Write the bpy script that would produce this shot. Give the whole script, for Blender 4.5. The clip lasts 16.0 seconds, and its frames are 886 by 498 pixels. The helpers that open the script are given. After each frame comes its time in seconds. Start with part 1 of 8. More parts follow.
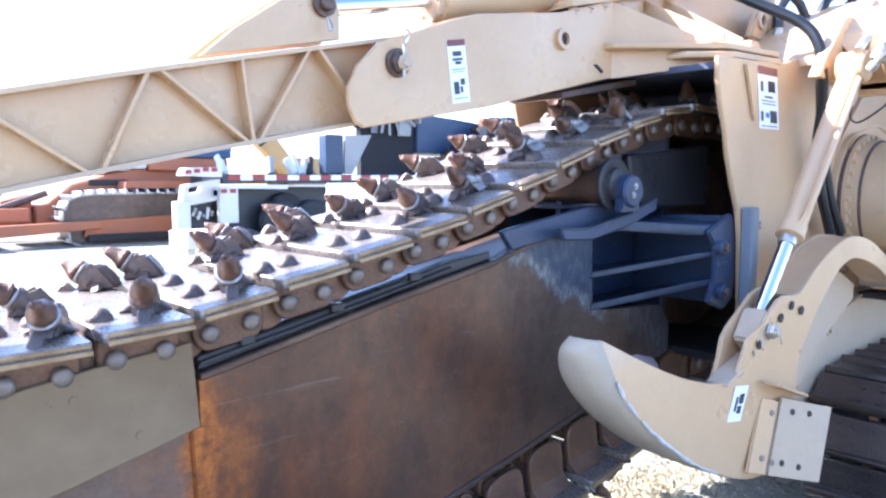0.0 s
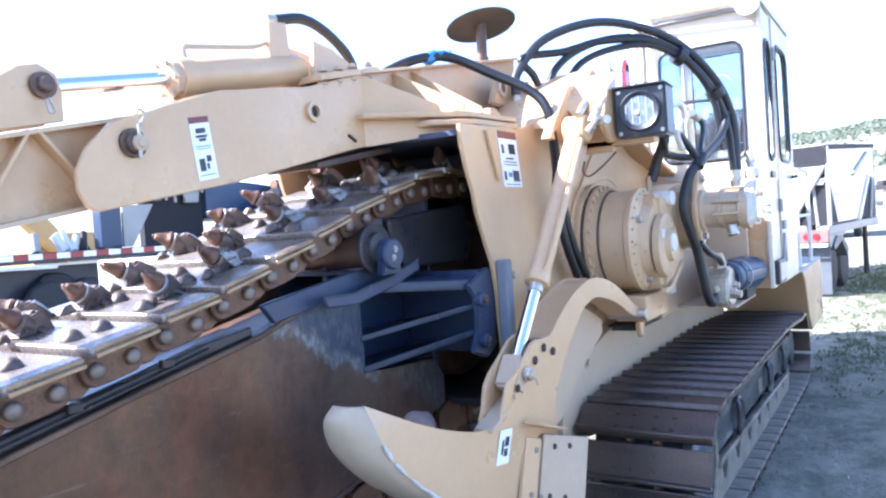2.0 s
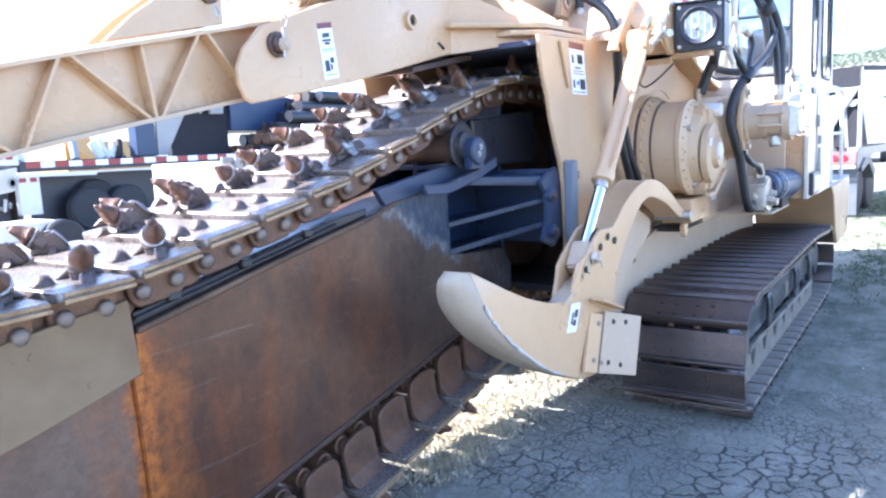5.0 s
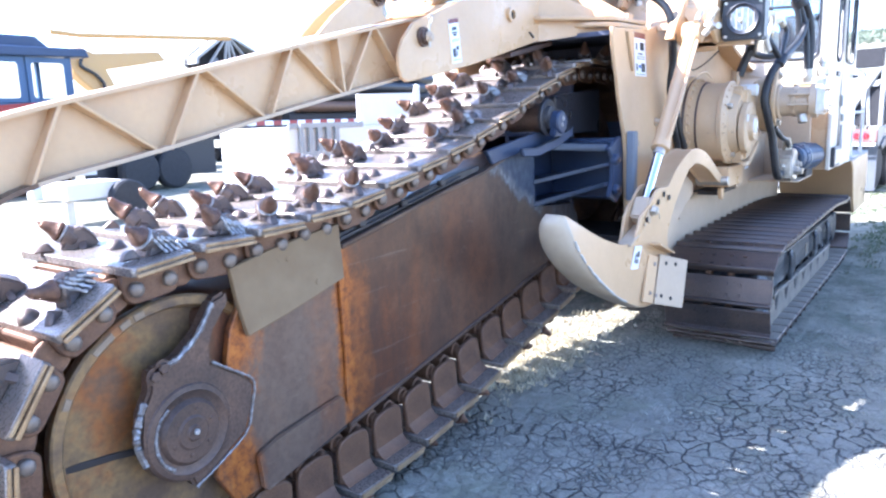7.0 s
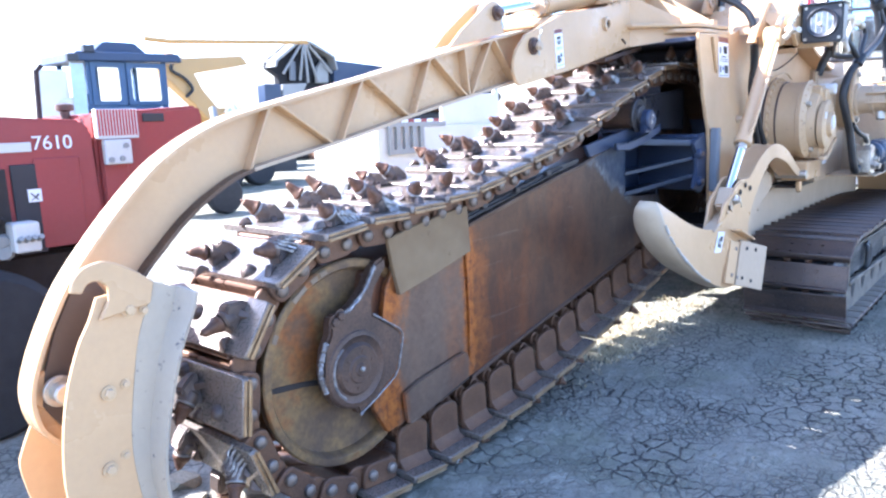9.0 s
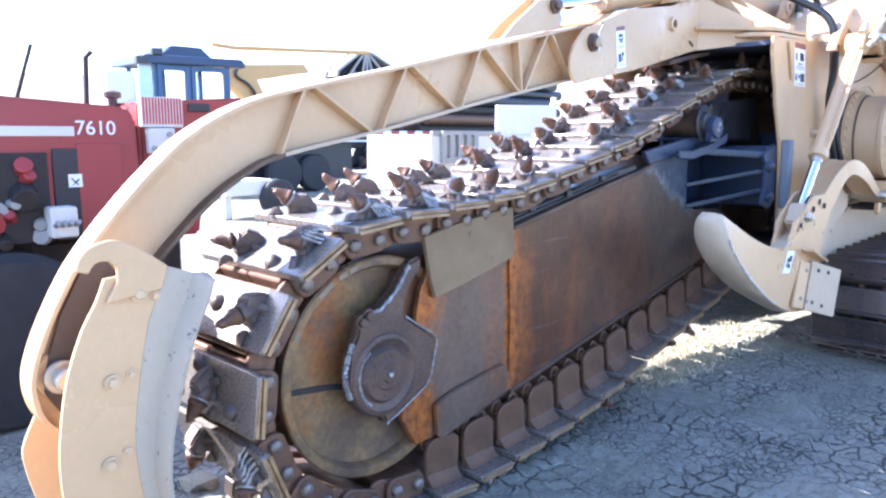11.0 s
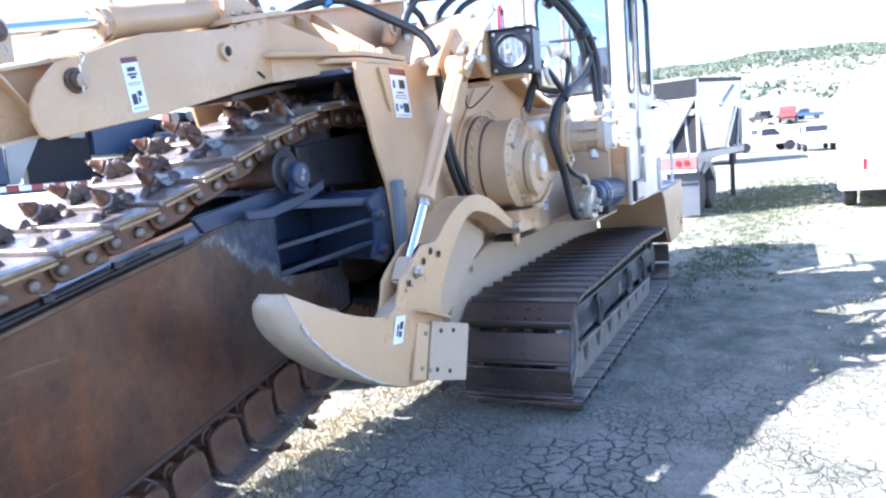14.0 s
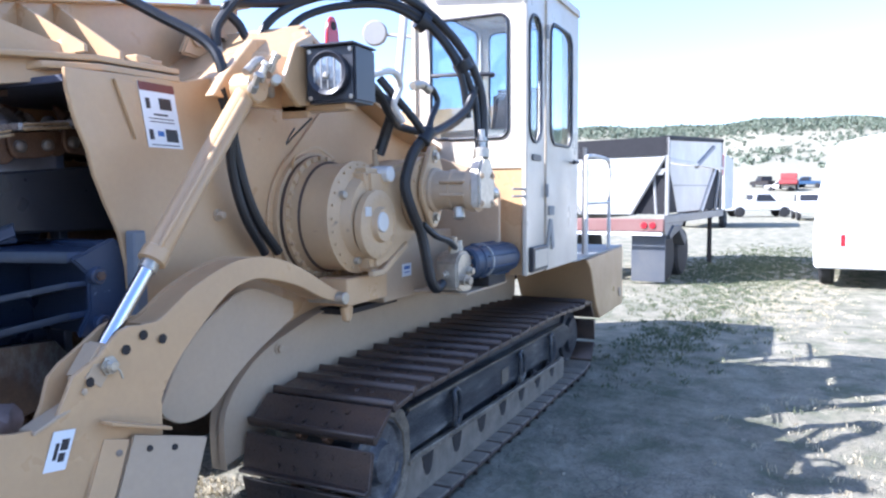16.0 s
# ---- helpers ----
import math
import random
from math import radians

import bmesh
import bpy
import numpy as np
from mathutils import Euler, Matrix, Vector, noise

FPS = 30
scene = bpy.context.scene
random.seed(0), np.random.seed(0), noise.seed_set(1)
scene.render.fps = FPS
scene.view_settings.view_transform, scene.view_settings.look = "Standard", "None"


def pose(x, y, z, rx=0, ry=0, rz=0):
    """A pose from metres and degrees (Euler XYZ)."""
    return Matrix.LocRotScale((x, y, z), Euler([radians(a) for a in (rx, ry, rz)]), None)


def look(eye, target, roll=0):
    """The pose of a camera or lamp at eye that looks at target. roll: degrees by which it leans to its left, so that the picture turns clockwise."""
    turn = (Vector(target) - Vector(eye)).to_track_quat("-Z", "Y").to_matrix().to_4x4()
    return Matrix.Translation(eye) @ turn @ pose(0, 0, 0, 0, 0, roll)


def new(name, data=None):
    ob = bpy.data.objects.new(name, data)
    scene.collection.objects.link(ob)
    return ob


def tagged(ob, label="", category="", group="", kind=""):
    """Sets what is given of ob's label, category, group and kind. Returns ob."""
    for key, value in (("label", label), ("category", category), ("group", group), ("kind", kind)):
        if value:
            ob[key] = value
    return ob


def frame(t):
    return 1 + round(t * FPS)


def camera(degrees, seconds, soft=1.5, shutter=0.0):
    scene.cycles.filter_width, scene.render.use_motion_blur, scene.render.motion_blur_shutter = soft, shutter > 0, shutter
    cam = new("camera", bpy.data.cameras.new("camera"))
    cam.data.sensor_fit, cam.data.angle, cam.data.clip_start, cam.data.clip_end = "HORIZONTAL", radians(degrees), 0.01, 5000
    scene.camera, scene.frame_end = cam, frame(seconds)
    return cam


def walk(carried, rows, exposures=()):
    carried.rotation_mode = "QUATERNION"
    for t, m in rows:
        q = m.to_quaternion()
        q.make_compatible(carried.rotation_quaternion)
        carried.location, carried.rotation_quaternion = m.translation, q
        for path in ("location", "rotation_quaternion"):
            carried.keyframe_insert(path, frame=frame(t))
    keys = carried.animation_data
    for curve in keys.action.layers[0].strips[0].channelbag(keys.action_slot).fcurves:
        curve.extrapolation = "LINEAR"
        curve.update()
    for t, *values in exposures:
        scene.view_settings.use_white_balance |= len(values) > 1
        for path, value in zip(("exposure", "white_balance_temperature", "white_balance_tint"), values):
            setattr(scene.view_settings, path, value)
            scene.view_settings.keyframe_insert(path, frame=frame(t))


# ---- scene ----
cam = camera(63.2, 16.0, soft=2.3)
PATH = [
    (0, (-0.048, 0.022, 1.699), (1.27, 1.513, 1.503), 0.0),
    (0.5, (-0.016, -0.024, 1.699), (1.427, 1.345, 1.488), -1.6),
    (1, (0.002, -0.07, 1.714), (1.574, 1.158, 1.574), -3.3),
    (1.5, (0.01, -0.095, 1.732), (1.638, 1.064, 1.658), -3.8),
    (2, (0.035, -0.121, 1.741), (1.714, 0.964, 1.683), -3.9),
    (2.5, (0.054, -0.141, 1.734), (1.777, 0.871, 1.644), -4.2),
    (3, (0.056, -0.15, 1.721), (1.765, 0.881, 1.595), -4.0),
    (3.5, (0.043, -0.165, 1.693), (1.708, 0.93, 1.524), -3.1),
    (4, (-0.088, -0.129, 1.661), (1.522, 1.025, 1.388), -2.0),
    (4.2, (-0.177, -0.077, 1.654), (1.461, 1.037, 1.382), -2.7),
    (6.3, (-1.138, -0.148, 1.705), (0.475, 0.989, 1.383), -2.4),
    (6.4, (-1.196, -0.143, 1.704), (0.415, 0.994, 1.373), -2.0),
    (6.5, (-1.23, -0.144, 1.698), (0.373, 1.003, 1.363), -1.4),
    (7, (-1.47, -0.221, 1.685), (0.129, 0.926, 1.329), -1.7),
    (7.5, (-1.722, -0.293, 1.692), (-0.159, 0.903, 1.333), -0.9),
    (8, (-1.936, -0.297, 1.706), (-0.344, 0.87, 1.386), -3.1),
    (8.5, (-2.108, -0.32, 1.705), (-0.554, 0.855, 1.256), -2.0),
    (9, (-2.083, -0.358, 1.686), (-0.59, 0.926, 1.335), -2.0),
    (9.2, (-2.046, -0.358, 1.68), (-0.549, 0.922, 1.335), -2.6),
    (11.3, (-1.839, -0.247, 1.582), (-0.445, 1.154, 1.277), 0.2),
    (11.5, (-1.793, -0.312, 1.597), (-0.323, 1.01, 1.292), -0.4),
    (11.7, (-1.735, -0.346, 1.601), (-0.181, 0.866, 1.257), -0.2),
    (12, (-1.62, -0.346, 1.606), (0.031, 0.746, 1.32), -1.9),
    (12.5, (-1.355, -0.258, 1.626), (0.362, 0.747, 1.418), -2.6),
    (13, (-1.117, -0.222, 1.66), (0.626, 0.719, 1.387), -4.1),
    (13.5, (-0.802, -0.309, 1.653), (0.918, 0.683, 1.412), -2.3),
    (14, (-0.491, -0.458, 1.692), (1.297, 0.399, 1.432), -4.7),
    (14.5, (-0.136, -0.507, 1.695), (1.706, 0.257, 1.536), -3.2),
    (15, (0.202, -0.581, 1.688), (2.032, 0.204, 1.498), -2.3),
    (15.5, (0.567, -0.799, 1.698), (2.332, 0.132, 1.559), 0.1),
    (16, (0.935, -0.933, 1.709), (2.737, -0.078, 1.56), -0.4),
]
EXPOSURES = [(0, 2.58, 5570, 17), (2, 2.44, 5570, 17), (3, 2.22, 5570, 17), (3.5, 2.15, 5570, 17), (4, 2.42, 5570, 17), (7, 2.78, 5570, 17), (8.5, 2.72, 5570, 17), (9, 2.64, 5570, 17), (11.5, 2.58, 5570, 17), (12.5, 2.5, 5570, 17), (14, 2.35, 5570, 17), (14.5, 2.2, 5570, 17), (15.5, 1.93, 5570, 17), (16, 1.74, 5570, 17)]
walk(cam, [(t, look(eye, target, roll)) for t, eye, target, roll in PATH], EXPOSURES)

# ---- world and sun ----
SUN_DIR = Vector((-0.72, 0.95, 1.0)).normalized()
sky_world = bpy.data.worlds.new("sky_world")
sky_world.use_nodes = True
scene.world = sky_world
wn = sky_world.node_tree
sky = wn.nodes.new("ShaderNodeTexSky")
sky.sky_type, sky.sun_disc = "NISHITA", False
sky.sun_elevation = math.asin(SUN_DIR.z)
sky.sun_rotation = math.atan2(SUN_DIR.x, SUN_DIR.y)
sky.altitude, sky.air_density, sky.dust_density, sky.ozone_density = 1500.0, 1.0, 2.2, 1.0
wn.nodes["Background"].inputs["Strength"].default_value = 0.14
wn.links.new(sky.outputs["Color"], wn.nodes["Background"].inputs["Color"])
sun_data = bpy.data.lights.new("sun", "SUN")
sun_data.energy, sun_data.angle, sun_data.color = 4.8, radians(0.5), (1.0, 0.95, 0.87)
sun = new("sun", sun_data)
sun.matrix_world = look(Vector((0, 0, 30)), Vector((0, 0, 30)) - SUN_DIR)

# ---- materials ----
def nodes_of(name, rough=0.5, metal=0.0):
    m = bpy.data.materials.new(name)
    m.use_nodes = True
    t = m.node_tree
    b = t.nodes["Principled BSDF"]
    b.inputs["Roughness"].default_value, b.inputs["Metallic"].default_value = rough, metal
    return m, t, b


def n_noise(t, scale, detail=6.0, rough=0.6, stretch=None, shift=0.0):
    """Noise in object metres; returns its Fac output."""
    tc = t.nodes.new("ShaderNodeTexCoord")
    mp = t.nodes.new("ShaderNodeMapping")
    mp.inputs["Location"].default_value = (shift, shift * 0.7, shift * 1.3)
    if stretch:
        mp.inputs["Scale"].default_value = stretch
    nz = t.nodes.new("ShaderNodeTexNoise")
    nz.inputs["Scale"].default_value, nz.inputs["Detail"].default_value, nz.inputs["Roughness"].default_value = scale, detail, rough
    t.links.new(tc.outputs["Object"], mp.inputs["Vector"])
    t.links.new(mp.outputs["Vector"], nz.inputs["Vector"])
    return nz.outputs["Fac"]


def n_ramp(t, fac, stops):
    r = t.nodes.new("ShaderNodeValToRGB")
    e = r.color_ramp.elements
    while len(e) < len(stops):
        e.new(0.5)
    for i, (p, c) in enumerate(stops):
        e[i].position = p
        e[i].color = (*c, 1) if len(c) == 3 else c
    t.links.new(fac, r.inputs["Fac"])
    return r.outputs["Color"]


def n_mix(t, fac, a, b, blend="MIX"):
    m = t.nodes.new("ShaderNodeMix")
    m.data_type, m.blend_type = "RGBA", blend
    for sock, v in ((m.inputs["Factor"], fac), (m.inputs["A"], a), (m.inputs["B"], b)):
        if isinstance(v, (int, float)):
            sock.default_value = v
        elif isinstance(v, tuple):
            sock.default_value = (*v, 1)
        else:
            t.links.new(v, sock)
    return m.outputs["Result"]


def n_bump(t, b, height, strength=0.2, dist=0.01):
    bp = t.nodes.new("ShaderNodeBump")
    bp.inputs["Strength"].default_value, bp.inputs["Distance"].default_value = strength, dist
    t.links.new(height, bp.inputs["Height"])
    t.links.new(bp.outputs["Normal"], b.inputs["Normal"])


def bw(v):
    return (v, v, v)


def paint(name, col, dirt=(0.30, 0.24, 0.16), dirt_amount=0.35, rough=0.42, chips=None, chip_at=0.66):
    """Gloss paint, dusty in patches, with fine orange-peel relief and optional chips of bare metal."""
    m, t, b = nodes_of(name, rough)
    big = n_noise(t, 1.7, 5)
    fine = n_noise(t, 38.0, 3, shift=3.0)
    c = n_mix(t, n_ramp(t, big, [(0.3, bw(0)), (0.75, bw(dirt_amount))]), col, dirt)
    c = n_mix(t, n_ramp(t, fine, [(0.35, bw(0)), (0.8, bw(0.25))]), c, tuple(x * 0.72 for x in col))
    if chips:
        ch = n_ramp(t, n_noise(t, 22.0, 7, 0.7, shift=7.0), [(chip_at, bw(0)), (chip_at + 0.03, bw(1))])
        c = n_mix(t, ch, c, chips)
    t.links.new(c, b.inputs["Base Color"])
    t.links.new(n_ramp(t, big, [(0.3, bw(rough - 0.08)), (0.75, bw(rough + 0.25))]), b.inputs["Roughness"])
    wave = n_noise(t, 2.1, 2, 0.4, shift=12.0)
    n_bump(t, b, n_mix(t, 0.035, wave, fine), 0.45, 0.04)
    return m


def steel(name, cols, rough=0.55, metal=0.35, scale=3.0, stretch=None, bump=0.35, per_object=False):
    """Rusty or worn steel: colours blended through two scales of noise."""
    m, t, b = nodes_of(name, rough, metal)
    n1 = n_noise(t, scale, 8, 0.62, stretch)
    n2 = n_noise(t, scale * 14, 5, 0.6, shift=5.0)
    k = len(cols) - 1
    c = n_ramp(t, n1, [(0.30 + 0.42 * i / k, col) for i, col in enumerate(cols)])
    c = n_mix(t, n_ramp(t, n2, [(0.35, bw(0)), (0.75, bw(0.55))]), c, tuple(x * 0.55 for x in cols[0]))
    if per_object:
        oi = t.nodes.new("ShaderNodeObjectInfo")
        c = n_mix(t, n_ramp(t, oi.outputs["Random"], [(0.0, bw(0)), (1.0, bw(0.5))]), c, tuple(x * 0.6 for x in cols[-1]))
    t.links.new(c, b.inputs["Base Color"])
    t.links.new(n_ramp(t, n2, [(0.3, bw(rough - 0.15)), (0.7, bw(rough + 0.2))]), b.inputs["Roughness"])
    n_bump(t, b, n2, bump, 0.004)
    return m


def plain(name, col, rough=0.5, metal=0.0, vary=0.2, scale=12.0):
    m, t, b = nodes_of(name, rough, metal)
    c = n_mix(t, n_ramp(t, n_noise(t, scale, 5), [(0.3, bw(0)), (0.75, bw(1))]), col, tuple(x * (1 - vary) for x in col))
    t.links.new(c, b.inputs["Base Color"])
    return m


TAN = paint("tan_paint", (0.58, 0.375, 0.20), (0.42, 0.275, 0.15), 0.5, 0.28)
GEAR_TAN = paint("gearbox_tan_paint", (0.59, 0.41, 0.235), (0.37, 0.265, 0.165), 0.7, 0.36, (0.22, 0.17, 0.12))
TAN_DUSTY = paint("tan_paint_dusty", (0.50, 0.365, 0.235), (0.40, 0.315, 0.23), 0.6, 0.5)
TAN_WORN = paint("tan_paint_worn", (0.48, 0.40, 0.29), (0.23, 0.165, 0.105), 0.85, 0.45, (0.20, 0.15, 0.11))
TAN_CHIPPED = paint("tan_paint_chipped", (0.42, 0.345, 0.255), (0.34, 0.31, 0.26), 0.6, 0.45, (0.07, 0.07, 0.08), 0.625)
# Dark brown for the shaded, greasy recess at the arm tip.
RECESS_SHADE = paint("recess_shade_brown", (0.07, 0.05, 0.042), (0.12, 0.085, 0.065), 0.7, 0.5)
DUST = plain("caked_dust", (0.26, 0.22, 0.17), 0.9, 0.0, 0.5, 7)
BLACK_PAINT = paint("black_paint", (0.017, 0.030, 0.070), (0.06, 0.075, 0.11), 0.65, 0.30, (0.18, 0.21, 0.26))


def rust_colour(t):
    """Brown rolled steel: broad dull clouds, soft reddish runs from above, fine pitting. Returns colour, runs, pitting."""
    broad = n_noise(t, 1.1, 4, 0.55, shift=1.7)
    runs = n_noise(t, 2.3, 8, 0.66, (1.0, 1.0, 0.24), 3.0)
    where = n_noise(t, 0.9, 3, 0.5, shift=8.0)
    fine = n_noise(t, 60.0, 4, 0.6, None, 6.0)
    c = n_ramp(t, broad, [(0.32, (0.058, 0.037, 0.030)), (0.46, (0.095, 0.057, 0.040)), (0.58, (0.145, 0.09, 0.056)), (0.72, (0.165, 0.117, 0.078))])
    tc = t.nodes.new("ShaderNodeTexCoord")
    sx = t.nodes.new("ShaderNodeSeparateXYZ")
    t.links.new(tc.outputs["Object"], sx.inputs["Vector"])
    polished = t.nodes.new("ShaderNodeMapRange")
    for k, v in (("From Min", 1.0), ("From Max", 2.1), ("To Min", 0.0), ("To Max", 1.0)):
        polished.inputs[k].default_value = v
    t.links.new(sx.outputs["X"], polished.inputs["Value"])
    c = n_mix(t, polished.outputs["Result"], n_mix(t, 0.6, c, (0.085, 0.034, 0.019)), n_mix(t, 0.45, c, (0.135, 0.104, 0.075)))
    amount = n_mix(t, 1.0, n_ramp(t, runs, [(0.44, bw(0)), (0.62, bw(0.85))]), n_ramp(t, where, [(0.38, bw(0.3)), (0.56, bw(1))]), "MULTIPLY")
    amount = n_mix(t, n_mix(t, 1.0, polished.outputs["Result"], (0.75, 0.75, 0.75), "MULTIPLY"), amount, (0.0, 0.0, 0.0))
    c = n_mix(t, amount, c, (0.235, 0.078, 0.025))
    grain = n_noise(t, 7.0, 10, 0.74, (1.0, 1.0, 0.75), 15.0)
    c = n_mix(t, n_ramp(t, grain, [(0.36, bw(0.5)), (0.50, bw(0))]), c, (0.040, 0.026, 0.022))
    c = n_mix(t, n_ramp(t, grain, [(0.52, bw(0)), (0.68, bw(0.36))]), c, (0.24, 0.125, 0.07))
    lines = n_noise(t, 5.0, 9, 0.7, (0.25, 1.0, 5.0), 19.0)
    c = n_mix(t, n_ramp(t, lines, [(0.60, bw(0)), (0.66, bw(0.30))]), c, (0.22, 0.185, 0.15))
    c = n_mix(t, n_ramp(t, fine, [(0.45, bw(0)), (0.8, bw(0.4))]), c, (0.055, 0.038, 0.03))
    scuff = n_noise(t, 13.0, 9, 0.75, (0.5, 1.0, 1.6), 11.0)
    c = n_mix(t, n_ramp(t, scuff, [(0.62, bw(0)), (0.68, bw(0.30))]), c, (0.26, 0.22, 0.18))
    return c, runs, fine


def rust_stains(t, c, spots):
    """Ragged orange rust over a plate: spots of (x, z, half width, half height, amount)."""
    tc = t.nodes.new("ShaderNodeTexCoord")
    ragged = n_noise(t, 9.0, 8, 0.7, (1.0, 1.0, 0.5), 23.0)
    tone = n_ramp(t, n_noise(t, 26.0, 7, 0.7, None, 29.0), [(0.35, (0.15, 0.052, 0.022)), (0.52, (0.36, 0.115, 0.024)), (0.68, (0.46, 0.17, 0.035))])
    for x, z, rx, rz, amount in spots:
        mp = t.nodes.new("ShaderNodeMapping")
        mp.vector_type = "TEXTURE"
        mp.inputs["Location"].default_value = (x, 1.89, z)
        mp.inputs["Scale"].default_value = (rx, 1.0, rz)
        t.links.new(tc.outputs["Object"], mp.inputs["Vector"])
        ln = t.nodes.new("ShaderNodeVectorMath")
        ln.operation = "LENGTH"
        t.links.new(mp.outputs["Vector"], ln.inputs[0])
        off = t.nodes.new("ShaderNodeMath")
        off.operation = "MULTIPLY_ADD"
        off.inputs[1].default_value = 1.0
        half = t.nodes.new("ShaderNodeMath")
        half.operation = "MULTIPLY"
        half.inputs[1].default_value = 0.35
        t.links.new(ln.outputs["Value"], half.inputs[0])
        t.links.new(ragged, off.inputs[0])
        t.links.new(half.outputs["Value"], off.inputs[2])
        c = n_mix(t, n_ramp(t, off.outputs["Value"], [(0.0, bw(amount)), (0.62, bw(amount)), (0.70, bw(amount * 0.8)), (0.90, bw(0))]), c, tone)
    return c


STAINS = [(0.72, 0.72, 0.055, 0.55, 1.0), (0.13, 0.87, 0.16, 0.19, 1.0), (0.11, 0.44, 0.12, 0.26, 1.0), (0.80, 0.62, 0.10, 0.5, 0.45), (0.60, 0.60, 0.10, 0.4, 0.25)]


def nose_plate():
    """Grey-brown plate with broad clouds, soft runs from above, scuffs and orange rust."""
    m, t, b = nodes_of("grey_brown_plate", 0.38, 0.4)
    broad = n_noise(t, 1.7, 8, 0.62, (1.0, 1.0, 0.45), 4.0)
    grain = n_noise(t, 34.0, 6, 0.65, None, 9.0)
    scuff = n_noise(t, 11.0, 9, 0.75, (0.6, 1.0, 1.8), 14.0)
    c = n_ramp(t, broad, [(0.30, (0.085, 0.055, 0.043)), (0.45, (0.135, 0.088, 0.066)), (0.58, (0.175, 0.122, 0.09)), (0.72, (0.20, 0.105, 0.058))])
    c = n_mix(t, n_ramp(t, grain, [(0.4, bw(0)), (0.75, bw(0.45))]), c, (0.06, 0.04, 0.032))
    c = n_mix(t, n_ramp(t, scuff, [(0.60, bw(0)), (0.68, bw(0.4))]), c, (0.28, 0.23, 0.19))
    c = rust_stains(t, c, STAINS)
    t.links.new(c, b.inputs["Base Color"])
    t.links.new(n_ramp(t, broad, [(0.35, bw(0.30)), (0.7, bw(0.5))]), b.inputs["Roughness"])
    n_bump(t, b, grain, 0.14, 0.003)
    return m


def rust_plate():
    m, t, b = nodes_of("rusty_side_plate", 0.36, 0.45)
    c, runs, fine = rust_colour(t)
    t.links.new(c, b.inputs["Base Color"])
    t.links.new(n_ramp(t, runs, [(0.4, bw(0.28)), (0.7, bw(0.46))]), b.inputs["Roughness"])
    n_bump(t, b, fine, 0.12, 0.003)
    return m


def scraped_black():
    """Black paint scraped away along a slanting, ragged border, with pale scratches; brown steel beyond it."""
    m, t, b = nodes_of("scraped_black_paint", 0.34, 0.4)
    rust, runs, fine = rust_colour(t)
    tc = t.nodes.new("ShaderNodeTexCoord")
    dot = t.nodes.new("ShaderNodeVectorMath")
    dot.operation = "DOT_PRODUCT"
    dot.inputs[1].default_value = (0.49, 0.0, 0.87)
    t.links.new(tc.outputs["Object"], dot.inputs[0])
    ragged = n_noise(t, 7.0, 7, 0.65, shift=2.5)
    streak = n_noise(t, 30.0, 8, 0.75, (1.0, 1.0, 0.45), 4.4)
    add = t.nodes.new("ShaderNodeMath")
    add.operation = "MULTIPLY_ADD"
    add.inputs[1].default_value = 0.22
    t.links.new(ragged, add.inputs[0])
    t.links.new(dot.outputs["Value"], add.inputs[2])
    edge = t.nodes.new("ShaderNodeMapRange")
    edge.inputs["From Min"].default_value, edge.inputs["From Max"].default_value = 2.255, 2.355
    t.links.new(add.outputs["Value"], edge.inputs["Value"])
    sx = t.nodes.new("ShaderNodeSeparateXYZ")
    t.links.new(tc.outputs["Object"], sx.inputs["Vector"])
    limit = t.nodes.new("ShaderNodeMapRange")
    for k, v in (("From Min", 2.46), ("From Max", 2.56), ("To Min", 1.0), ("To Max", 0.25)):
        limit.inputs[k].default_value = v
    t.links.new(sx.outputs["X"], limit.inputs["Value"])
    both = t.nodes.new("ShaderNodeMath")
    both.operation = "MULTIPLY"
    t.links.new(edge.outputs["Result"], both.inputs[0])
    t.links.new(limit.outputs["Result"], both.inputs[1])
    mask = both.outputs["Value"]
    black = n_mix(t, n_ramp(t, ragged, [(0.4, bw(0)), (0.7, bw(0.5))]), (0.017, 0.029, 0.062), (0.06, 0.074, 0.10))
    rust = rust_stains(t, rust, STAINS[:1] + STAINS[3:4])
    c = n_mix(t, mask, rust, black)
    band = n_ramp(t, mask, [(0.10, bw(0)), (0.4, bw(1)), (0.98, bw(0.3))])
    scr = n_mix(t, 1.0, band, n_ramp(t, streak, [(0.45, bw(0.15)), (0.62, bw(0.7))]), "MULTIPLY")
    c = n_mix(t, scr, c, (0.30, 0.34, 0.36))
    t.links.new(c, b.inputs["Base Color"])
    n_bump(t, b, fine, 0.12, 0.003)
    return m


SCRAPED = scraped_black()
NOSE_PLATE = nose_plate()
SIDE_RUST = rust_plate()
IDLER = steel("idler_steel", [(0.02, 0.022, 0.03), (0.05, 0.045, 0.045), (0.09, 0.07, 0.06)], 0.45, 0.3, 6.0)
SHELF_EDGE = paint("scratched_edge", (0.008, 0.012, 0.024), (0.06, 0.075, 0.10), 0.8, 0.4, (0.26, 0.28, 0.30))
COVER_STEEL = paint("khaki_steel", (0.29, 0.21, 0.12), (0.15, 0.09, 0.05), 0.95, 0.72, (0.12, 0.085, 0.06))
COVER_STEEL.node_tree.nodes["Principled BSDF"].inputs["Specular IOR Level"].default_value = 0.2
CHAIN_STEEL = steel("chain_steel", [(0.095, 0.055, 0.04), (0.175, 0.098, 0.062), (0.28, 0.145, 0.075)], 0.5, 0.45, 9.0, None, 0.4, True)
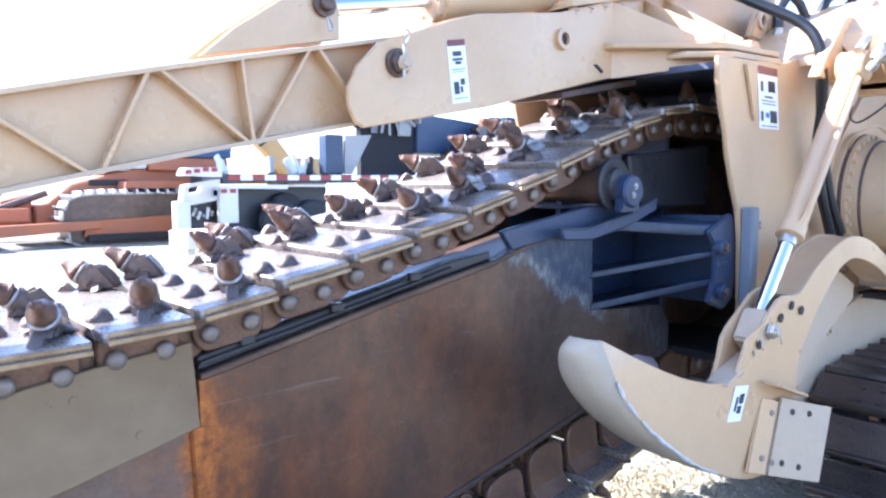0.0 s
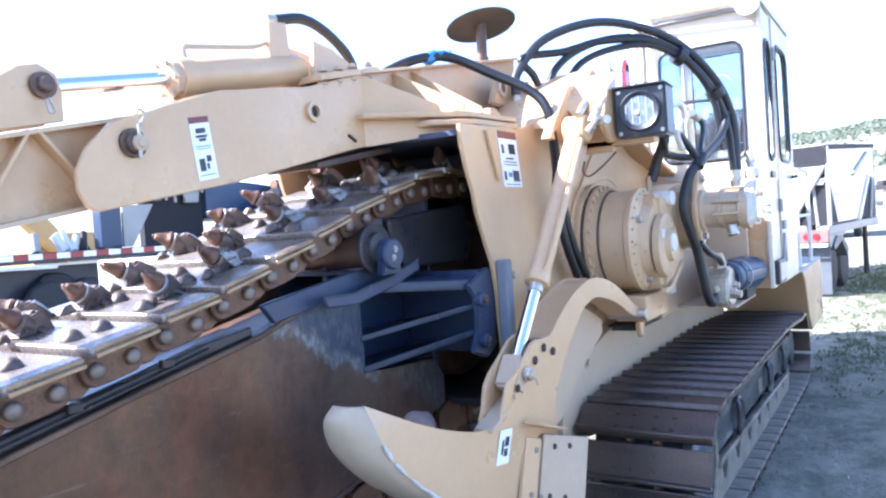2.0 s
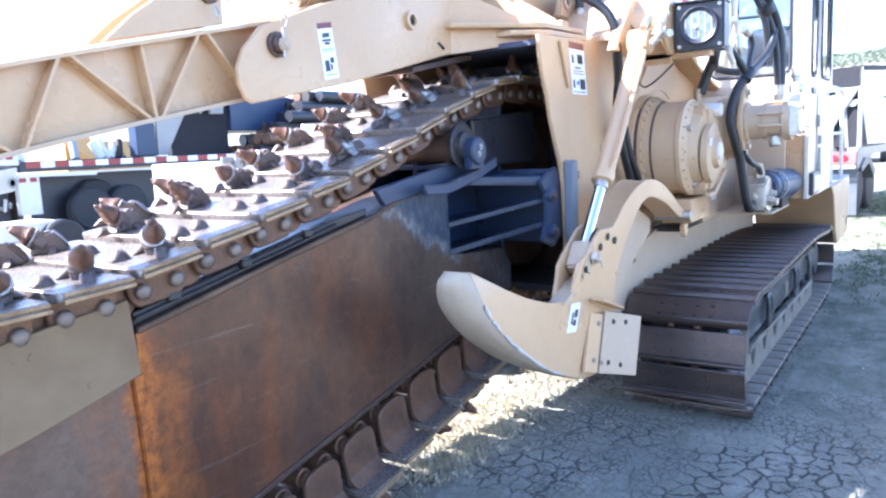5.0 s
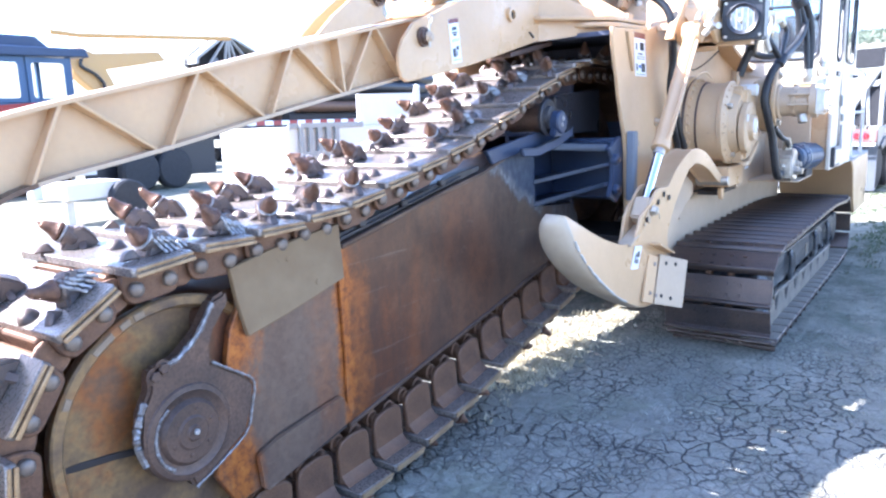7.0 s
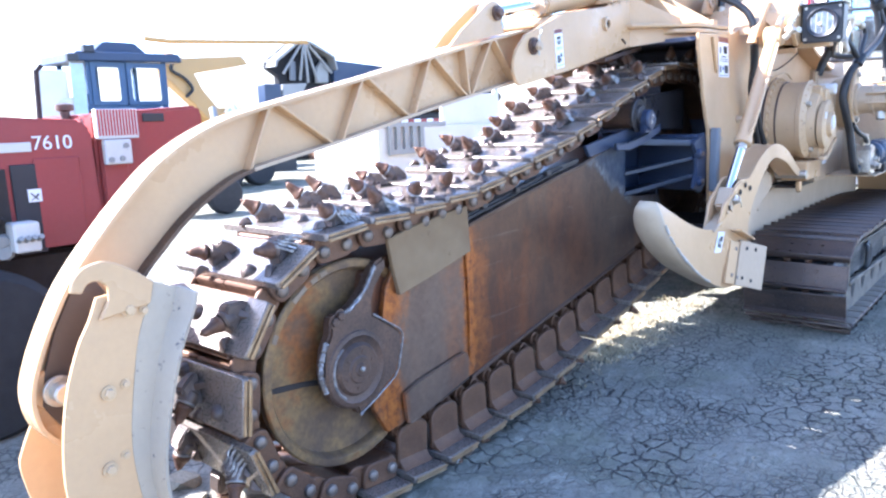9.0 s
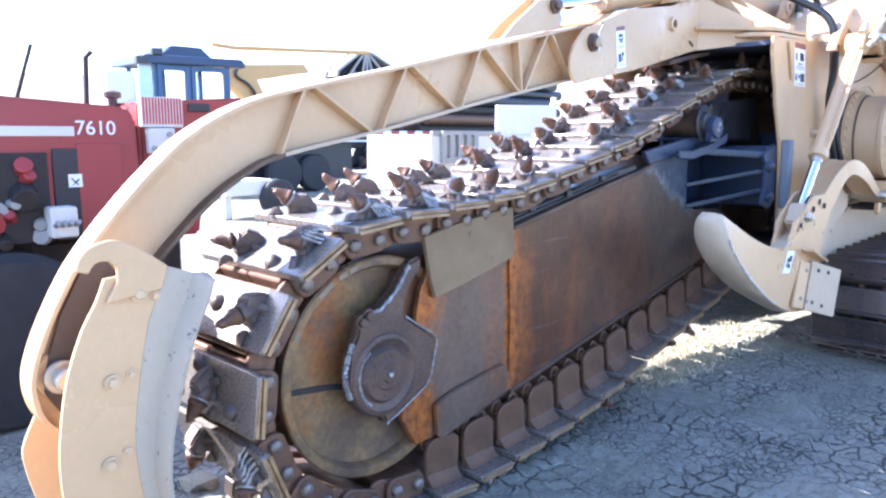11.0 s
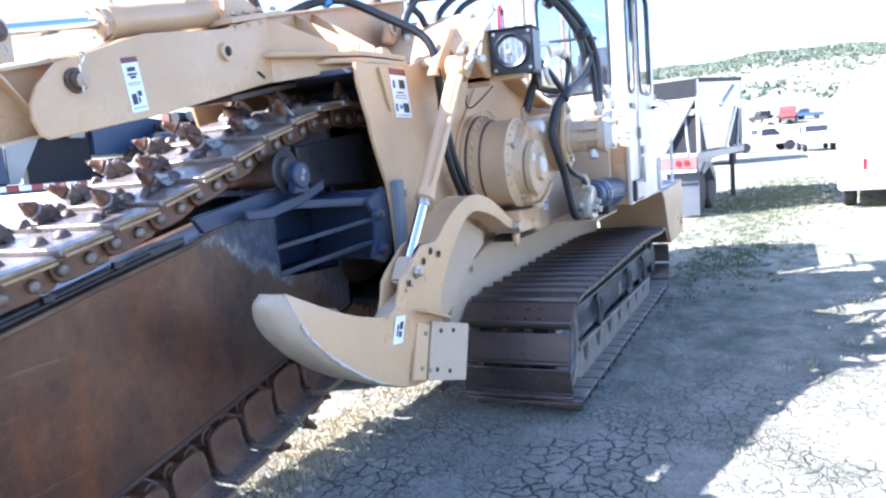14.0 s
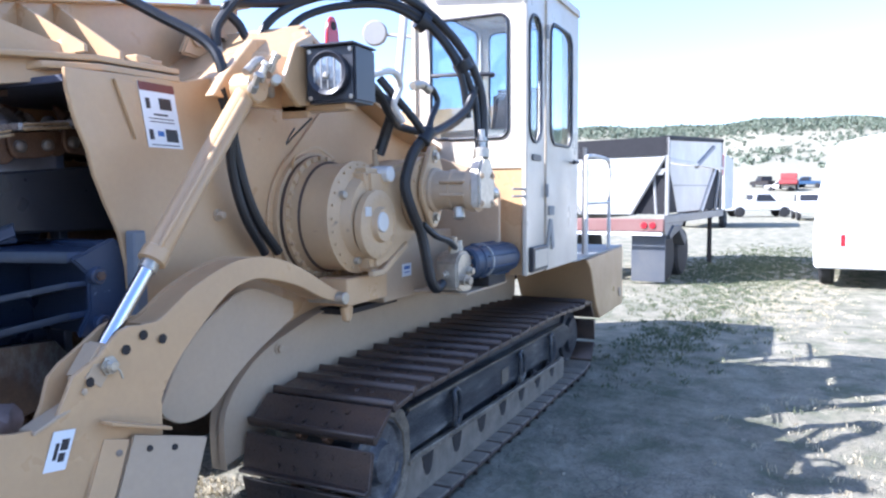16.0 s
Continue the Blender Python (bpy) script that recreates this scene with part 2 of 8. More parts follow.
PAD_STEEL = steel("worn_pad_steel", [(0.19, 0.17, 0.165), (0.31, 0.27, 0.245), (0.45, 0.37, 0.29)], 0.29, 0.58, 7.0, None, 0.35, True)
PAD_EDGE = steel("bright_edge_steel", [(0.20, 0.11, 0.05), (0.38, 0.24, 0.12), (0.52, 0.37, 0.21)], 0.42, 0.4, 14.0, None, 0.3, True)
BIT_STEEL = steel("bit_steel", [(0.055, 0.034, 0.028), (0.125, 0.062, 0.040), (0.24, 0.125, 0.07)], 0.42, 0.4, 26.0, None, 0.5, True)
BLOCK_STEEL = steel("bit_block_steel", [(0.075, 0.066, 0.066), (0.15, 0.115, 0.10), (0.25, 0.17, 0.12)], 0.4, 0.5, 14.0, None, 0.5, True)
RING_STEEL = steel("bright_ring_steel", [(0.26, 0.235, 0.22), (0.44, 0.42, 0.40), (0.62, 0.60, 0.57)], 0.35, 0.6, 25.0)
EDGE_BRIGHT = steel("bare_ragged_steel", [(0.12, 0.095, 0.085), (0.30, 0.28, 0.27), (0.50, 0.50, 0.51)], 0.4, 0.55, 30.0)
RAIL_STEEL = steel("worn_brown_rail_steel", [(0.055, 0.038, 0.032), (0.12, 0.075, 0.052), (0.20, 0.135, 0.095)], 0.36, 0.5, 8.0, (0.3, 1, 1))
DARK_GLOSS = paint("greasy_black_steel", (0.016, 0.017, 0.022), (0.055, 0.045, 0.04), 0.6, 0.28, (0.13, 0.115, 0.10))
RIM_TAN = steel("worn_pale_rim", [(0.20, 0.14, 0.095), (0.34, 0.26, 0.18)], 0.5, 0.2, 16.0)
NOSE_TAN = steel("nose_wheel_steel", [(0.075, 0.05, 0.042), (0.145, 0.095, 0.058), (0.27, 0.17, 0.075), (0.30, 0.11, 0.03), (0.15, 0.10, 0.065)], 0.42, 0.3, 2.7, None, 0.25)
HUB_STEEL = steel("hub_steel", [(0.070, 0.049, 0.041), (0.125, 0.080, 0.060), (0.18, 0.105, 0.070)], 0.48, 0.4, 6.0)
TRACK_STEEL = steel("track_shoe_steel", [(0.05, 0.045, 0.047), (0.105, 0.08, 0.07), (0.19, 0.13, 0.095)], 0.36, 0.55, 5.0, (1, 0.4, 1), 0.3, True)
MUDDY_EDGE = steel("muddy_scraped_edge", [(0.05, 0.045, 0.04), (0.20, 0.165, 0.12), (0.36, 0.31, 0.24)], 0.6, 0.1, 7.0, (0.5, 1, 1), 0.4)
IDLER_GREY = steel("scuffed_grey_steel", [(0.06, 0.062, 0.068), (0.16, 0.16, 0.165), (0.34, 0.34, 0.33)], 0.45, 0.4, 9.0, None, 0.3)
FRAME_DARK = steel("muddy_black_frame", [(0.014, 0.018, 0.026), (0.035, 0.04, 0.05), (0.09, 0.095, 0.10), (0.30, 0.29, 0.27)], 0.4, 0.2, 6.0, (0.35, 1, 1.6), 0.4)
# Near-black for dark parts, and for plates standing in for shaded openings.
DARK = plain("dark_parts_and_shade", (0.035, 0.028, 0.026), 0.7, 0.1, 0.5)
# Blue-black base lifted to stand in for dim bluish light inside.
INTERIOR = plain("blue_lit_black_interior", (0.085, 0.095, 0.14), 0.55, 0.1, 0.5, 5)
WORN_WHITE = plain("bare_bright_metal", (0.62, 0.60, 0.56), 0.5, 0.1, 0.4, 40)
RUBBER = plain("black_hose_rubber", (0.016, 0.017, 0.02), 0.42, 0.0, 0.4, 20)
TYRE = plain("tyre_rubber", (0.03, 0.03, 0.032), 0.75, 0.0, 0.4)
CHROME = plain("chrome", (0.75, 0.77, 0.8), 0.12, 1.0, 0.06)
REFLECTOR = plain("dulled_reflector", (0.34, 0.35, 0.37), 0.22, 1.0, 0.7, 30)
ZINC = plain("zinc_fitting", (0.55, 0.5, 0.42), 0.4, 0.7, 0.3, 30)
CAB_CREAM = paint("cream_cab_paint", (0.62, 0.55, 0.445), (0.44, 0.36, 0.26), 0.45, 0.3)
PIN_STEEL = steel("worn_pin_steel", [(0.18, 0.14, 0.115), (0.32, 0.27, 0.23)], 0.4, 0.5, 20.0)
MATT_BLACK = plain("matt_black_board_and_shade", (0.016, 0.016, 0.02), 0.85, 0.0, 0.4)
WHITE = paint("white_paint", (0.78, 0.77, 0.74), (0.55, 0.52, 0.46), 0.25, 0.35)
OFFWHITE = paint("weathered_white_paint", (0.66, 0.64, 0.60), (0.45, 0.42, 0.36), 0.4, 0.5)
RED = paint("red_paint", (0.32, 0.034, 0.034), (0.22, 0.07, 0.055), 0.6, 0.42)
ORANGE = paint("orange_paint", (0.42, 0.12, 0.04), (0.22, 0.12, 0.08), 0.6, 0.5)
NAVY = paint("navy_paint", (0.02, 0.04, 0.085), (0.06, 0.07, 0.08), 0.4, 0.4)
BLUE = paint("blue_paint", (0.028, 0.075, 0.16), (0.06, 0.10, 0.16), 0.4, 0.4)
YELLOW = paint("yellow_paint", (0.50, 0.29, 0.095), (0.40, 0.28, 0.15), 0.4, 0.4)
NAVY_BLUE = paint("dark_blue_paint", (0.014, 0.035, 0.085), (0.05, 0.07, 0.11), 0.4, 0.4)
PALE_GLASS = plain("pale_blue_glazing", (0.42, 0.56, 0.66), 0.12, 0.0, 0.2, 3)
BLUE_GREY = paint("worn_blue_grey_steel", (0.15, 0.175, 0.215), (0.22, 0.22, 0.22), 0.6, 0.4, (0.32, 0.33, 0.34))
GREY = paint("grey_paint", (0.30, 0.30, 0.29), (0.24, 0.22, 0.19), 0.4, 0.5)
STICKER = plain("white_vinyl", (0.80, 0.82, 0.84), 0.35, 0.0, 0.06)
INK = plain("black_print", (0.02, 0.022, 0.03), 0.4, 0.0, 0.1)
INK_RED = plain("dark_red_print", (0.16, 0.03, 0.03), 0.4, 0.0, 0.1)
INK_BLUE = plain("blue_print", (0.05, 0.16, 0.45), 0.4, 0.0, 0.1)
RED_LENS = plain("red_lens", (0.5, 0.02, 0.03), 0.2, 0.0, 0.1)
BLUE_TAPE = plain("blue_rag", (0.07, 0.28, 0.6), 0.7, 0.0, 0.4)
CONCRETE = plain("pale_rock", (0.40, 0.28, 0.24), 0.9, 0.0, 0.4)


def glass_mat(name, tint=(0.86, 0.92, 0.95)):
    m, t, b = nodes_of(name, 0.02)
    b.inputs["Base Color"].default_value = (*tint, 1)
    b.inputs["Transmission Weight"].default_value = 1.0
    b.inputs["IOR"].default_value = 1.12
    return m


GLASS = glass_mat("window_glass")
CAB_GLASS = glass_mat("tinted_cab_glass", (0.62, 0.70, 0.76))
CAB_GLASS.node_tree.nodes["Principled BSDF"].inputs["IOR"].default_value = 1.5

# ---- mesh helpers ----
WORLD_OF = {}


def thing(name, at, label, category, group="", kind=""):
    """An Empty at its base that parents the parts of one thing."""
    ob = new(name)
    ob.location = at
    WORLD_OF[ob] = Matrix.Translation(at)
    return tagged(ob, label, category, group, kind)


def mesh_of(name, bm, mat, angle=35):
    bmesh.ops.recalc_face_normals(bm, faces=bm.faces)
    me = bpy.data.meshes.new(name)
    bm.to_mesh(me)
    bm.free()
    me.materials.append(mat)
    me.shade_smooth()
    me.set_sharp_from_angle(angle=radians(angle))
    return me


def part(name, bm, mat, parent=None, label="", angle=35):
    """One mesh object, in world metres, under a thing or a part."""
    return attach(name, mesh_of(name, bm, mat, angle), parent, label)


def attach(name, me, parent=None, label="", m=None):
    ob = new(name, me)
    if m is not None:
        ob.matrix_basis = m
    WORLD_OF[ob] = m if m is not None else Matrix.Identity(4)
    if parent is not None:
        ob.parent = parent
        ob.matrix_parent_inverse = WORLD_OF[parent].inverted()
    if label:
        ob["label"] = label
    return ob


def bevel_all(bm, w, seg=1, limit=30):
    ed = [e for e in bm.edges if len(e.link_faces) == 2 and e.calc_face_angle(0) > radians(limit)]
    if ed and w > 0:
        bmesh.ops.bevel(bm, geom=ed, offset=w, segments=seg, affect="EDGES", clamp_overlap=True)


def absorb(bm, piece, m=None):
    """Joins another bmesh into bm."""
    if m is not None:
        piece.transform(m)
    me = bpy.data.meshes.new("tmp")
    piece.to_mesh(me)
    piece.free()
    bm.from_mesh(me)
    bpy.data.meshes.remove(me)
    return bm


def B_box(x0, x1, y0, y1, z0, z1, bev=0.004, seg=1):
    bm = bmesh.new()
    bmesh.ops.create_cube(bm, size=1.0)
    for v in bm.verts:
        v.co = Vector(((x0 + x1) / 2 + v.co.x * (x1 - x0), (y0 + y1) / 2 + v.co.y * (y1 - y0), (z0 + z1) / 2 + v.co.z * (z1 - z0)))
    bevel_all(bm, bev, seg)
    return bm


def B_prism(pts, y0, y1, bev=0.004, seg=1, axis="y"):
    """A polygon of (x, z) drawn out from y0 to y1 (axis 'x': of (y, z) along x; 'z': of (x, y) up z)."""
    bm = bmesh.new()

    def at(p, d):
        return {"y": (p[0], d, p[1]), "x": (d, p[0], p[1]), "z": (p[0], p[1], d)}[axis]
    a = [bm.verts.new(at(p, y0)) for p in pts]
    b = [bm.verts.new(at(p, y1)) for p in pts]
    bm.faces.new(a)
    bm.faces.new(b[::-1])
    n = len(pts)
    for i in range(n):
        bm.faces.new((a[i], b[i], b[(i + 1) % n], a[(i + 1) % n]))
    bmesh.ops.recalc_face_normals(bm, faces=bm.faces)
    bevel_all(bm, bev, seg)
    return bm


def frame_along(d, up=Vector((0, 0, 1))):
    d = Vector(d).normalized()
    if abs(d.dot(up)) > 0.98:
        up = Vector((0, 1, 0))
    s = d.cross(up).normalized()
    return s, s.cross(d).normalized()


def B_tube(pts, r, seg=10, cap=True):
    """A round tube along points; r one radius or one for each point."""
    bm = bmesh.new()
    pts = [Vector(p) for p in pts]
    rings = []
    s_prev = None
    for i, p in enumerate(pts):
        d = (pts[min(i + 1, len(pts) - 1)] - pts[max(i - 1, 0)]).normalized()
        if s_prev is None:
            s, u = frame_along(d)
        else:
            s = (s_prev - d * s_prev.dot(d)).normalized()
            u = s.cross(d).normalized()
        s_prev = s
        rr = r[i] if isinstance(r, (list, tuple)) else r
        rings.append([bm.verts.new(p + (s * math.cos(2 * math.pi * k / seg) + u * math.sin(2 * math.pi * k / seg)) * rr) for k in range(seg)])
    for a, b in zip(rings, rings[1:]):
        for k in range(seg):
            bm.faces.new((a[k], a[(k + 1) % seg], b[(k + 1) % seg], b[k]))
    if cap:
        bm.faces.new(rings[0][::-1])
        bm.faces.new(rings[-1])
    return bm


def B_lathe(prof, origin, direction, seg=32):
    """Profile of (distance along the axis, radius) turned about an axis."""
    d = Vector(direction).normalized()
    pts = [Vector(origin) + d * a for a, _ in prof]
    s, u = frame_along(d)
    bm = bmesh.new()
    rings = [[bm.verts.new(p + (s * math.cos(2 * math.pi * k / seg) + u * math.sin(2 * math.pi * k / seg)) * max(r, 1e-4)) for k in range(seg)] for p, (_, r) in zip(pts, prof)]
    for a, b in zip(rings, rings[1:]):
        for k in range(seg):
            bm.faces.new((a[k], a[(k + 1) % seg], b[(k + 1) % seg], b[k]))
    bm.faces.new(rings[0][::-1])
    bm.faces.new(rings[-1])
    return bm


def B_cyl(p0, p1, r, seg=16, bev=0.0):
    L = (Vector(p1) - Vector(p0)).length
    prof = [(0, r - bev), (bev, r), (L - bev, r), (L, r - bev)] if bev else [(0, r), (L, r)]
    return B_lathe(prof, p0, Vector(p1) - Vector(p0), seg)


def B_bolt(p, d, r=0.016, h=0.014, washer=True):
    """A hexagon bolt head on a washer."""
    p, d = Vector(p), Vector(d).normalized()
    bm = B_lathe([(0, r), (h * 0.85, r), (h, r * 0.8)], p, d, 6)
    if washer:
        absorb(bm, B_lathe([(-0.002, r * 1.5), (h * 0.25, r * 1.5)], p, d, 14))
    return bm


def B_ribbon(a, b, t, side):
    """A curved plate between two rows of points, t thick towards side."""
    bm = bmesh.new()
    side = Vector(side).normalized() * t
    g = [[bm.verts.new(Vector(p)) for p in a], [bm.verts.new(Vector(p)) for p in b],
         [bm.verts.new(Vector(p) + side) for p in b], [bm.verts.new(Vector(p) + side) for p in a]]
    for i in range(len(a) - 1):
        for k in range(4):
            q = g[(k + 1) % 4]
            bm.faces.new((g[k][i], g[k][i + 1], q[i + 1], q[i]))
    for e in (0, -1):
        bm.faces.new([g[k][e] for k in range(4)])
    bmesh.ops.recalc_face_normals(bm, faces=bm.faces)
    return bm


def spline(pts, n=8):
    """Catmull-Rom points through pts."""
    p = [Vector(q) if len(q) == 3 else Vector((q[0], 0, q[1])) for q in pts]
    p = [2 * p[0] - p[1]] + p + [2 * p[-1] - p[-2]]
    out = []
    for i in range(1, len(p) - 2):
        for k in range(n):
            u = k / n
            out.append(0.5 * (2 * p[i] + (p[i + 1] - p[i - 1]) * u + (2 * p[i - 1] - 5 * p[i] + 4 * p[i + 1] - p[i + 2]) * u * u
                              + (3 * p[i] - p[i - 1] - 3 * p[i + 1] + p[i + 2]) * u ** 3))
    out.append(p[-2])
    return out


def spline2(pts, n=8):
    return [(v.x, v.z) for v in spline(pts, n)]


# ---- ground ----
def ground_material():
    """Crumbly dry earth; narrow shrinkage cracks of two sizes break it into flat plates in places."""
    m, t, b = nodes_of("dry_cracked_earth", 0.95)
    b.inputs["Specular IOR Level"].default_value = 0.2
    n_big = n_noise(t, 0.35, 6)
    n_mid = n_noise(t, 4.0, 7, 0.65, shift=2.0)
    n_clod = n_noise(t, 24.0, 6, 0.7, shift=6.0)
    n_fine = n_noise(t, 110.0, 3, 0.7, shift=4.0)
    tc = t.nodes.new("ShaderNodeTexCoord")
    warp = t.nodes.new("ShaderNodeTexNoise")
    warp.inputs["Scale"].default_value, warp.inputs["Detail"].default_value = 9.0, 4.0
    t.links.new(tc.outputs["Object"], warp.inputs["Vector"])
    mixv = t.nodes.new("ShaderNodeMix")
    mixv.data_type = "VECTOR"
    mixv.inputs["Factor"].default_value = 0.085
    t.links.new(tc.outputs["Object"], mixv.inputs["A"])
    t.links.new(warp.outputs["Color"], mixv.inputs["B"])

    def cracks(scale, width):
        v = t.nodes.new("ShaderNodeTexVoronoi")
        v.feature, v.voronoi_dimensions = "DISTANCE_TO_EDGE", "2D"
        v.inputs["Scale"].default_value = scale
        t.links.new(mixv.outputs["Result"], v.inputs["Vector"])
        return n_ramp(t, v.outputs["Distance"], [(0.0, bw(1)), (width * 0.45, bw(0.8)), (width, bw(0))])
    where = n_ramp(t, n_noise(t, 1.3, 5, 0.6, shift=13.0), [(0.42, bw(0)), (0.55, bw(1.0))])
    where2 = n_ramp(t, n_noise(t, 2.2, 5, 0.6, shift=17.0), [(0.43, bw(0)), (0.60, bw(0.85))])
    sx = t.nodes.new("ShaderNodeSeparateXYZ")
    t.links.new(tc.outputs["Object"], sx.inputs["Vector"])
    zone = t.nodes.new("ShaderNodeMapRange")
    for k, v in (("From Min", 3.2), ("From Max", 6.5), ("To Min", 1.0), ("To Max", 0.12)):
        zone.inputs[k].default_value = v
    t.links.new(sx.outputs["X"], zone.inputs["Value"])
    big = n_mix(t, 1.0, cracks(10.5, 0.085), where, "MULTIPLY")
    small = n_mix(t, 1.0, cracks(21.0, 0.11), where2, "MULTIPLY")
    crack = n_mix(t, 1.0, n_mix(t, 1.0, big, small, "LIGHTEN"), zone.outputs["Result"], "MULTIPLY")
    soil = n_ramp(t, n_mid, [(0.3, (0.29, 0.275, 0.23)), (0.5, (0.37, 0.35, 0.295)), (0.72, (0.46, 0.44, 0.37))])
    soil = n_mix(t, n_ramp(t, n_clod, [(0.42, bw(0)), (0.70, bw(0.45))]), soil, (0.25, 0.235, 0.20))
    soil = n_mix(t, n_ramp(t, n_fine, [(0.4, bw(0)), (0.75, bw(0.35))]), soil, (0.53, 0.50, 0.43))
    soil = n_mix(t, n_ramp(t, n_big, [(0.42, bw(0)), (0.62, bw(0.5))]), soil, (0.45, 0.43, 0.35))
    soil = n_mix(t, n_ramp(t, n_noise(t, 0.8, 7, 0.7, shift=9.0), [(0.48, bw(0)), (0.64, bw(0.6))]), soil, (0.16, 0.19, 0.10))
    worn = n_ramp(t, n_noise(t, 1.6, 8, 0.68, shift=21.0), [(0.40, bw(0)), (0.62, bw(0.7))])
    soil = n_mix(t, worn, soil, (0.24, 0.235, 0.20))
    soil = n_mix(t, n_ramp(t, n_noise(t, 5.5, 8, 0.7, shift=27.0), [(0.52, bw(0)), (0.68, bw(0.5))]), soil, (0.175, 0.18, 0.135))
    trodden = t.nodes.new("ShaderNodeMapRange")
    for k, v in (("From Min", 2.6), ("From Max", 5.5), ("To Min", 0.0), ("To Max", 0.78)):
        trodden.inputs[k].default_value = v
    t.links.new(sx.outputs["X"], trodden.inputs["Value"])
    loam = n_ramp(t, n_noise(t, 2.1, 9, 0.72, shift=33.0), [(0.38, (0.115, 0.13, 0.075)), (0.49, (0.235, 0.22, 0.16)), (0.62, (0.38, 0.345, 0.26))])
    soil = n_mix(t, trodden.outputs["Result"], soil, loam)
    soil = n_mix(t, n_ramp(t, n_noise(t, 36.0, 6, 0.7, shift=37.0), [(0.54, bw(0)), (0.66, bw(0.55))]), soil, (0.14, 0.13, 0.10))
    soil = n_mix(t, crack, soil, (0.06, 0.057, 0.055))
    t.links.new(soil, b.inputs["Base Color"])
    height = n_mix(t, 0.55, n_mix(t, 0.5, n_mid, n_clod), n_fine)
    height = n_mix(t, crack, height, (0.0, 0.0, 0.0))
    n_bump(t, b, height, 1.0, 0.03)
    return m


EARTH = ground_material()


def crack_field(X, Y, rng):
    """Distance to the nearest border between mud plates, in metres, for points of a plane."""
    cell = 0.098
    wx = X + 0.02 * np.sin(Y * 17.0) + 0.015 * np.sin(X * 31.0 + Y * 11.0)
    wy = Y + 0.02 * np.sin(X * 19.0 + 1.0) + 0.012 * np.sin(Y * 37.0)
    gx, gy = np.floor(wx / cell).astype(int), np.floor(wy / cell).astype(int)
    jit = rng.random((256, 256, 2))
    d1 = np.full(X.shape, 9.0)
    d2 = np.full(X.shape, 9.0)
    for i in (-1, 0, 1):
        for j in (-1, 0, 1):
            q = jit[(gx + i) % 256, (gy + j) % 256]
            d = np.hypot((gx + i + q[..., 0]) * cell - wx, (gy + j + q[..., 1]) * cell - wy)
            d2 = np.minimum(d2, np.maximum(d, d1))
            d1 = np.minimum(d1, d)
    return d2 - d1


def clods(X, Y):
    """Low uneven lumps of crumbled earth, up to about a centimetre high."""
    a = np.sin(X * 23.0 + 3.0 * np.sin(Y * 9.0)) * np.sin(Y * 27.0 + 2.5 * np.sin(X * 11.0))
    b = np.sin(X * 61.0 + 4.0 * np.sin(Y * 21.0 + 1.0)) * np.sin(Y * 53.0 + 3.0 * np.sin(X * 29.0))
    where = np.clip(0.6 + np.sin(X * 3.1 + 2.0 * np.sin(Y * 1.3)) * np.sin(Y * 2.7 + 1.0), 0, 1)
    c = np.sin(X * 5.3 + 2.0 * np.sin(Y * 3.1)) * np.sin(Y * 6.1 + 1.7 * np.sin(X * 2.3))
    return 0.004 * a + 0.007 * np.clip(b, 0, 1) * where + (0.006 + 0.008 * np.clip(X - 3.0, 0, 1)) * c


def axis_steps(near0, near1, step, far0, far1, grow=1.13):
    """Coordinates: even and fine between near0 and near1, ever coarser out to far0 and far1."""
    mid = list(np.arange(near0, near1 + step * 0.5, step))
    lo, s = [], step
    x = near0
    while x > far0:
        s *= grow
        x -= s
        lo.append(x)
    hi, s, x = [], step, mid[-1]
    while x < far1:
        s *= grow
        x += s
        hi.append(x)
    return np.array(lo[::-1] + mid + hi)


def hill_height(X, Y):
    """Flat ground near by; beyond it a pale slope and, far off, a wooded ridge."""
    d = np.hypot(X, Y)
    a = np.arctan2(Y, X)
    side = 0.74 + 0.10 * np.exp(-((a + 0.2) / 0.5) ** 2)
    s1 = np.clip((d - 90.0) / 380.0, 0, 1)
    s2 = np.clip((d - 420.0) / 420.0, 0, 1)
    s1, s2 = s1 * s1 * (3 - 2 * s1), s2 * s2 * (3 - 2 * s2)
    roll = 1.0 + 0.05 * np.sin(a * 7.0 + 0.6) + 0.03 * np.sin(a * 23.0 + 2.0) + 0.015 * np.sin(a * 61.0)
    return side * roll * (24.0 * s1 + 62.0 * s2)


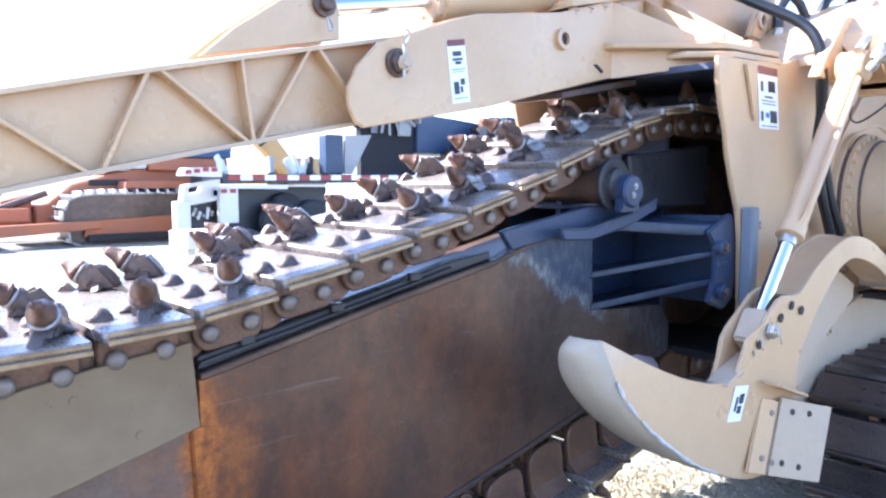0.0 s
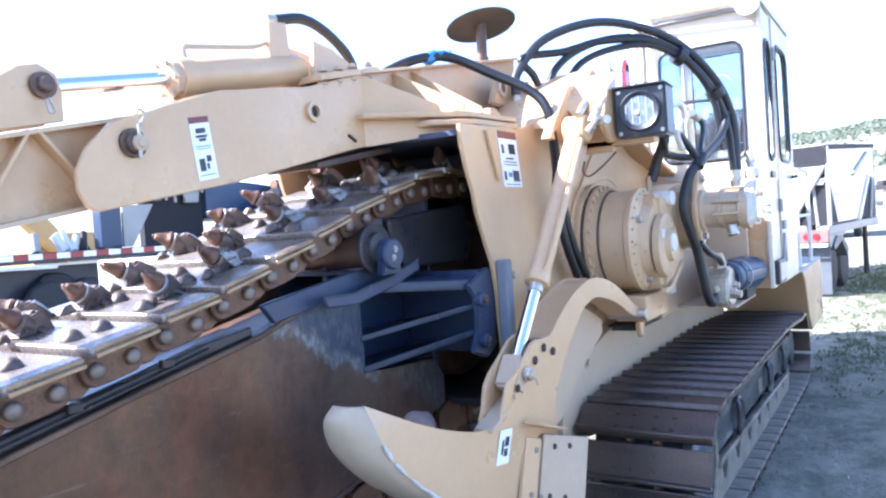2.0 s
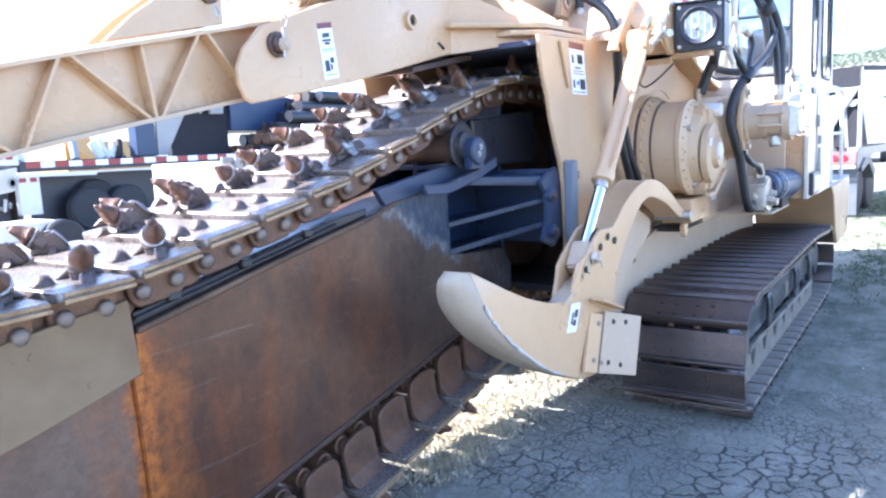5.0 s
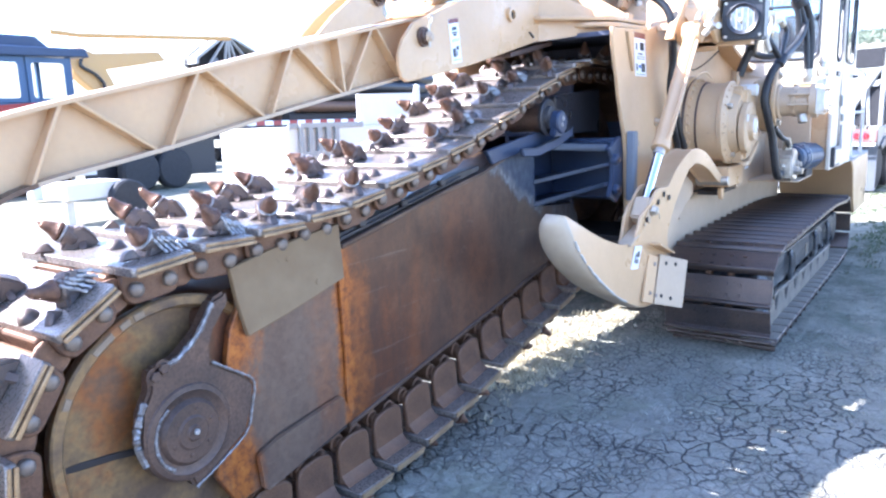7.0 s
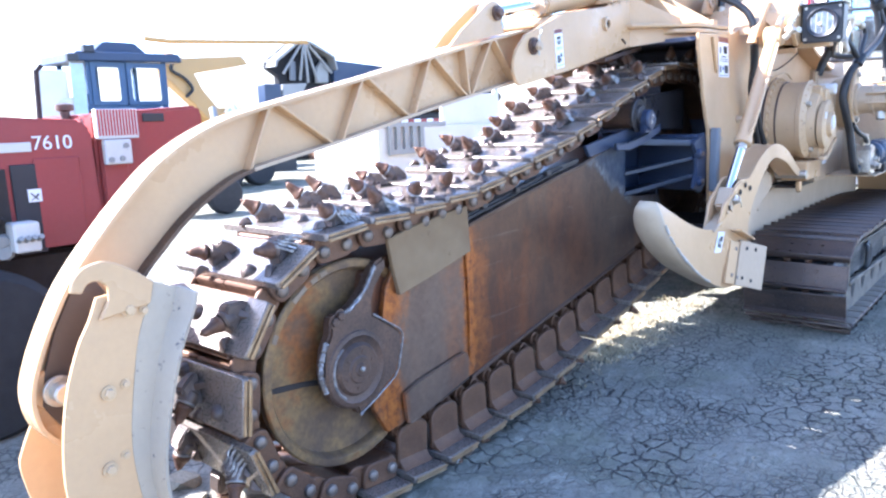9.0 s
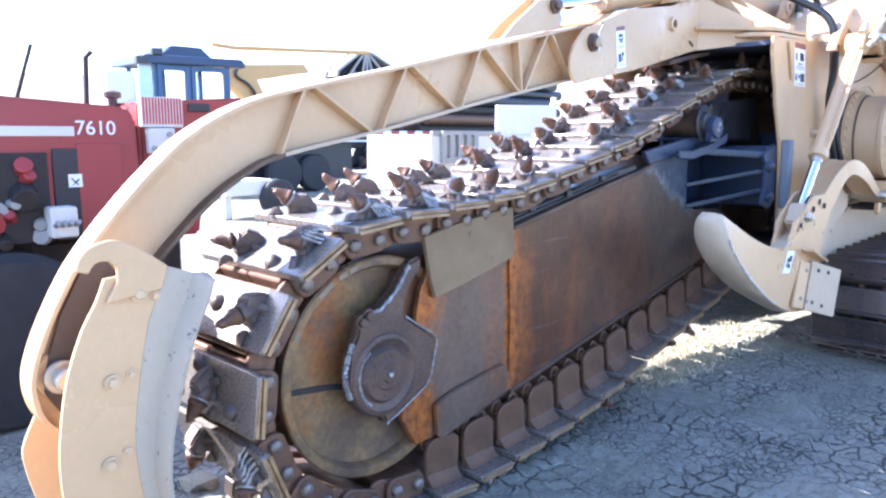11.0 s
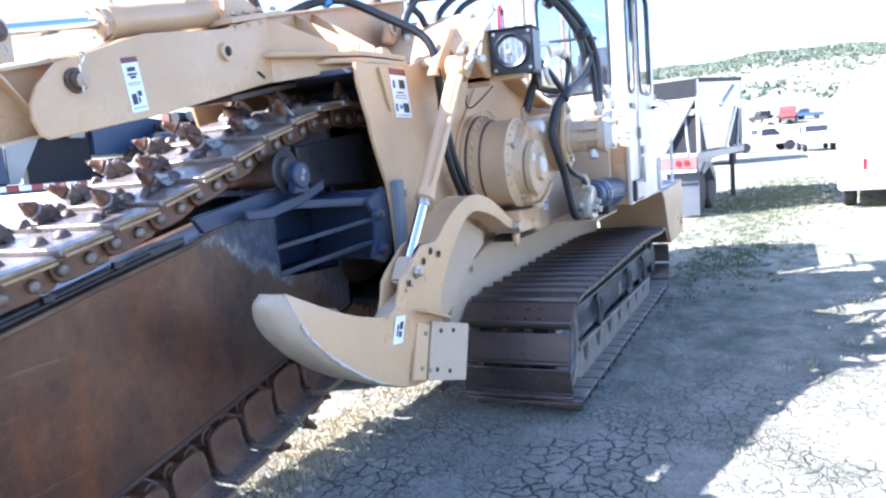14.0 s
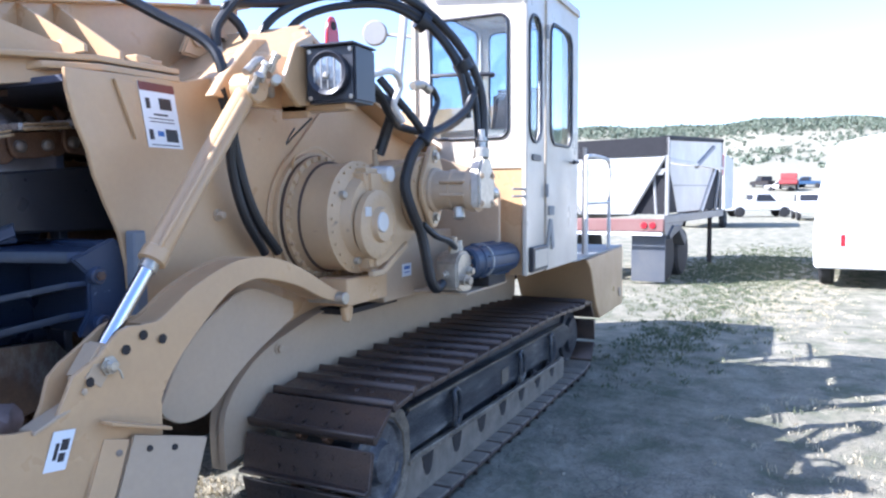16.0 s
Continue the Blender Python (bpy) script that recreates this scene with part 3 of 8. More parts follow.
def ground():
    rng = np.random.default_rng(5)
    xs = axis_steps(-1.4, 9.0, 0.018, -1500, 1500)
    ys = axis_steps(-1.6, 2.4, 0.018, -1500, 1500)
    X, Y = np.meshgrid(xs, ys, indexing="ij")
    e = crack_field(X, Y, rng)
    near = np.clip(1.3 - np.maximum(np.maximum(-1.2 - X, X - 8.7), np.maximum(-1.4 - Y, Y - 2.2)) * 2.0, 0, 1)
    big = np.sin(X * 2.1 + 1.0) * np.sin(Y * 1.7 + X * 0.6)
    wide = np.clip(0.55 + 0.6 * big, 0.05, 1.0) * np.clip((5.5 - X) / 2.0, 0.05, 1.0)
    depth = np.exp(-(e / 0.011) ** 2) * 0.009 * wide * near
    rough = (rng.random(X.shape) - 0.5) * 0.009 * near + clods(X, Y) * near
    curl = np.clip(e, 0, 0.06) / 0.06
    Z = -depth + rough + 0.004 * curl * near * np.clip((5.5 - X) / 2.0, 0.0, 1.0) + 0.006 * np.sin(X * 1.3) * np.cos(Y * 1.9) * near - 0.012
    Z = Z + hill_height(X, Y)
    nx, ny = X.shape
    co = np.stack([X, Y, Z], -1).reshape(-1, 3)
    idx = np.arange(nx * ny).reshape(nx, ny)
    quads = np.stack([idx[:-1, :-1], idx[1:, :-1], idx[1:, 1:], idx[:-1, 1:]], -1).reshape(-1, 4)
    me = bpy.data.meshes.new("ground")
    me.vertices.add(len(co))
    me.vertices.foreach_set("co", co.ravel())
    me.loops.add(quads.size)
    me.loops.foreach_set("vertex_index", quads.ravel())
    me.polygons.add(len(quads))
    me.polygons.foreach_set("loop_start", np.arange(0, quads.size, 4))
    me.update()
    me.validate()
    me.shade_smooth()
    me.materials.append(EARTH)
    return tagged(new("ground", me), "dry cracked pale earth with straw and dust", "ground", kind="structure")


ground()

# ---- the trencher ----
CY = 2.14          # the machine's long middle line
trencher = thing("trencher", (3.5, CY, 0), "tan crawler trencher with rusty digging chain, parked on dry earth", "trencher")

# -- digging boom --
NOSE = (-0.08, 0.665)
boom = part("digging_boom", B_prism([(0.02, 1.04), (0.14, 1.09), (0.7, 1.15), (1.94, 1.375), (2.40, 1.47), (2.42, 1.06), (2.98, 1.02), (2.98, 0.82), (2.55, 0.76), (0.55, 0.345), (0.15, 0.33), (-0.02, 0.5)], 1.93, 2.35, 0.006), SIDE_RUST, trencher, "rust-streaked steel digging boom")
PLATE_TOP = [(0.715, 1.162), (0.972, 1.214), (1.39, 1.301), (1.84, 1.385), (2.09, 1.455), (2.41, 1.535)]
PLATE_LOW = [(3.07, 0.86), (2.585, 0.752), (1.99, 0.625), (1.272, 0.487), (0.715, 0.368)]
part("side_plate", B_prism(PLATE_TOP + [(2.445, 1.50), (2.46, 1.14), (2.62, 1.12), (2.98, 1.10), (3.07, 1.0)] + PLATE_LOW, 1.885, 1.93, 0.004), SCRAPED, boom, "rust-brown side plate, black paint scraped off at its upper corner")
part("side_plate", B_prism(PLATE_TOP + [(2.62, 1.14), (3.05, 0.98)] + PLATE_LOW, 2.35, 2.395, 0.004), SIDE_RUST, boom)
for y0, y1 in ((1.885, 1.93), (2.35, 2.395)):
    part("nose_plate", B_prism([(0.13, 0.95), (0.20, 1.07), (0.71, 1.155), (0.71, 0.368), (0.30, 0.30), (0.10, 0.28), (0.02, 0.42)], y0 + 0.005, y1 - 0.005, 0.004), NOSE_PLATE, boom, "dull grey-brown nose plate")
part("weld_strip", B_prism([(0.69, 1.03), (0.735, 1.03), (0.742, 0.75), (0.748, 0.41), (0.70, 0.40), (0.704, 0.70)], 1.878, 1.889, 0.004, 2), NOSE_PLATE, boom, "bright orange rust streak on a weld strip")
part("wear_cover", B_prism([(0.125, 1.182), (0.30, 1.218), (0.50, 1.246), (0.69, 1.268), (0.70, 1.15), (0.708, 1.035), (0.56, 0.998), (0.38, 0.955), (0.187, 0.916), (0.15, 1.05)], 1.858, 1.881, 0.003), COVER_STEEL, boom, "khaki steel wear cover")
for x, z in ((0.40, 1.17), (0.55, 1.05)):
    part("dent", B_lathe([(0, 0.012), (0.003, 0.011), (0.0035, 0.001)], (x, 1.8582, z), (0, -1, 0), 12), COVER_STEEL, boom)
part("wear_strip", B_prism([(0.19, 0.44), (0.30, 0.475), (0.645, 0.523), (0.675, 0.51), (0.728, 0.41), (0.70, 0.385), (0.24, 0.275), (0.205, 0.30)], 1.866, 1.884, 0.006, 2), NOSE_PLATE, boom)
top_row = [Vector((x, 0, z)) for x, z in PLATE_TOP[:5]]
part("top_rail", B_prism([(p.x, p.z + 0.014) for p in top_row] + [(p.x, p.z - 0.008) for p in top_row[::-1]], 1.868, 1.93, 0.004), RAIL_STEEL, boom, "worn brown rail on the plate edge")
part("slide_rail", B_prism([(0.72, 1.218), (0.98, 1.267), (1.40, 1.352), (1.64, 1.405), (1.84, 1.43), (1.84, 1.40), (1.39, 1.316), (0.972, 1.229), (0.72, 1.178)], 1.895, 1.945, 0.004), DARK_GLOSS, boom, "dark greasy slide rail")
part("slide_lip", B_prism([(0.72, 1.205), (0.98, 1.253), (1.40, 1.337), (1.64, 1.389), (1.64, 1.378), (1.40, 1.326), (0.98, 1.242), (0.72, 1.194)], 1.88, 1.9, 0.003), DARK_GLOSS, boom)
for x, z in ((0.86, 1.232), (1.16, 1.288), (1.47, 1.355)):
    part("rail_stop", B_box(x - 0.022, x + 0.022, 1.872, 1.90, z, z + 0.028, 0.004), DARK_GLOSS, boom)
part("bottom_rail", B_prism([(0.30, 0.285), (2.65, 0.765), (2.65, 0.742), (0.30, 0.262)], 1.90, 2.43, 0.004), DARK, boom)
part("bottom_lip", B_prism([(x, z + 0.004) for x, z in PLATE_LOW[1:]] + [(x, z - 0.018) for x, z in PLATE_LOW[:0:-1]], 1.874, 1.9, 0.004), RAIL_STEEL, boom)

# nose wheel and bearing
for y0, d in ((1.985, -1), (2.295, 1)):
    wheel_ob = part("nose_wheel", B_lathe([(0, 0.44), (0.05, 0.455), (0.064, 0.455), (0.070, 0.448), (0.070, 0.420), (0.060, 0.412), (0.022, 0.402), (0.016, 0.34), (0.012, 0.25), (0.012, 0.001)], (NOSE[0], y0, NOSE[1]), (0, d, 0), 64), NOSE_TAN, boom, "rusty steel nose wheel")
    if d < 0:
        for a0, a1 in ((104, 109), (111, 116), (120, 131), (150, 155)):
            arc = [radians(a0 + (a1 - a0) * k / 5) for k in range(6)]
            ring_ = [(NOSE[0] + 0.446 * math.cos(a), NOSE[1] + 0.446 * math.sin(a)) for a in arc] + [(NOSE[0] + 0.422 * math.cos(a), NOSE[1] + 0.422 * math.sin(a)) for a in arc[::-1]]
            part("rim_wear", B_prism(ring_, 1.9105, 1.9165, 0.002), RIM_TAN, wheel_ob, "pale worn patch on the rim")
        part("wheel_gap", B_prism([(-0.485, 0.655), (-0.30, 0.632), (-0.20, 0.612), (-0.20, 0.588), (-0.30, 0.608), (-0.482, 0.628)], 1.964, 1.972, 0.003), DARK, wheel_ob, "dark gap between two wheel halves")
bracket = part("bearing_bracket", B_prism([(-0.215, 0.885), (-0.20, 0.91), (-0.165, 0.90), (-0.10, 0.925), (-0.02, 0.985), (0.05, 1.085), (0.115, 1.105), (0.125, 1.06), (0.05, 0.975), (0.028, 0.92), (0.028, 0.862), (0.12, 0.80), (0.205, 0.735), (0.19, 0.64), (0.155, 0.552), (0.03, 0.48), (-0.08, 0.43), (-0.10, 0.475), (-0.18, 0.50), (-0.25, 0.58), (-0.272, 0.67), (-0.255, 0.77), (-0.22, 0.83)], 1.872, 1.93, 0.012, 2), HUB_STEEL, boom, "forged bearing bracket with ground-down edges")
hub = part("bearing_housing", B_lathe([(0, 0.176), (0.052, 0.176), (0.064, 0.166), (0.068, 0.148), (0.062, 0.140), (0.058, 0.118), (0.066, 0.112), (0.074, 0.104), (0.074, 0.062), (0.080, 0.055), (0.080, 0.03), (0.086, 0.024), (0.086, 0.001)], (NOSE[0] - 0.003, 1.93, NOSE[1] - 0.02), (0, -1, 0), 44), HUB_STEEL, boom, "round bearing housing with cover")


def bead(pts, r, parent, label):
    """A lumpy weld bead along points of (x, y, z)."""
    row = spline(pts, 10)
    bm = B_tube(row, [r * (0.75 + 0.5 * abs(math.sin(k * 1.9))) for k in range(len(row))], 7)
    for v in bm.verts:
        v.co += noise.noise_vector(v.co * 60.0) * r * 0.5
    return part("weld_bead", bm, EDGE_BRIGHT, parent, label)


bead([(0.03, 1.874, 0.862), (0.12, 1.874, 0.802), (0.203, 1.874, 0.737), (0.188, 1.874, 0.64), (0.153, 1.874, 0.553), (0.03, 1.874, 0.482), (-0.078, 1.874, 0.433)], 0.005, bracket, "bright ragged cut edge")
bead([(-0.16, 1.874, 0.902), (-0.10, 1.872, 0.92), (-0.02, 1.872, 0.98), (0.05, 1.874, 1.075)], 0.009, bracket, "bright ragged weld")
bead([(-0.236, 1.885, 0.80), (-0.268, 1.885, 0.72), (-0.272, 1.885, 0.65), (-0.25, 1.885, 0.58)], 0.011, bracket, "bright ragged weld")
bead([(NOSE[0] - 0.003 + 0.136 * math.cos(a), 1.868, NOSE[1] - 0.02 + 0.136 * math.sin(a)) for a in (2.2, 2.6, 3.0, 3.4, 3.8, 4.1)], 0.006, hub, "bright worn seam round the cover")
for a in (20, 75, 140, 200, 260, 320):
    p = (NOSE[0] - 0.003 + 0.08 * math.cos(radians(a)), 1.858, NOSE[1] - 0.02 + 0.08 * math.sin(radians(a)))
    part("bolt", B_bolt(p, (0, -1, 0), 0.008, 0.006, False), HUB_STEEL, hub)
part("grease_nipple", B_cyl((NOSE[0], 1.846, NOSE[1] - 0.015), (NOSE[0], 1.832, NOSE[1] - 0.015), 0.011, 10, 0.003), RING_STEEL, hub)
for dx, dz in ((-0.118, 0.215), (-0.085, 0.235)):
    part("bolt", B_bolt((NOSE[0] + dx, 1.874, NOSE[1] + dz), (0, -1, 0), 0.02, 0.02), HUB_STEEL, bracket)

# boom root: black panel on the boom side and an open two-celled bracket slanting out to the hull
root = part("boom_root", B_prism([(1.86, 1.505), (2.40, 1.585), (2.80, 1.60), (2.82, 1.53), (2.42, 1.50), (1.92, 1.43)], 1.856, 1.8845, 0.005), BLACK_PAINT, trencher, "black painted open-celled boom root, scratched at its edges")
SLANT = [(2.44, 1.885), (2.84, 1.60), (3.10, 1.60), (3.10, 2.05), (2.44, 2.05)]


def slant_plate(z_in, z_out, t, outline):
    """A shelf whose front edge runs from the boom side out to the hinge, rising from z_in to z_out."""
    bm = B_prism(outline, 0.0, t, 0.003, 1, "z")
    for v in bm.verts:
        k = max(0.0, 1.885 - v.co.y) / 0.285
        v.co.z += z_in + (z_out - z_in) * k
    return bm


LIP = [(2.436, 1.882), (2.836, 1.597), (2.848, 1.603), (2.448, 1.888)]
for name, zi, zo, t in (("top_shelf", 1.485, 1.455, 0.04), ("middle_shelf", 1.275, 1.355, 0.022), ("bottom_shelf", 1.135, 1.23, 0.026)):
    shelf = part(name, slant_plate(zi, zo, t, SLANT), BLACK_PAINT, root)
    part("worn_lip", slant_plate(zi - 0.002, zo - 0.002, t + 0.004, LIP), SHELF_EDGE, shelf, "edge scratched to bare steel")
part("cell_wall", B_box(2.415, 2.445, 1.886, 2.05, 1.05, 1.54, 0.004), BLACK_PAINT, root)
part("back_wall", B_box(2.43, 3.2, 2.05, 2.08, 0.86, 1.60, 0.004), BLACK_PAINT, root)
part("end_wall", B_prism([(2.985, 1.53), (3.085, 1.53), (3.085, 1.12), (3.0, 1.14)], 1.60, 2.05, 0.006), BLACK_PAINT, root)
part("hinge_plate", B_prism([(2.84, 1.47), (3.04, 1.545), (3.10, 1.50), (3.09, 1.16), (3.0, 1.11), (2.86, 1.16), (2.915, 1.26), (2.915, 1.40)], 1.575, 1.60, 0.008, 2), BLACK_PAINT, root)
for x, z in ((2.945, 1.395), (2.96, 1.20)):
    part("pivot_pin", B_cyl((x, 1.60, z), (x, 1.545, z), 0.036, 20, 0.008), BLACK_PAINT, root)
    part("bolt", B_bolt((x, 1.55, z), (0, -1, 0), 0.02, 0.018), HUB_STEEL, root)
# Added lid and walls that keep sunlight out of the cells.
part("lid", B_box(2.42, 3.10, 1.862, 2.44, 1.565, 1.585, 0.003), BLACK_PAINT, root)
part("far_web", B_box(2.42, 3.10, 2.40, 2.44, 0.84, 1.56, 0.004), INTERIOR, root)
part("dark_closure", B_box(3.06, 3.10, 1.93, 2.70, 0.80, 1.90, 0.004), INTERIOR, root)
part("roller_bracket", B_prism([(2.10, 1.505), (2.28, 1.50), (2.55, 1.548), (2.75, 1.608), (2.76, 1.56), (2.56, 1.50), (2.30, 1.452), (2.12, 1.46)], 1.772, 1.80, 0.006), BLACK_PAINT, root)
part("worn_lip", B_prism([(2.10, 1.509), (2.28, 1.504), (2.55, 1.552), (2.75, 1.612), (2.752, 1.604), (2.55, 1.543), (2.28, 1.495), (2.10, 1.50)], 1.770, 1.79, 0.002), SHELF_EDGE, root, "edge scratched to bare steel")
part("carrier_beam", B_prism([(2.62, 1.80), (3.3, 1.86), (3.3, 1.56), (2.72, 1.57), (2.64, 1.66)], 1.83, 1.88, 0.01), DARK_GLOSS, root)
part("idler_wheel", B_lathe([(0, 0.075), (0.008, 0.108), (0.028, 0.110), (0.034, 0.100), (0.030, 0.07), (0.05, 0.065), (0.06, 0.001)], (2.48, 1.83, 1.674), (0, -1, 0), 36), IDLER, root, "dark steel idler roller")
part("idler_body", B_cyl((2.48, 1.83, 1.674), (2.48, 2.30, 1.674), 0.085, 24, 0.006), HUB_STEEL, root)
cap_ = part("idler_cap", B_lathe([(0, 0.066), (0.05, 0.068), (0.06, 0.06), (0.062, 0.001)], (2.51, 1.785, 1.645), (0, -1, 0), 24), BLACK_PAINT, root, "black bearing cap")
part("cap_strap", B_prism([(2.44, 1.56), (2.46, 1.66), (2.56, 1.66), (2.58, 1.56)], 1.74, 1.782, 0.008, 2), BLACK_PAINT, root)
for x, z in ((2.515, 1.665), (2.50, 1.63)):
    part("bolt", B_bolt((x, 1.724, z), (0, -1, 0), 0.010, 0.008), RING_STEEL, cap_)

# -- digging chain --
chain = part("digging_chain", B_cyl((3.45, 1.98, 1.36), (3.45, 2.30, 1.36), 0.44, 40, 0.02), CHAIN_STEEL, trencher, "rust-brown digging chain with conical bits")


def chain_path():
    """The loop of the chain pins in the (x, z) plane: top run towards the head, round it, back below and round the nose."""
    r = 0.53
    top = spline2([(NOSE[0] - 0.05, NOSE[1] + r * 0.998), (0.03, 1.208), (0.35, 1.232), (0.707, 1.272), (0.944, 1.325), (1.183, 1.382), (1.426, 1.445), (1.664, 1.511), (2.0, 1.625), (2.47, 1.80), (2.95, 1.93), (3.45, 1.95)], 12)
    hc = (3.45, 1.36)
    head = [(hc[0] + 0.59 * math.sin(a), hc[1] + 0.59 * math.cos(a)) for a in np.linspace(0.1, math.pi - 0.15, 24)]
    low = spline2([(3.35, 0.755), (2.70, 0.575), (2.0, 0.405), (1.66, 0.31), (1.40, 0.252), (1.14, 0.20), (0.87, 0.165), (0.62, 0.138), (0.35, 0.118), (NOSE[0] + 0.05, NOSE[1] - r - 0.01)], 12)
    nose = [(NOSE[0] - (r + 0.018 * math.sin(a)) * math.sin(a), NOSE[1] - (r + 0.01 * (1 + math.cos(a)) * 0.5) * math.cos(a)) for a in np.linspace(0.05, math.pi - 0.12, 40)]
    return top + head + low + nose


def along(path, step, through_x=None):
    """Even stations on a closed path: (x, z, direction), the step stretched to close it; one of the first run at through_x."""
    p = np.array(path + [path[0]])
    s = np.concatenate([[0], np.cumsum(np.hypot(*np.diff(p, axis=0).T))])
    n = round(s[-1] / step)
    start = 0.0
    if through_x is not None:
        k = int(np.argmax(p[:, 0] > through_x))
        start = s[k - 1] + (s[k] - s[k - 1]) * (through_x - p[k - 1, 0]) / (p[k, 0] - p[k - 1, 0])
    out = []
    for k in range(n):
        a = start + s[-1] * k / n
        q = [np.interp(v % s[-1], s, p[:, 0]) for v in (a - 0.06, a, a + 0.06)]
        w = [np.interp(v % s[-1], s, p[:, 1]) for v in (a - 0.06, a, a + 0.06)]
        out.append((q[1], w[1], math.atan2(w[2] - w[0], q[2] - q[0])))
    return out


PAD_Z = 0.060      # underside of a pad over the pin line
PAD_T = 0.091      # its top


def pad_mesh():
    """Pad plate with cut corners, in its own frame: x along the chain, z outwards."""
    bm = B_prism([(-0.110, -0.345), (-0.098, -0.358), (0.104, -0.358), (0.112, -0.345), (0.112, 0.345), (0.100, 0.36), (-0.10, 0.36), (-0.110, 0.345)], PAD_Z, PAD_T, 0.003, 1, "z")
    absorb(bm, B_box(-0.09, 0.09, -0.25, 0.25, PAD_Z - 0.018, PAD_Z + 0.002, 0.004))
    return mesh_of("pad", bm, PAD_STEEL)


def bolt_mesh():
    """A worn domed bolt head on a pad."""
    bm = B_lathe([(-0.002, 0.034), (0.006, 0.033), (0.018, 0.027), (0.027, 0.018), (0.031, 0.006), (0.031, 0.001)], (0, 0, PAD_T), (0, 0, 1), 12)
    for v in bm.verts:
        v.co += noise.noise_vector(v.co * 40.0) * 0.003
    return mesh_of("pad_bolt", bm, BLOCK_STEEL)


def link_mesh(y, deep=False):
    """An outer side plate with the recessed rounded inner link beside it; deep: the tall round-shouldered plates of the lower run."""
    d = -1 if y < 0 else 1
    if deep:
        w = 0.102
        out = [(-w, 0.06)] + spline2([(-w, -0.085), (-w + 0.006, -0.118), (-w + 0.03, -0.140), (-0.02, -0.148), (0.03, -0.146), (w - 0.03, -0.138), (w - 0.006, -0.112), (w, -0.075)], 3) + [(w, 0.06)]
        bm = B_prism(out, y - 0.014, y + 0.014, 0.006)
        saddle = [(y, 0.0), (y + d * 0.016, 0.018), (y + d * 0.034, 0.042), (y + d * 0.060, 0.0585), (y, 0.0585)]
        absorb(bm, B_prism(saddle, -w + 0.004, w - 0.004, 0.003, 1, "x"))
        return mesh_of("link", bm, CHAIN_STEEL)
    w = 0.104
    out = spline2([(-w, 0.03), (-w + 0.003, -0.015), (-w + 0.022, -0.043), (-0.05, -0.050), (0.05, -0.050), (w - 0.022, -0.043), (w - 0.003, -0.015), (w, 0.03)], 3) + [(w - 0.004, PAD_Z - 0.001), (-w + 0.004, PAD_Z - 0.001)]
    bm = B_prism(out, y - 0.012, y + 0.012, 0.005)
    ring = [(0.125 + 0.062 * math.cos(a), 0.006 + 0.056 * math.sin(a)) for a in np.linspace(0, 2 * math.pi, 19)[:-1]]
    absorb(bm, B_prism(ring, y - d * 0.024 - 0.011, y - d * 0.024 + 0.011, 0.005))
    absorb(bm, B_box(-0.125, 0.125, min(0, y - d * 0.036), max(0, y - d * 0.036), -0.03, PAD_Z - 0.003, 0.006))
    return mesh_of("link", bm, CHAIN_STEEL)


def pin_mesh(x, y):
    """The hammered head of a pin in a near link."""
    return mesh_of("link_pin", B_lathe([(0, 0.026), (0.014, 0.026), (0.02, 0.022), (0.024, 0.012), (0.025, 0.001)], (x, y, 0.0), (0, -1, 0), 12), PIN_STEEL)


def roller_mesh(x):
    return mesh_of("roller", B_lathe([(0, 0.03), (0.02, 0.032), (0.022, 0.043), (0.41, 0.043), (0.412, 0.032), (0.43, 0.03)], (x, -0.215, -0.118), (0, 1, 0), 14), CHAIN_STEEL)


def edge_mesh():
    """Two worn laminations on the near edge of a pad with a groove between them."""
    bm = B_box(-0.098, 0.106, -0.368, -0.3585, 0.078, 0.0895, 0.003)
    absorb(bm, B_box(-0.101, 0.108, -0.372, -0.3585, 0.0595, 0.0735, 0.003))
    for v in bm.verts:
        v.co += noise.noise_vector(v.co * 45.0) * 0.0022
    return mesh_of("wear_edge", bm, PAD_EDGE)


BIT_DIR = Vector((-0.78, 0, 0.62)).normalized()
SOCKET = Vector((0.022, 0, 0.112))


def block_mesh(seed):
    """Bit holder: a chunky forged wedge with a leaning socket, a lug in front and a gusset behind, all bruised."""
    bm = B_prism([(-0.045, 0.088), (0.088, 0.088), (0.090, 0.104), (0.066, 0.140), (0.044, 0.166), (0.012, 0.160), (-0.018, 0.128)], -0.031, 0.031, 0.009, 2)
    absorb(bm, B_cyl(SOCKET + BIT_DIR * 0.004, SOCKET + BIT_DIR * 0.052, 0.038, 14, 0.007))
    absorb(bm, B_prism([(-0.066, 0.088), (0.066, 0.088), (0.030, 0.118), (0.0, 0.128), (-0.034, 0.112)], 0.02, 0.05, 0.005, 1, "x"))
    absorb(bm, B_prism([(-0.118, 0.088), (-0.05, 0.088), (-0.072, 0.122), (-0.092, 0.118)], -0.016, 0.016, 0.006))
    for v in bm.verts:
        v.co += noise.noise_vector(v.co * 28.0 + Vector((seed * 3.1, 0, 0))) * 0.006
        v.co.z = max(v.co.z, 0.086)
    return mesh_of("bit_block", bm, BLOCK_STEEL)


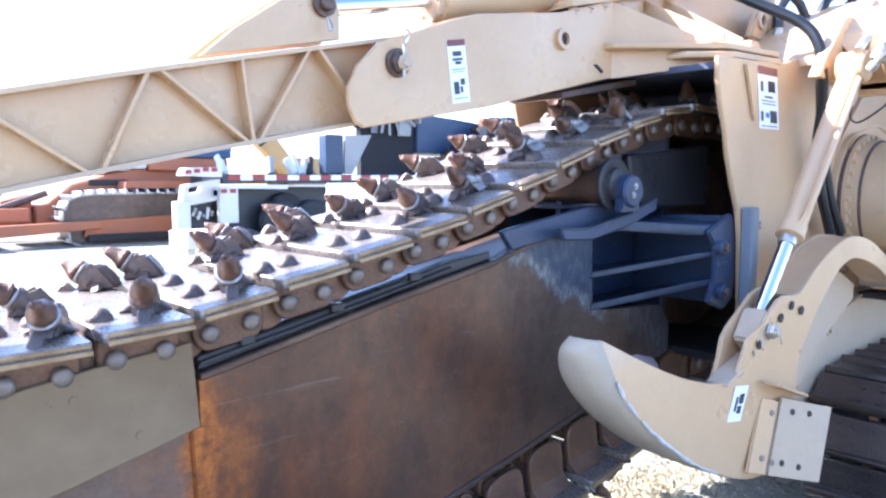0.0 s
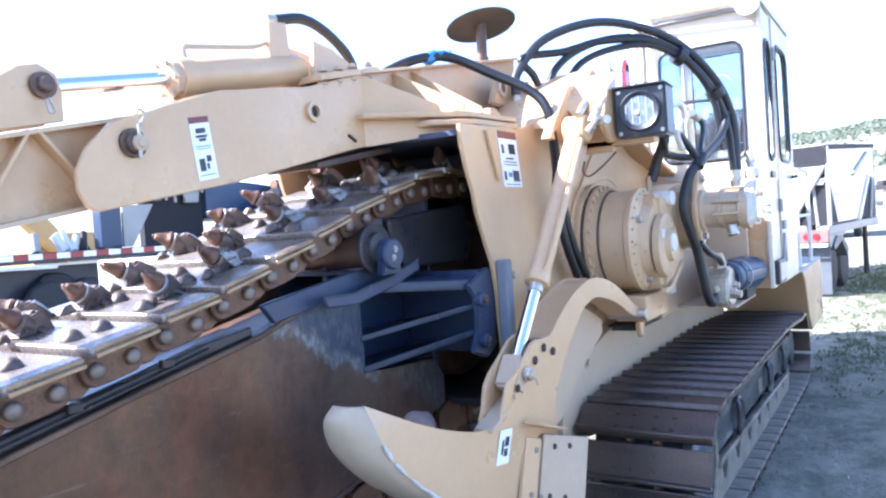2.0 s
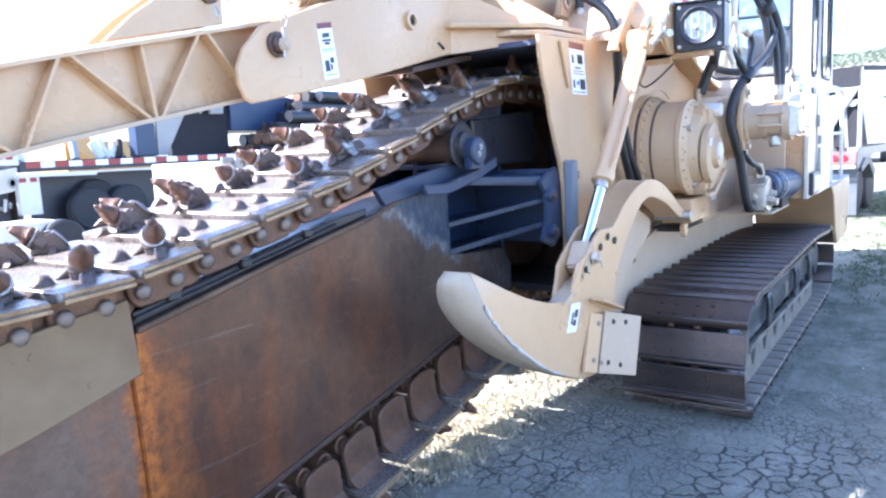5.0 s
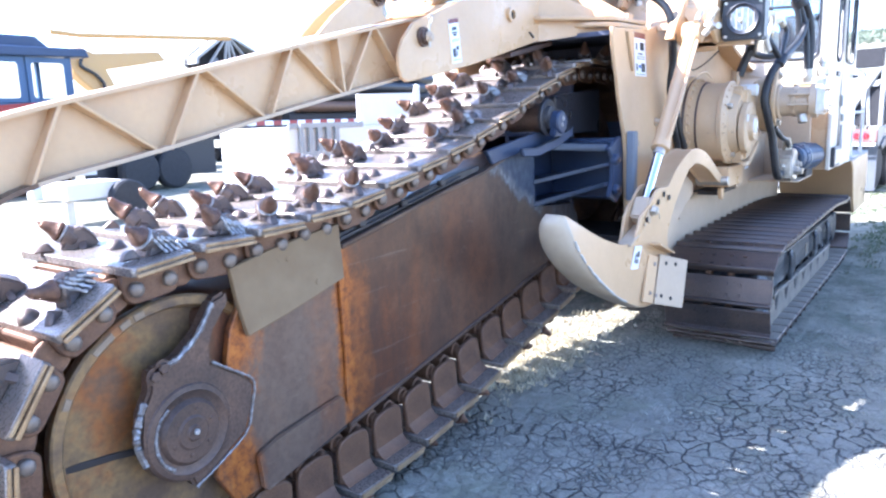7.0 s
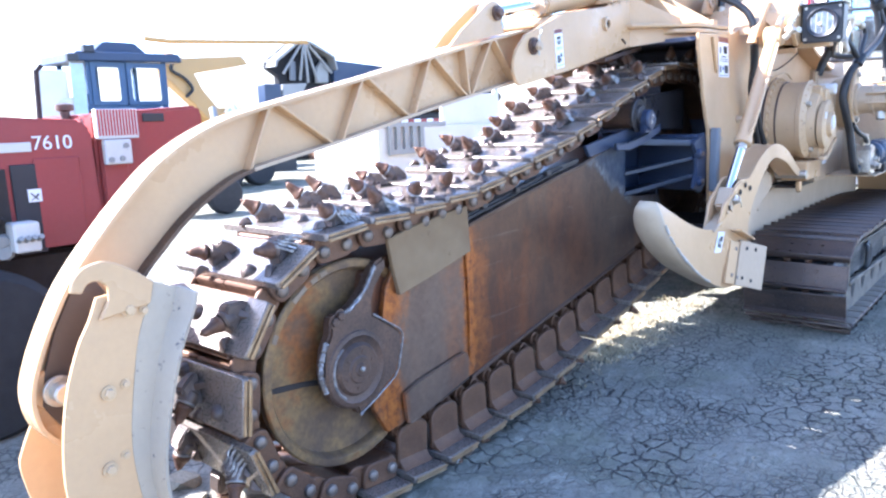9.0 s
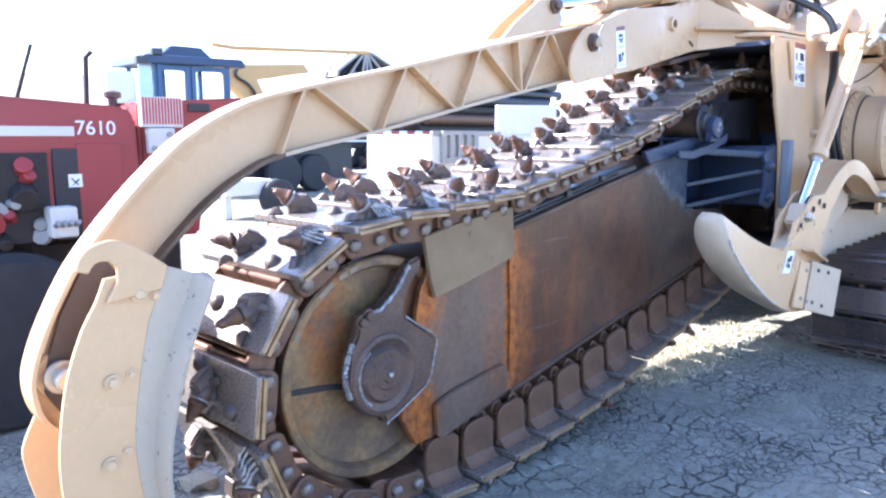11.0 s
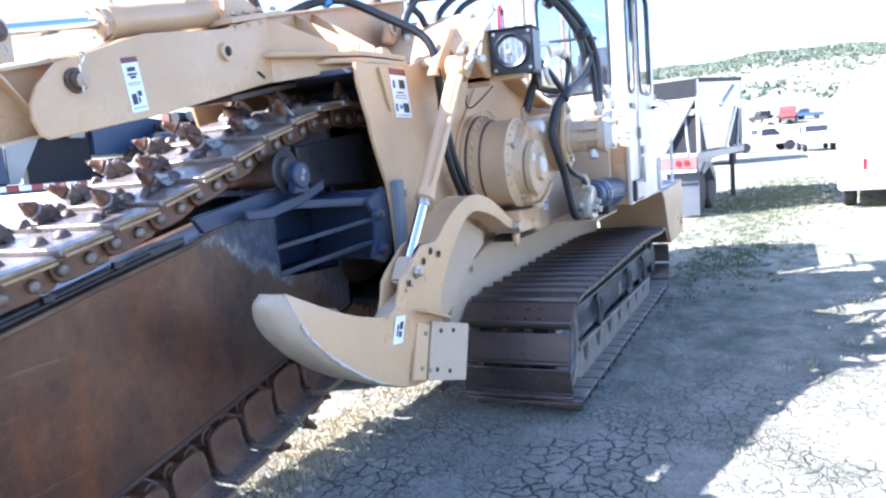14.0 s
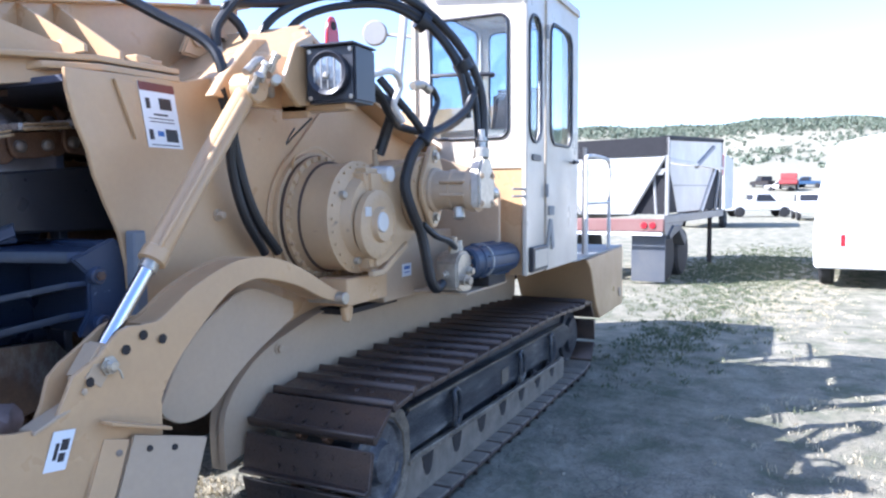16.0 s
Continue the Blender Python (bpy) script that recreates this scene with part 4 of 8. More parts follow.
def ridge_mesh():
    """Hard-facing beads laid side by side over the flank of a bit holder."""
    bm = bmesh.new()
    for k in range(5):
        x = -0.012 + 0.021 * k
        row = spline([(x + 0.03, -0.058, 0.094), (x + 0.018, -0.040, 0.118), (x, -0.034, 0.146 - 0.004 * k), (x - 0.008, -0.012, 0.168 - 0.006 * k)], 4)
        absorb(bm, B_tube(row, [0.0055 + 0.0015 * math.sin(j * 2.3 + k) for j in range(len(row))], 6))
    for v in bm.verts:
        v.co += noise.noise_vector(v.co * 50.0) * 0.003
    return mesh_of("hard_facing", bm, RING_STEEL)


def ring_mesh():
    bm = B_lathe([(0, 0.035), (0.003, 0.0385), (0.007, 0.0385), (0.010, 0.034)], SOCKET + BIT_DIR * 0.049, BIT_DIR, 16)
    return mesh_of("wear_ring", bm, RING_STEEL)


def bit_mesh(length, seed):
    """A worn conical bit: flared collar, hollow flanks and a small hard tip."""
    bm = B_lathe([(0, 0.028), (0.006, 0.0345), (0.016, 0.0345), (0.024, 0.028), (length * 0.5, 0.0235), (length * 0.72, 0.018), (length * 0.86, 0.014), (length * 0.90, 0.0085), (length, 0.004)], SOCKET + BIT_DIR * 0.058, BIT_DIR, 14)
    for v in bm.verts:
        v.co += noise.noise_vector(v.co * 34.0 + Vector((0, seed * 2.7, 0))) * 0.005
    return mesh_of("bit", bm, BIT_STEEL)


# bits on the pads of the upper run and the nose, counted from the pad at the wear cover's end: (along, across, turn)
BITS = {-6: [(0.0, -0.22, 0.2), (0.02, 0.20, -0.3)], -5: [(0.03, -0.235, 0.25), (-0.04, 0.10, -0.2)], -4: [(0.02, -0.25, 0.15), (-0.02, 0.16, -0.4)], -3: [(0.03, -0.245, 0.2), (0.0, 0.22, -0.5)],
        -2: [(0.05, -0.215, 1.0), (0.07, 0.13, 0.1), (-0.06, 0.30, -0.7)], -1: [(0.045, -0.20, 1.15), (0.06, 0.31, -0.6)], 0: [(0.045, -0.225, 1.2), (-0.05, 0.30, -0.6)],
        1: [(-0.07, 0.16, 0.1), (0.05, 0.31, -0.6)], 2: [(-0.05, 0.10, 0.2), (0.06, 0.30, -0.5)], 3: [(-0.06, 0.12, 0.0), (0.05, -0.15, 0.5)],
        4: [(0.05, -0.17, 0.45), (-0.04, 0.20, -0.3)], 5: [(0.04, 0.04, 0.1), (0.02, 0.29, -0.6)], 6: [(0.06, 0.29, -0.5), (0.0, -0.08, 0.3)], 7: [(0.0, -0.14, 0.35), (0.03, 0.27, -0.6)], 8: [(-0.08, -0.27, 0.6), (0.03, 0.10, 0.0)]}
CYCLE = [[(0.0, -0.26, 0.5), (0.02, 0.10, -0.1)], [(0.0, -0.06, 0.2), (0.0, 0.28, -0.7)], [(0.03, -0.24, 0.5), (0.0, 0.20, -0.4)], [(0.0, 0.16, -0.3), (0.02, -0.28, 0.8)]]
BOLTS = {1: [(-0.085, -0.20), (0.0, -0.19)], 2: [(-0.055, -0.18), (0.035, -0.19)], -1: [(-0.07, -0.20)], 0: [(-0.05, -0.17), (-0.02, 0.05)]}


def build_chain():
    pad, near_link, far_link, edge, ring, ridge, bolt_me = pad_mesh(), link_mesh(-0.255), link_mesh(0.255), edge_mesh(), ring_mesh(), ridge_mesh(), bolt_mesh()
    block = [block_mesh(k) for k in range(3)]
    bit = [bit_mesh(v, k) for k, v in enumerate((0.092, 0.080, 0.068, 0.086))]
    pins = pin_mesh(-0.062, -0.266), pin_mesh(0.060, -0.266)
    deep_near, deep_far = link_mesh(-0.225, True), link_mesh(0.225, True)
    rollers = roller_mesh(-0.06), roller_mesh(0.062)
    rng = random.Random(4)
    stations = along(chain_path(), 0.247, 0.806)
    for i, (x, z, a) in enumerate(stations):
        j = i if i < len(stations) - 12 else i - len(stations)
        m = Matrix.Translation((x, CY, z)) @ Matrix.Rotation(0.075 - a + rng.uniform(-0.015, 0.015), 4, "Y")
        attach("pad", pad, chain, "", m)
        attach("wear_edge", edge, chain, "", m)
        if 0.22 < x < 3.2 and z < 0.8:
            for me in (deep_near, deep_far):
                attach("link", me, chain, "", m)
            for me in rollers:
                attach("roller", me, chain, "", m)
        else:
            for me in (near_link, far_link):
                attach("link", me, chain, "", m)
            for me in pins:
                attach("link_pin", me, chain, "", m)
        spots = BITS.get(j, CYCLE[i % 4])
        for n, (u, y, turn) in enumerate(spots):
            k = m @ Matrix.Translation((u, y, 0.002)) @ Matrix.Rotation(turn + rng.uniform(-0.1, 0.1), 4, "Z") @ Matrix.Rotation(rng.uniform(-0.1, 0.1), 4, "Y")
            attach("bit_block", rng.choice(block), chain, "", k)
            attach("bit", rng.choice(bit), chain, "", k)
            if rng.random() < 0.55:
                attach("wear_ring", ring, chain, "", k)
            if y < 0 and (j in (-3, -4, -5, 7, 8) or rng.random() < 0.3):
                attach("hard_facing", ridge, chain, "", k)
        free = BOLTS.get(j)
        if free is None:
            free = [(rng.uniform(-0.08, -0.04), rng.uniform(-0.22, -0.1)), (rng.uniform(0.0, 0.07), rng.uniform(-0.05, 0.08))]
            free = [f for f in free if all(math.hypot(f[0] - u, f[1] - y) > 0.09 for u, y, _ in spots)]
        for u, y in free:
            attach("pad_bolt", bolt_me, chain, "", m @ Matrix.Translation((u, y, 0)))


build_chain()

# -- crumber arm: curved I-beam over the chain --
ARM_TOP = [(1.55, 2.19), (1.39, 2.16), (0.70, 2.005), (0.22, 1.89), (-0.30, 1.775), (-0.555, 1.705), (-0.765, 1.597), (-0.907, 1.477), (-1.037, 1.342), (-1.149, 1.206), (-1.22, 1.085), (-1.275, 0.965), (-1.303, 0.86), (-1.288, 0.755), (-1.235, 0.68)]
ARM_LOW = [(1.55, 1.915), (1.38, 1.88), (0.70, 1.745), (0.06, 1.605), (-0.40, 1.515), (-0.57, 1.445), (-0.70, 1.36), (-0.80, 1.27), (-0.89, 1.18), (-0.97, 1.07), (-1.03, 0.96), (-1.07, 0.86), (-1.10, 0.78), (-1.13, 0.72), (-1.20, 0.68)]
at, al = spline(ARM_TOP, 4), spline(ARM_LOW, 4)
web = B_ribbon([(p.x, 2.10, p.z - 0.004) for p in at], [(p.x, 2.10, p.z + 0.004) for p in al], 0.014, (0, 1, 0))
arm = part("crumber_arm", web, TAN, trencher, "tan welded I-beam arm with diagonal ribs")


def flange(rail, y0, y1, t):
    """A strip of plate along a rail of points, t thick to its inside."""
    inn = []
    for i, p in enumerate(rail):
        d = (rail[min(i + 1, len(rail) - 1)] - rail[max(i - 1, 0)]).normalized()
        inn.append(p + Vector((d.z, 0, -d.x)) * t)
    bm = bmesh.new()
    g = [[bm.verts.new((p.x, y, p.z)) for p in r] for r, y in ((rail, y0), (rail, y1), (inn, y1), (inn, y0))]
    for i in range(len(rail) - 1):
        for k in range(4):
            bm.faces.new((g[k][i], g[k][i + 1], g[(k + 1) % 4][i + 1], g[(k + 1) % 4][i]))
    for e in (0, -1):
        bm.faces.new([g[k][e] for k in range(4)])
    return bm


part("top_flange", flange(at, 2.045, 2.155, -0.014), TAN, arm)
part("bottom_flange", flange(al[:17], 2.045, 2.155, 0.014), TAN_DUSTY, arm)
# Curved run in rust brown; its shade is put into the colour too.
part("inner_flange", flange(al[16:-8], 2.045, 2.155, 0.014), RAIL_STEEL, arm, "rust-brown flange darkened for the shade inside the bend")


def rail_z(rail, x):
    for a, b in zip(rail, rail[1:]):
        if min(a.x, b.x) <= x <= max(a.x, b.x):
            return a.z + (b.z - a.z) * (x - a.x) / (b.x - a.x)


for xt, xb in ((-0.30, -0.42), (-0.27, 0.03), (0.215, 0.07), (0.235, 0.52), (0.68, 0.545), (0.70, 0.975), (0.95, 0.985), (1.19, 1.00), (1.21, 1.42)):
    a, b = Vector((xt, 0, rail_z(at, xt) + 0.0)), Vector((xb, 0, rail_z(al, xb)))
    d = (b - a).normalized() * 0.004
    s = Vector((d.z, 0, -d.x)).normalized() * 0.006
    part("rib", B_prism([((a + s).x, (a + s).z), ((b + s).x, (b + s).z), ((b - s).x, (b - s).z), ((a - s).x, (a - s).z)], 2.05, 2.102, 0.002), TAN, arm)
# tip pin
part("tip_boss", B_cyl((-1.215, 2.12, 0.865), (-1.215, 2.08, 0.865), 0.075, 24, 0.006), TAN, arm)
part("tip_pin", B_cyl((-1.215, 2.085, 0.865), (-1.215, 2.0, 0.865), 0.034, 20, 0.006), ZINC, arm, "greasy steel pin")
part("tip_washer", B_cyl((-1.215, 2.06, 0.865), (-1.215, 2.045, 0.865), 0.052, 20, 0.003), ZINC, arm)

# Dark plate on the web paints the shade behind the hook, with grease.
part("tip_cavity", B_prism([(-1.06, 1.22), (-1.13, 1.18), (-1.20, 1.05), (-1.245, 0.92), (-1.262, 0.82), (-1.21, 0.73), (-1.13, 0.76), (-1.06, 0.95), (-0.99, 1.10)], 2.078, 2.091, 0.003), RECESS_SHADE, arm, "dark brown plate for shade and grease round the pin")

# crumber shoe: shell behind the nose
SL = [(-1.115, 1.17), (-1.145, 1.10), (-1.19, 1.02), (-1.24, 0.88), (-1.27, 0.71), (-1.275, 0.56), (-1.25, 0.40), (-1.20, 0.26), (-1.10, 0.12)]
SF = [(-0.935, 1.19), (-0.955, 1.12), (-1.00, 1.01), (-1.04, 0.82), (-1.06, 0.67), (-1.055, 0.53), (-1.03, 0.38), (-0.98, 0.26), (-0.90, 0.15)]
SE = [(-0.80, 1.14), (-0.825, 1.07), (-0.88, 0.95), (-0.94, 0.76), (-0.97, 0.61), (-0.975, 0.48), (-0.95, 0.36), (-0.91, 0.26), (-0.84, 0.17)]
sl, sf, se = spline(SL, 5), spline(SF, 5), spline(SE, 5)
shoe = part("crumber_shoe", B_ribbon([(p.x, CY - 0.205, p.z) for p in sf], [(p.x, CY + 0.205, p.z) for p in sf], 0.016, (-1, 0, 0.1)), TAN, trencher, "tan curved crumber shoe bolted to the arm tip")
for sgn, lab in ((-1, "side_wing"), (1, "side_wing")):
    yy = lambda d: CY + sgn * d
    out_row = sl if sgn < 0 else [p + Vector((0.11 * min(1.0, max(0.0, (p.z - 0.55) / 0.25)), 0, 0)) for p in sl]
    w = part(lab, B_ribbon([(p.x, yy(0.21), p.z) for p in out_row], [(p.x, yy(0.22), p.z) for p in sf], 0.014, (0, -sgn, 0)), TAN, shoe)
    sm = [p * 0.36 + q * 0.64 for p, q in zip(sf, se)]
    part("flared_lip", B_ribbon([(p.x + 0.001, yy(0.222), p.z) for p in sf], [(p.x, yy(0.226), p.z) for p in sm], 0.016, (-0.2, -sgn * 1.0, 0)), TAN_CHIPPED, shoe, "chipped tan lip")
    part("worn_lip", B_ribbon([(p.x, yy(0.226), p.z) for p in sm], [(p.x - 0.02, yy(0.30), p.z) for p in se], 0.014, (0.9, -sgn * 0.3, 0)), TAN_CHIPPED, shoe, "worn lip edge")
hook = spline2([(-1.20, 1.205), (-1.185, 1.245), (-1.15, 1.275), (-1.08, 1.285), (-1.0, 1.245), (-0.93, 1.19)], 6) + [(-0.95, 1.12), (-1.12, 1.10)] + spline2([(-1.085, 1.16), (-1.085, 1.20), (-1.11, 1.225), (-1.145, 1.222), (-1.165, 1.195)], 5)
part("lifting_hook", B_prism(hook, 1.908, 1.926, 0.004), TAN, shoe)
for x, z in ((-1.022, 1.113), (-1.117, 0.855), (-1.14, 0.60)):
    part("bolt", B_bolt((x, 1.920, z), (0, -1, 0), 0.017, 0.018), GEAR_TAN, shoe)
for x, z in ((-0.972, 1.10), (-1.06, 0.87), (-1.085, 0.63)):
    part("bolt", B_bolt((x, 1.920, z), (0, -1, 0), 0.011, 0.012), GEAR_TAN, shoe)

# -- upper arm: box beam with flared flange --
UP = [(1.335, 1.862), (1.30, 1.88), (1.275, 1.93), (1.275, 1.99), (1.31, 2.06), (1.40, 2.145), (1.62, 2.225), (1.84, 2.30), (2.32, 2.375), (2.69, 2.485), (2.69, 2.145), (2.57, 2.12), (2.14, 2.02), (1.90, 1.965)]
upper = part("upper_arm", B_prism(UP, 1.972, 1.992, 0.004), TAN, trencher, "tan box-section upper arm with warning label")
part("far_cheek", B_prism(UP, 2.29, 2.31, 0.004), TAN, upper)
part("top_plate", flange(spline([(1.62, 2.222), (1.84, 2.298), (2.32, 2.372), (2.69, 2.482)], 4), 1.985, 2.295, 0.014), TAN, upper)
# Bottom plate is near-black, unlike the tan cheeks and top plate.
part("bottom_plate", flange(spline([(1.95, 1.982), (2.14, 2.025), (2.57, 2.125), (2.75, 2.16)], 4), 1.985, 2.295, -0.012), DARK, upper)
# sloping cheek that flares out to the flange
bm = bmesh.new()
q = [(2.675, 1.972, 2.475), (2.675, 1.972, 2.14), (3.04, 1.66, 2.205), (3.06, 1.66, 2.285)]
va = [bm.verts.new(v) for v in q]
vb = [bm.verts.new((v[0] + 0.012, v[1] + 0.016, v[2])) for v in q]
bm.faces.new(va)
bm.faces.new(vb[::-1])
for i in range(4):
    bm.faces.new((va[i], va[(i + 1) % 4], vb[(i + 1) % 4], vb[i]))
part("flared_cheek", bm, TAN, upper)
part("box_body", B_prism([(2.69, 2.485), (4.33, 2.815), (4.33, 2.52), (3.9, 2.33), (3.2, 2.24), (2.69, 2.15)], 2.0, 2.28, 0.006), TAN, upper)
part("top_strip", B_prism([(2.66, 2.487), (4.38, 2.83), (4.38, 2.815), (2.66, 2.472)], 1.95, 2.33, 0.003), TAN, upper)
for x in (2.96, 3.13):
    z = 2.485 + (x - 2.69) * 0.201
    part("gusset", B_prism([(2.0, z - 0.012), (2.0, 2.29), (1.60, 2.29), (1.60, 2.32)], x, x + 0.016, 0.002, 1, "x"), TAN, upper)
part("flange_plate", B_prism([(2.62, 1.93), (3.02, 1.60), (3.42, 1.56), (3.42, 2.72), (3.02, 2.68), (2.62, 2.35)], 2.262, 2.288, 0.004, 1, "z"), TAN, upper)
part("flange_plate", B_prism([(2.86, 1.72), (3.02, 1.58), (3.40, 1.54), (3.40, 2.74), (3.02, 2.70), (2.86, 2.55)], 2.222, 2.250, 0.004, 1, "z"), TAN, upper)
part("bolt_pad", B_box(3.22, 3.30, 1.60, 1.68, 2.288, 2.325, 0.006), TAN, upper)
part("bolt_pad", B_box(3.32, 3.40, 1.64, 1.72, 2.288, 2.325, 0.006), TAN, upper)
for x in (3.1, 3.22):
    part("bolt", B_bolt((x, 1.60, 2.222), (0, 0, -1), 0.018, 0.03), TAN, upper)
pin = part("pivot_pin", B_lathe([(0, 0.048), (0.012, 0.048), (0.014, 0.036), (0.03, 0.036), (0.036, 0.03), (0.036, 0.001)], (1.468, 1.972, 2.083), (0, -1, 0), 28), HUB_STEEL, upper, "dark pivot pin with split pin")
part("pin_nut", B_lathe([(0, 0.028), (0.012, 0.028), (0.014, 0.018), (0.022, 0.016), (0.022, 0.001)], (1.472, 1.936, 2.08), (0, -1, 0), 8), TAN_DUSTY, pin, "dusty tan nut")
part("split_pin", B_tube([(1.468, 1.93, 2.14), (1.468, 1.93, 2.03)], 0.006, 8), ZINC, pin)
part("split_pin", B_tube(spline([(1.47, 1.925, 2.135), (1.485, 1.92, 2.17), (1.47, 1.92, 2.185), (1.455, 1.92, 2.17), (1.468, 1.925, 2.135)], 5), 0.004, 6), ZINC, pin)
bush = part("bushing", B_lathe([(0, 0.043), (0.02, 0.043), (0.021, 0.026), (0.004, 0.026), (0.004, 0.001)], (2.33, 1.973, 2.268), (0, -1, 0), 24), TAN, upper)
part("bore", B_cyl((2.33, 1.972, 2.268), (2.33, 1.966, 2.268), 0.024, 18), DARK, bush)
part("weld_mark", B_prism([(2.545, 2.185), (2.60, 2.155), (2.61, 2.165), (2.56, 2.192)], 1.964, 1.973, 0.002), DARK, upper)
part("lug_plate", B_prism([(3.74, 2.44), (3.80, 2.56), (3.88, 2.62), (4.04, 2.62), (4.14, 2.56), (4.22, 2.50), (4.30, 2.40)], 1.86, 1.90, 0.01, 2), TAN, upper)
for x in (3.85, 4.02):
    part("lug_ring", B_lathe([(0, 0.05), (0.016, 0.05), (0.017, 0.028), (0.0, 0.028), (0, 0.001)], (x, 1.86, 2.54), (0, -1, 0), 20), TAN_DUSTY, upper)

# -- tilt cylinder on top --
A, Bp = Vector((1.235, 2.12, 2.252)), Vector((2.50, 2.12, 2.50))
ax = (Bp - A).normalized()
tilt = part("tilt_cylinder", B_lathe([(0.53, 0.06), (0.535, 0.078), (0.60, 0.078), (0.605, 0.070), (1.18, 0.070), (1.19, 0.064), (1.205, 0.064)], A, ax, 28), TAN, trencher, "tan hydraulic tilt cylinder")
part("piston_rod", B_lathe([(0.03, 0.030), (0.55, 0.030)], A, ax, 20), CHROME, tilt, "polished chrome piston rod")
part("gland", B_lathe([(0.50, 0.045), (0.505, 0.072), (0.535, 0.072)], A, ax, 8), TAN_DUSTY, tilt)
for k in range(6):
    s_, u_ = frame_along(ax)
    o = A + ax * 0.5 + (s_ * math.cos(k * 1.047) + u_ * math.sin(k * 1.047)) * 0.062
    part("bolt", B_bolt(o, -ax, 0.010, 0.014, False), TAN_DUSTY, tilt)
part("rod_eye", B_cyl(A + Vector((0, -0.05, 0)), A + Vector((0, 0.05, 0)), 0.052, 22, 0.006), TAN, tilt)
part("port_block", B_prism([(2.22, 2.50), (2.22, 2.655), (2.33, 2.665), (2.34, 2.52)], 2.08, 2.16, 0.006), TAN, tilt)
part("pipe", B_tube(spline([(1.80, 2.10, 2.435), (1.80, 2.10, 2.475), (1.85, 2.10, 2.485), (2.12, 2.10, 2.53), (2.22, 2.10, 2.565)], 5), 0.011, 8), TAN_DUSTY, tilt)
part("fitting", B_lathe([(0, 0.02), (0.06, 0.02), (0.062, 0.014), (0.08, 0.014)], (2.24, 2.12, 2.675), (1, 0, 0.1), 10), ZINC, tilt)
part("base_bracket", B_prism([(2.42, 2.44), (2.44, 2.60), (2.56, 2.585), (2.74, 2.51), (2.74, 2.46)], 2.03, 2.06, 0.005), TAN, tilt)
part("base_bracket", B_prism([(2.42, 2.44), (2.44, 2.60), (2.56, 2.585), (2.74, 2.51), (2.74, 2.46)], 2.18, 2.21, 0.005), TAN, tilt)
part("base_plate", B_prism([(2.38, 2.405), (2.38, 2.435), (2.80, 2.53), (2.80, 2.50)], 1.955, 2.32, 0.004), TAN, tilt)
for x in (2.42, 2.52, 2.62, 2.74):
    part("bolt", B_bolt((x, 1.985, 2.395 + (x - 2.38) * 0.226), (0, 0, -1), 0.016, 0.03), TAN_DUSTY, tilt)
    part("bolt", B_bolt((x, 1.975, 2.445 + (x - 2.38) * 0.226), (0, 0, 1), 0.014, 0.018), TAN_DUSTY, tilt)
part("rod_lug", B_prism([(0.82, 2.045), (0.93, 2.14), (1.17, 2.305), (1.23, 2.32), (1.285, 2.295), (1.30, 2.24), (1.30, 2.15)], 2.055, 2.075, 0.004), TAN, arm)
part("rod_lug", B_prism([(0.82, 2.045), (0.93, 2.14), (1.17, 2.305), (1.23, 2.32), (1.285, 2.295), (1.30, 2.24), (1.30, 2.15)], 2.165, 2.185, 0.004), TAN, arm)
part("lug_pin", B_lathe([(0, 0.040), (0.014, 0.040), (0.016, 0.024), (0.036, 0.024), (0.040, 0.020), (0.040, 0.001)], (1.235, 2.053, 2.252), (0, -1, 0), 22), HUB_STEEL, arm, "dark pin head")
part("split_pin", B_tube(spline([(1.235, 2.02, 2.21), (1.245, 2.01, 2.175), (1.23, 2.01, 2.165), (1.225, 2.015, 2.20)], 4), 0.004, 6), ZINC, arm)

# -- hull --
HULL = [(2.835, 2.13), (2.855, 2.05), (2.87, 2.0), (2.915, 1.90), (2.94, 1.80), (2.99, 1.68), (3.05, 1.555), (3.08, 1.42), (3.10, 1.10), (3.12, 0.85), (3.5, 0.85), (4.2, 0.93), (5.9, 0.96), (5.9, 2.05), (5.2, 2.20), (4.6, 2.42), (4.15, 2.62), (3.88, 2.43), (3.60, 2.275), (3.44, 2.235), (3.19, 2.22), (2.83, 2.205)]
hull = part("hull", B_prism(HULL, 1.548, 1.572, 0.004), TAN, trencher, "tan welded hull side with warning label")
part("far_side", B_prism(HULL, 2.708, 2.732, 0.004), TAN, hull)
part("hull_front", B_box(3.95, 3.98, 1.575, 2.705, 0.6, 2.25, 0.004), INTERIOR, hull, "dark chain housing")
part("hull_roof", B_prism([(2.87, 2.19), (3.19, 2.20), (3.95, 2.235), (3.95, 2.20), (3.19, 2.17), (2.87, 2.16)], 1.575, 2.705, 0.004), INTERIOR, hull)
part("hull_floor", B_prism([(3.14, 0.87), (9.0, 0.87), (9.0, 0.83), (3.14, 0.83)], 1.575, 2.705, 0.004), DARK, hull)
part("roof_guard", B_prism([(2.36, 2.06), (2.9, 2.16), (2.9, 2.13), (2.36, 2.03)], 1.99, 2.30, 0.004), HUB_STEEL, hull, "rust-brown guard sheet above the chain")
part("stiffener", B_prism([(3.04, 2.19), (3.14, 2.19), (3.14, 1.95)], 1.53, 1.546, 0.002), TAN, hull)
part("tilt_block", B_box(3.07, 3.135, 1.49, 1.547, 1.12, 1.57, 0.008), BLUE_GREY, hull, "worn blue-grey guide block")
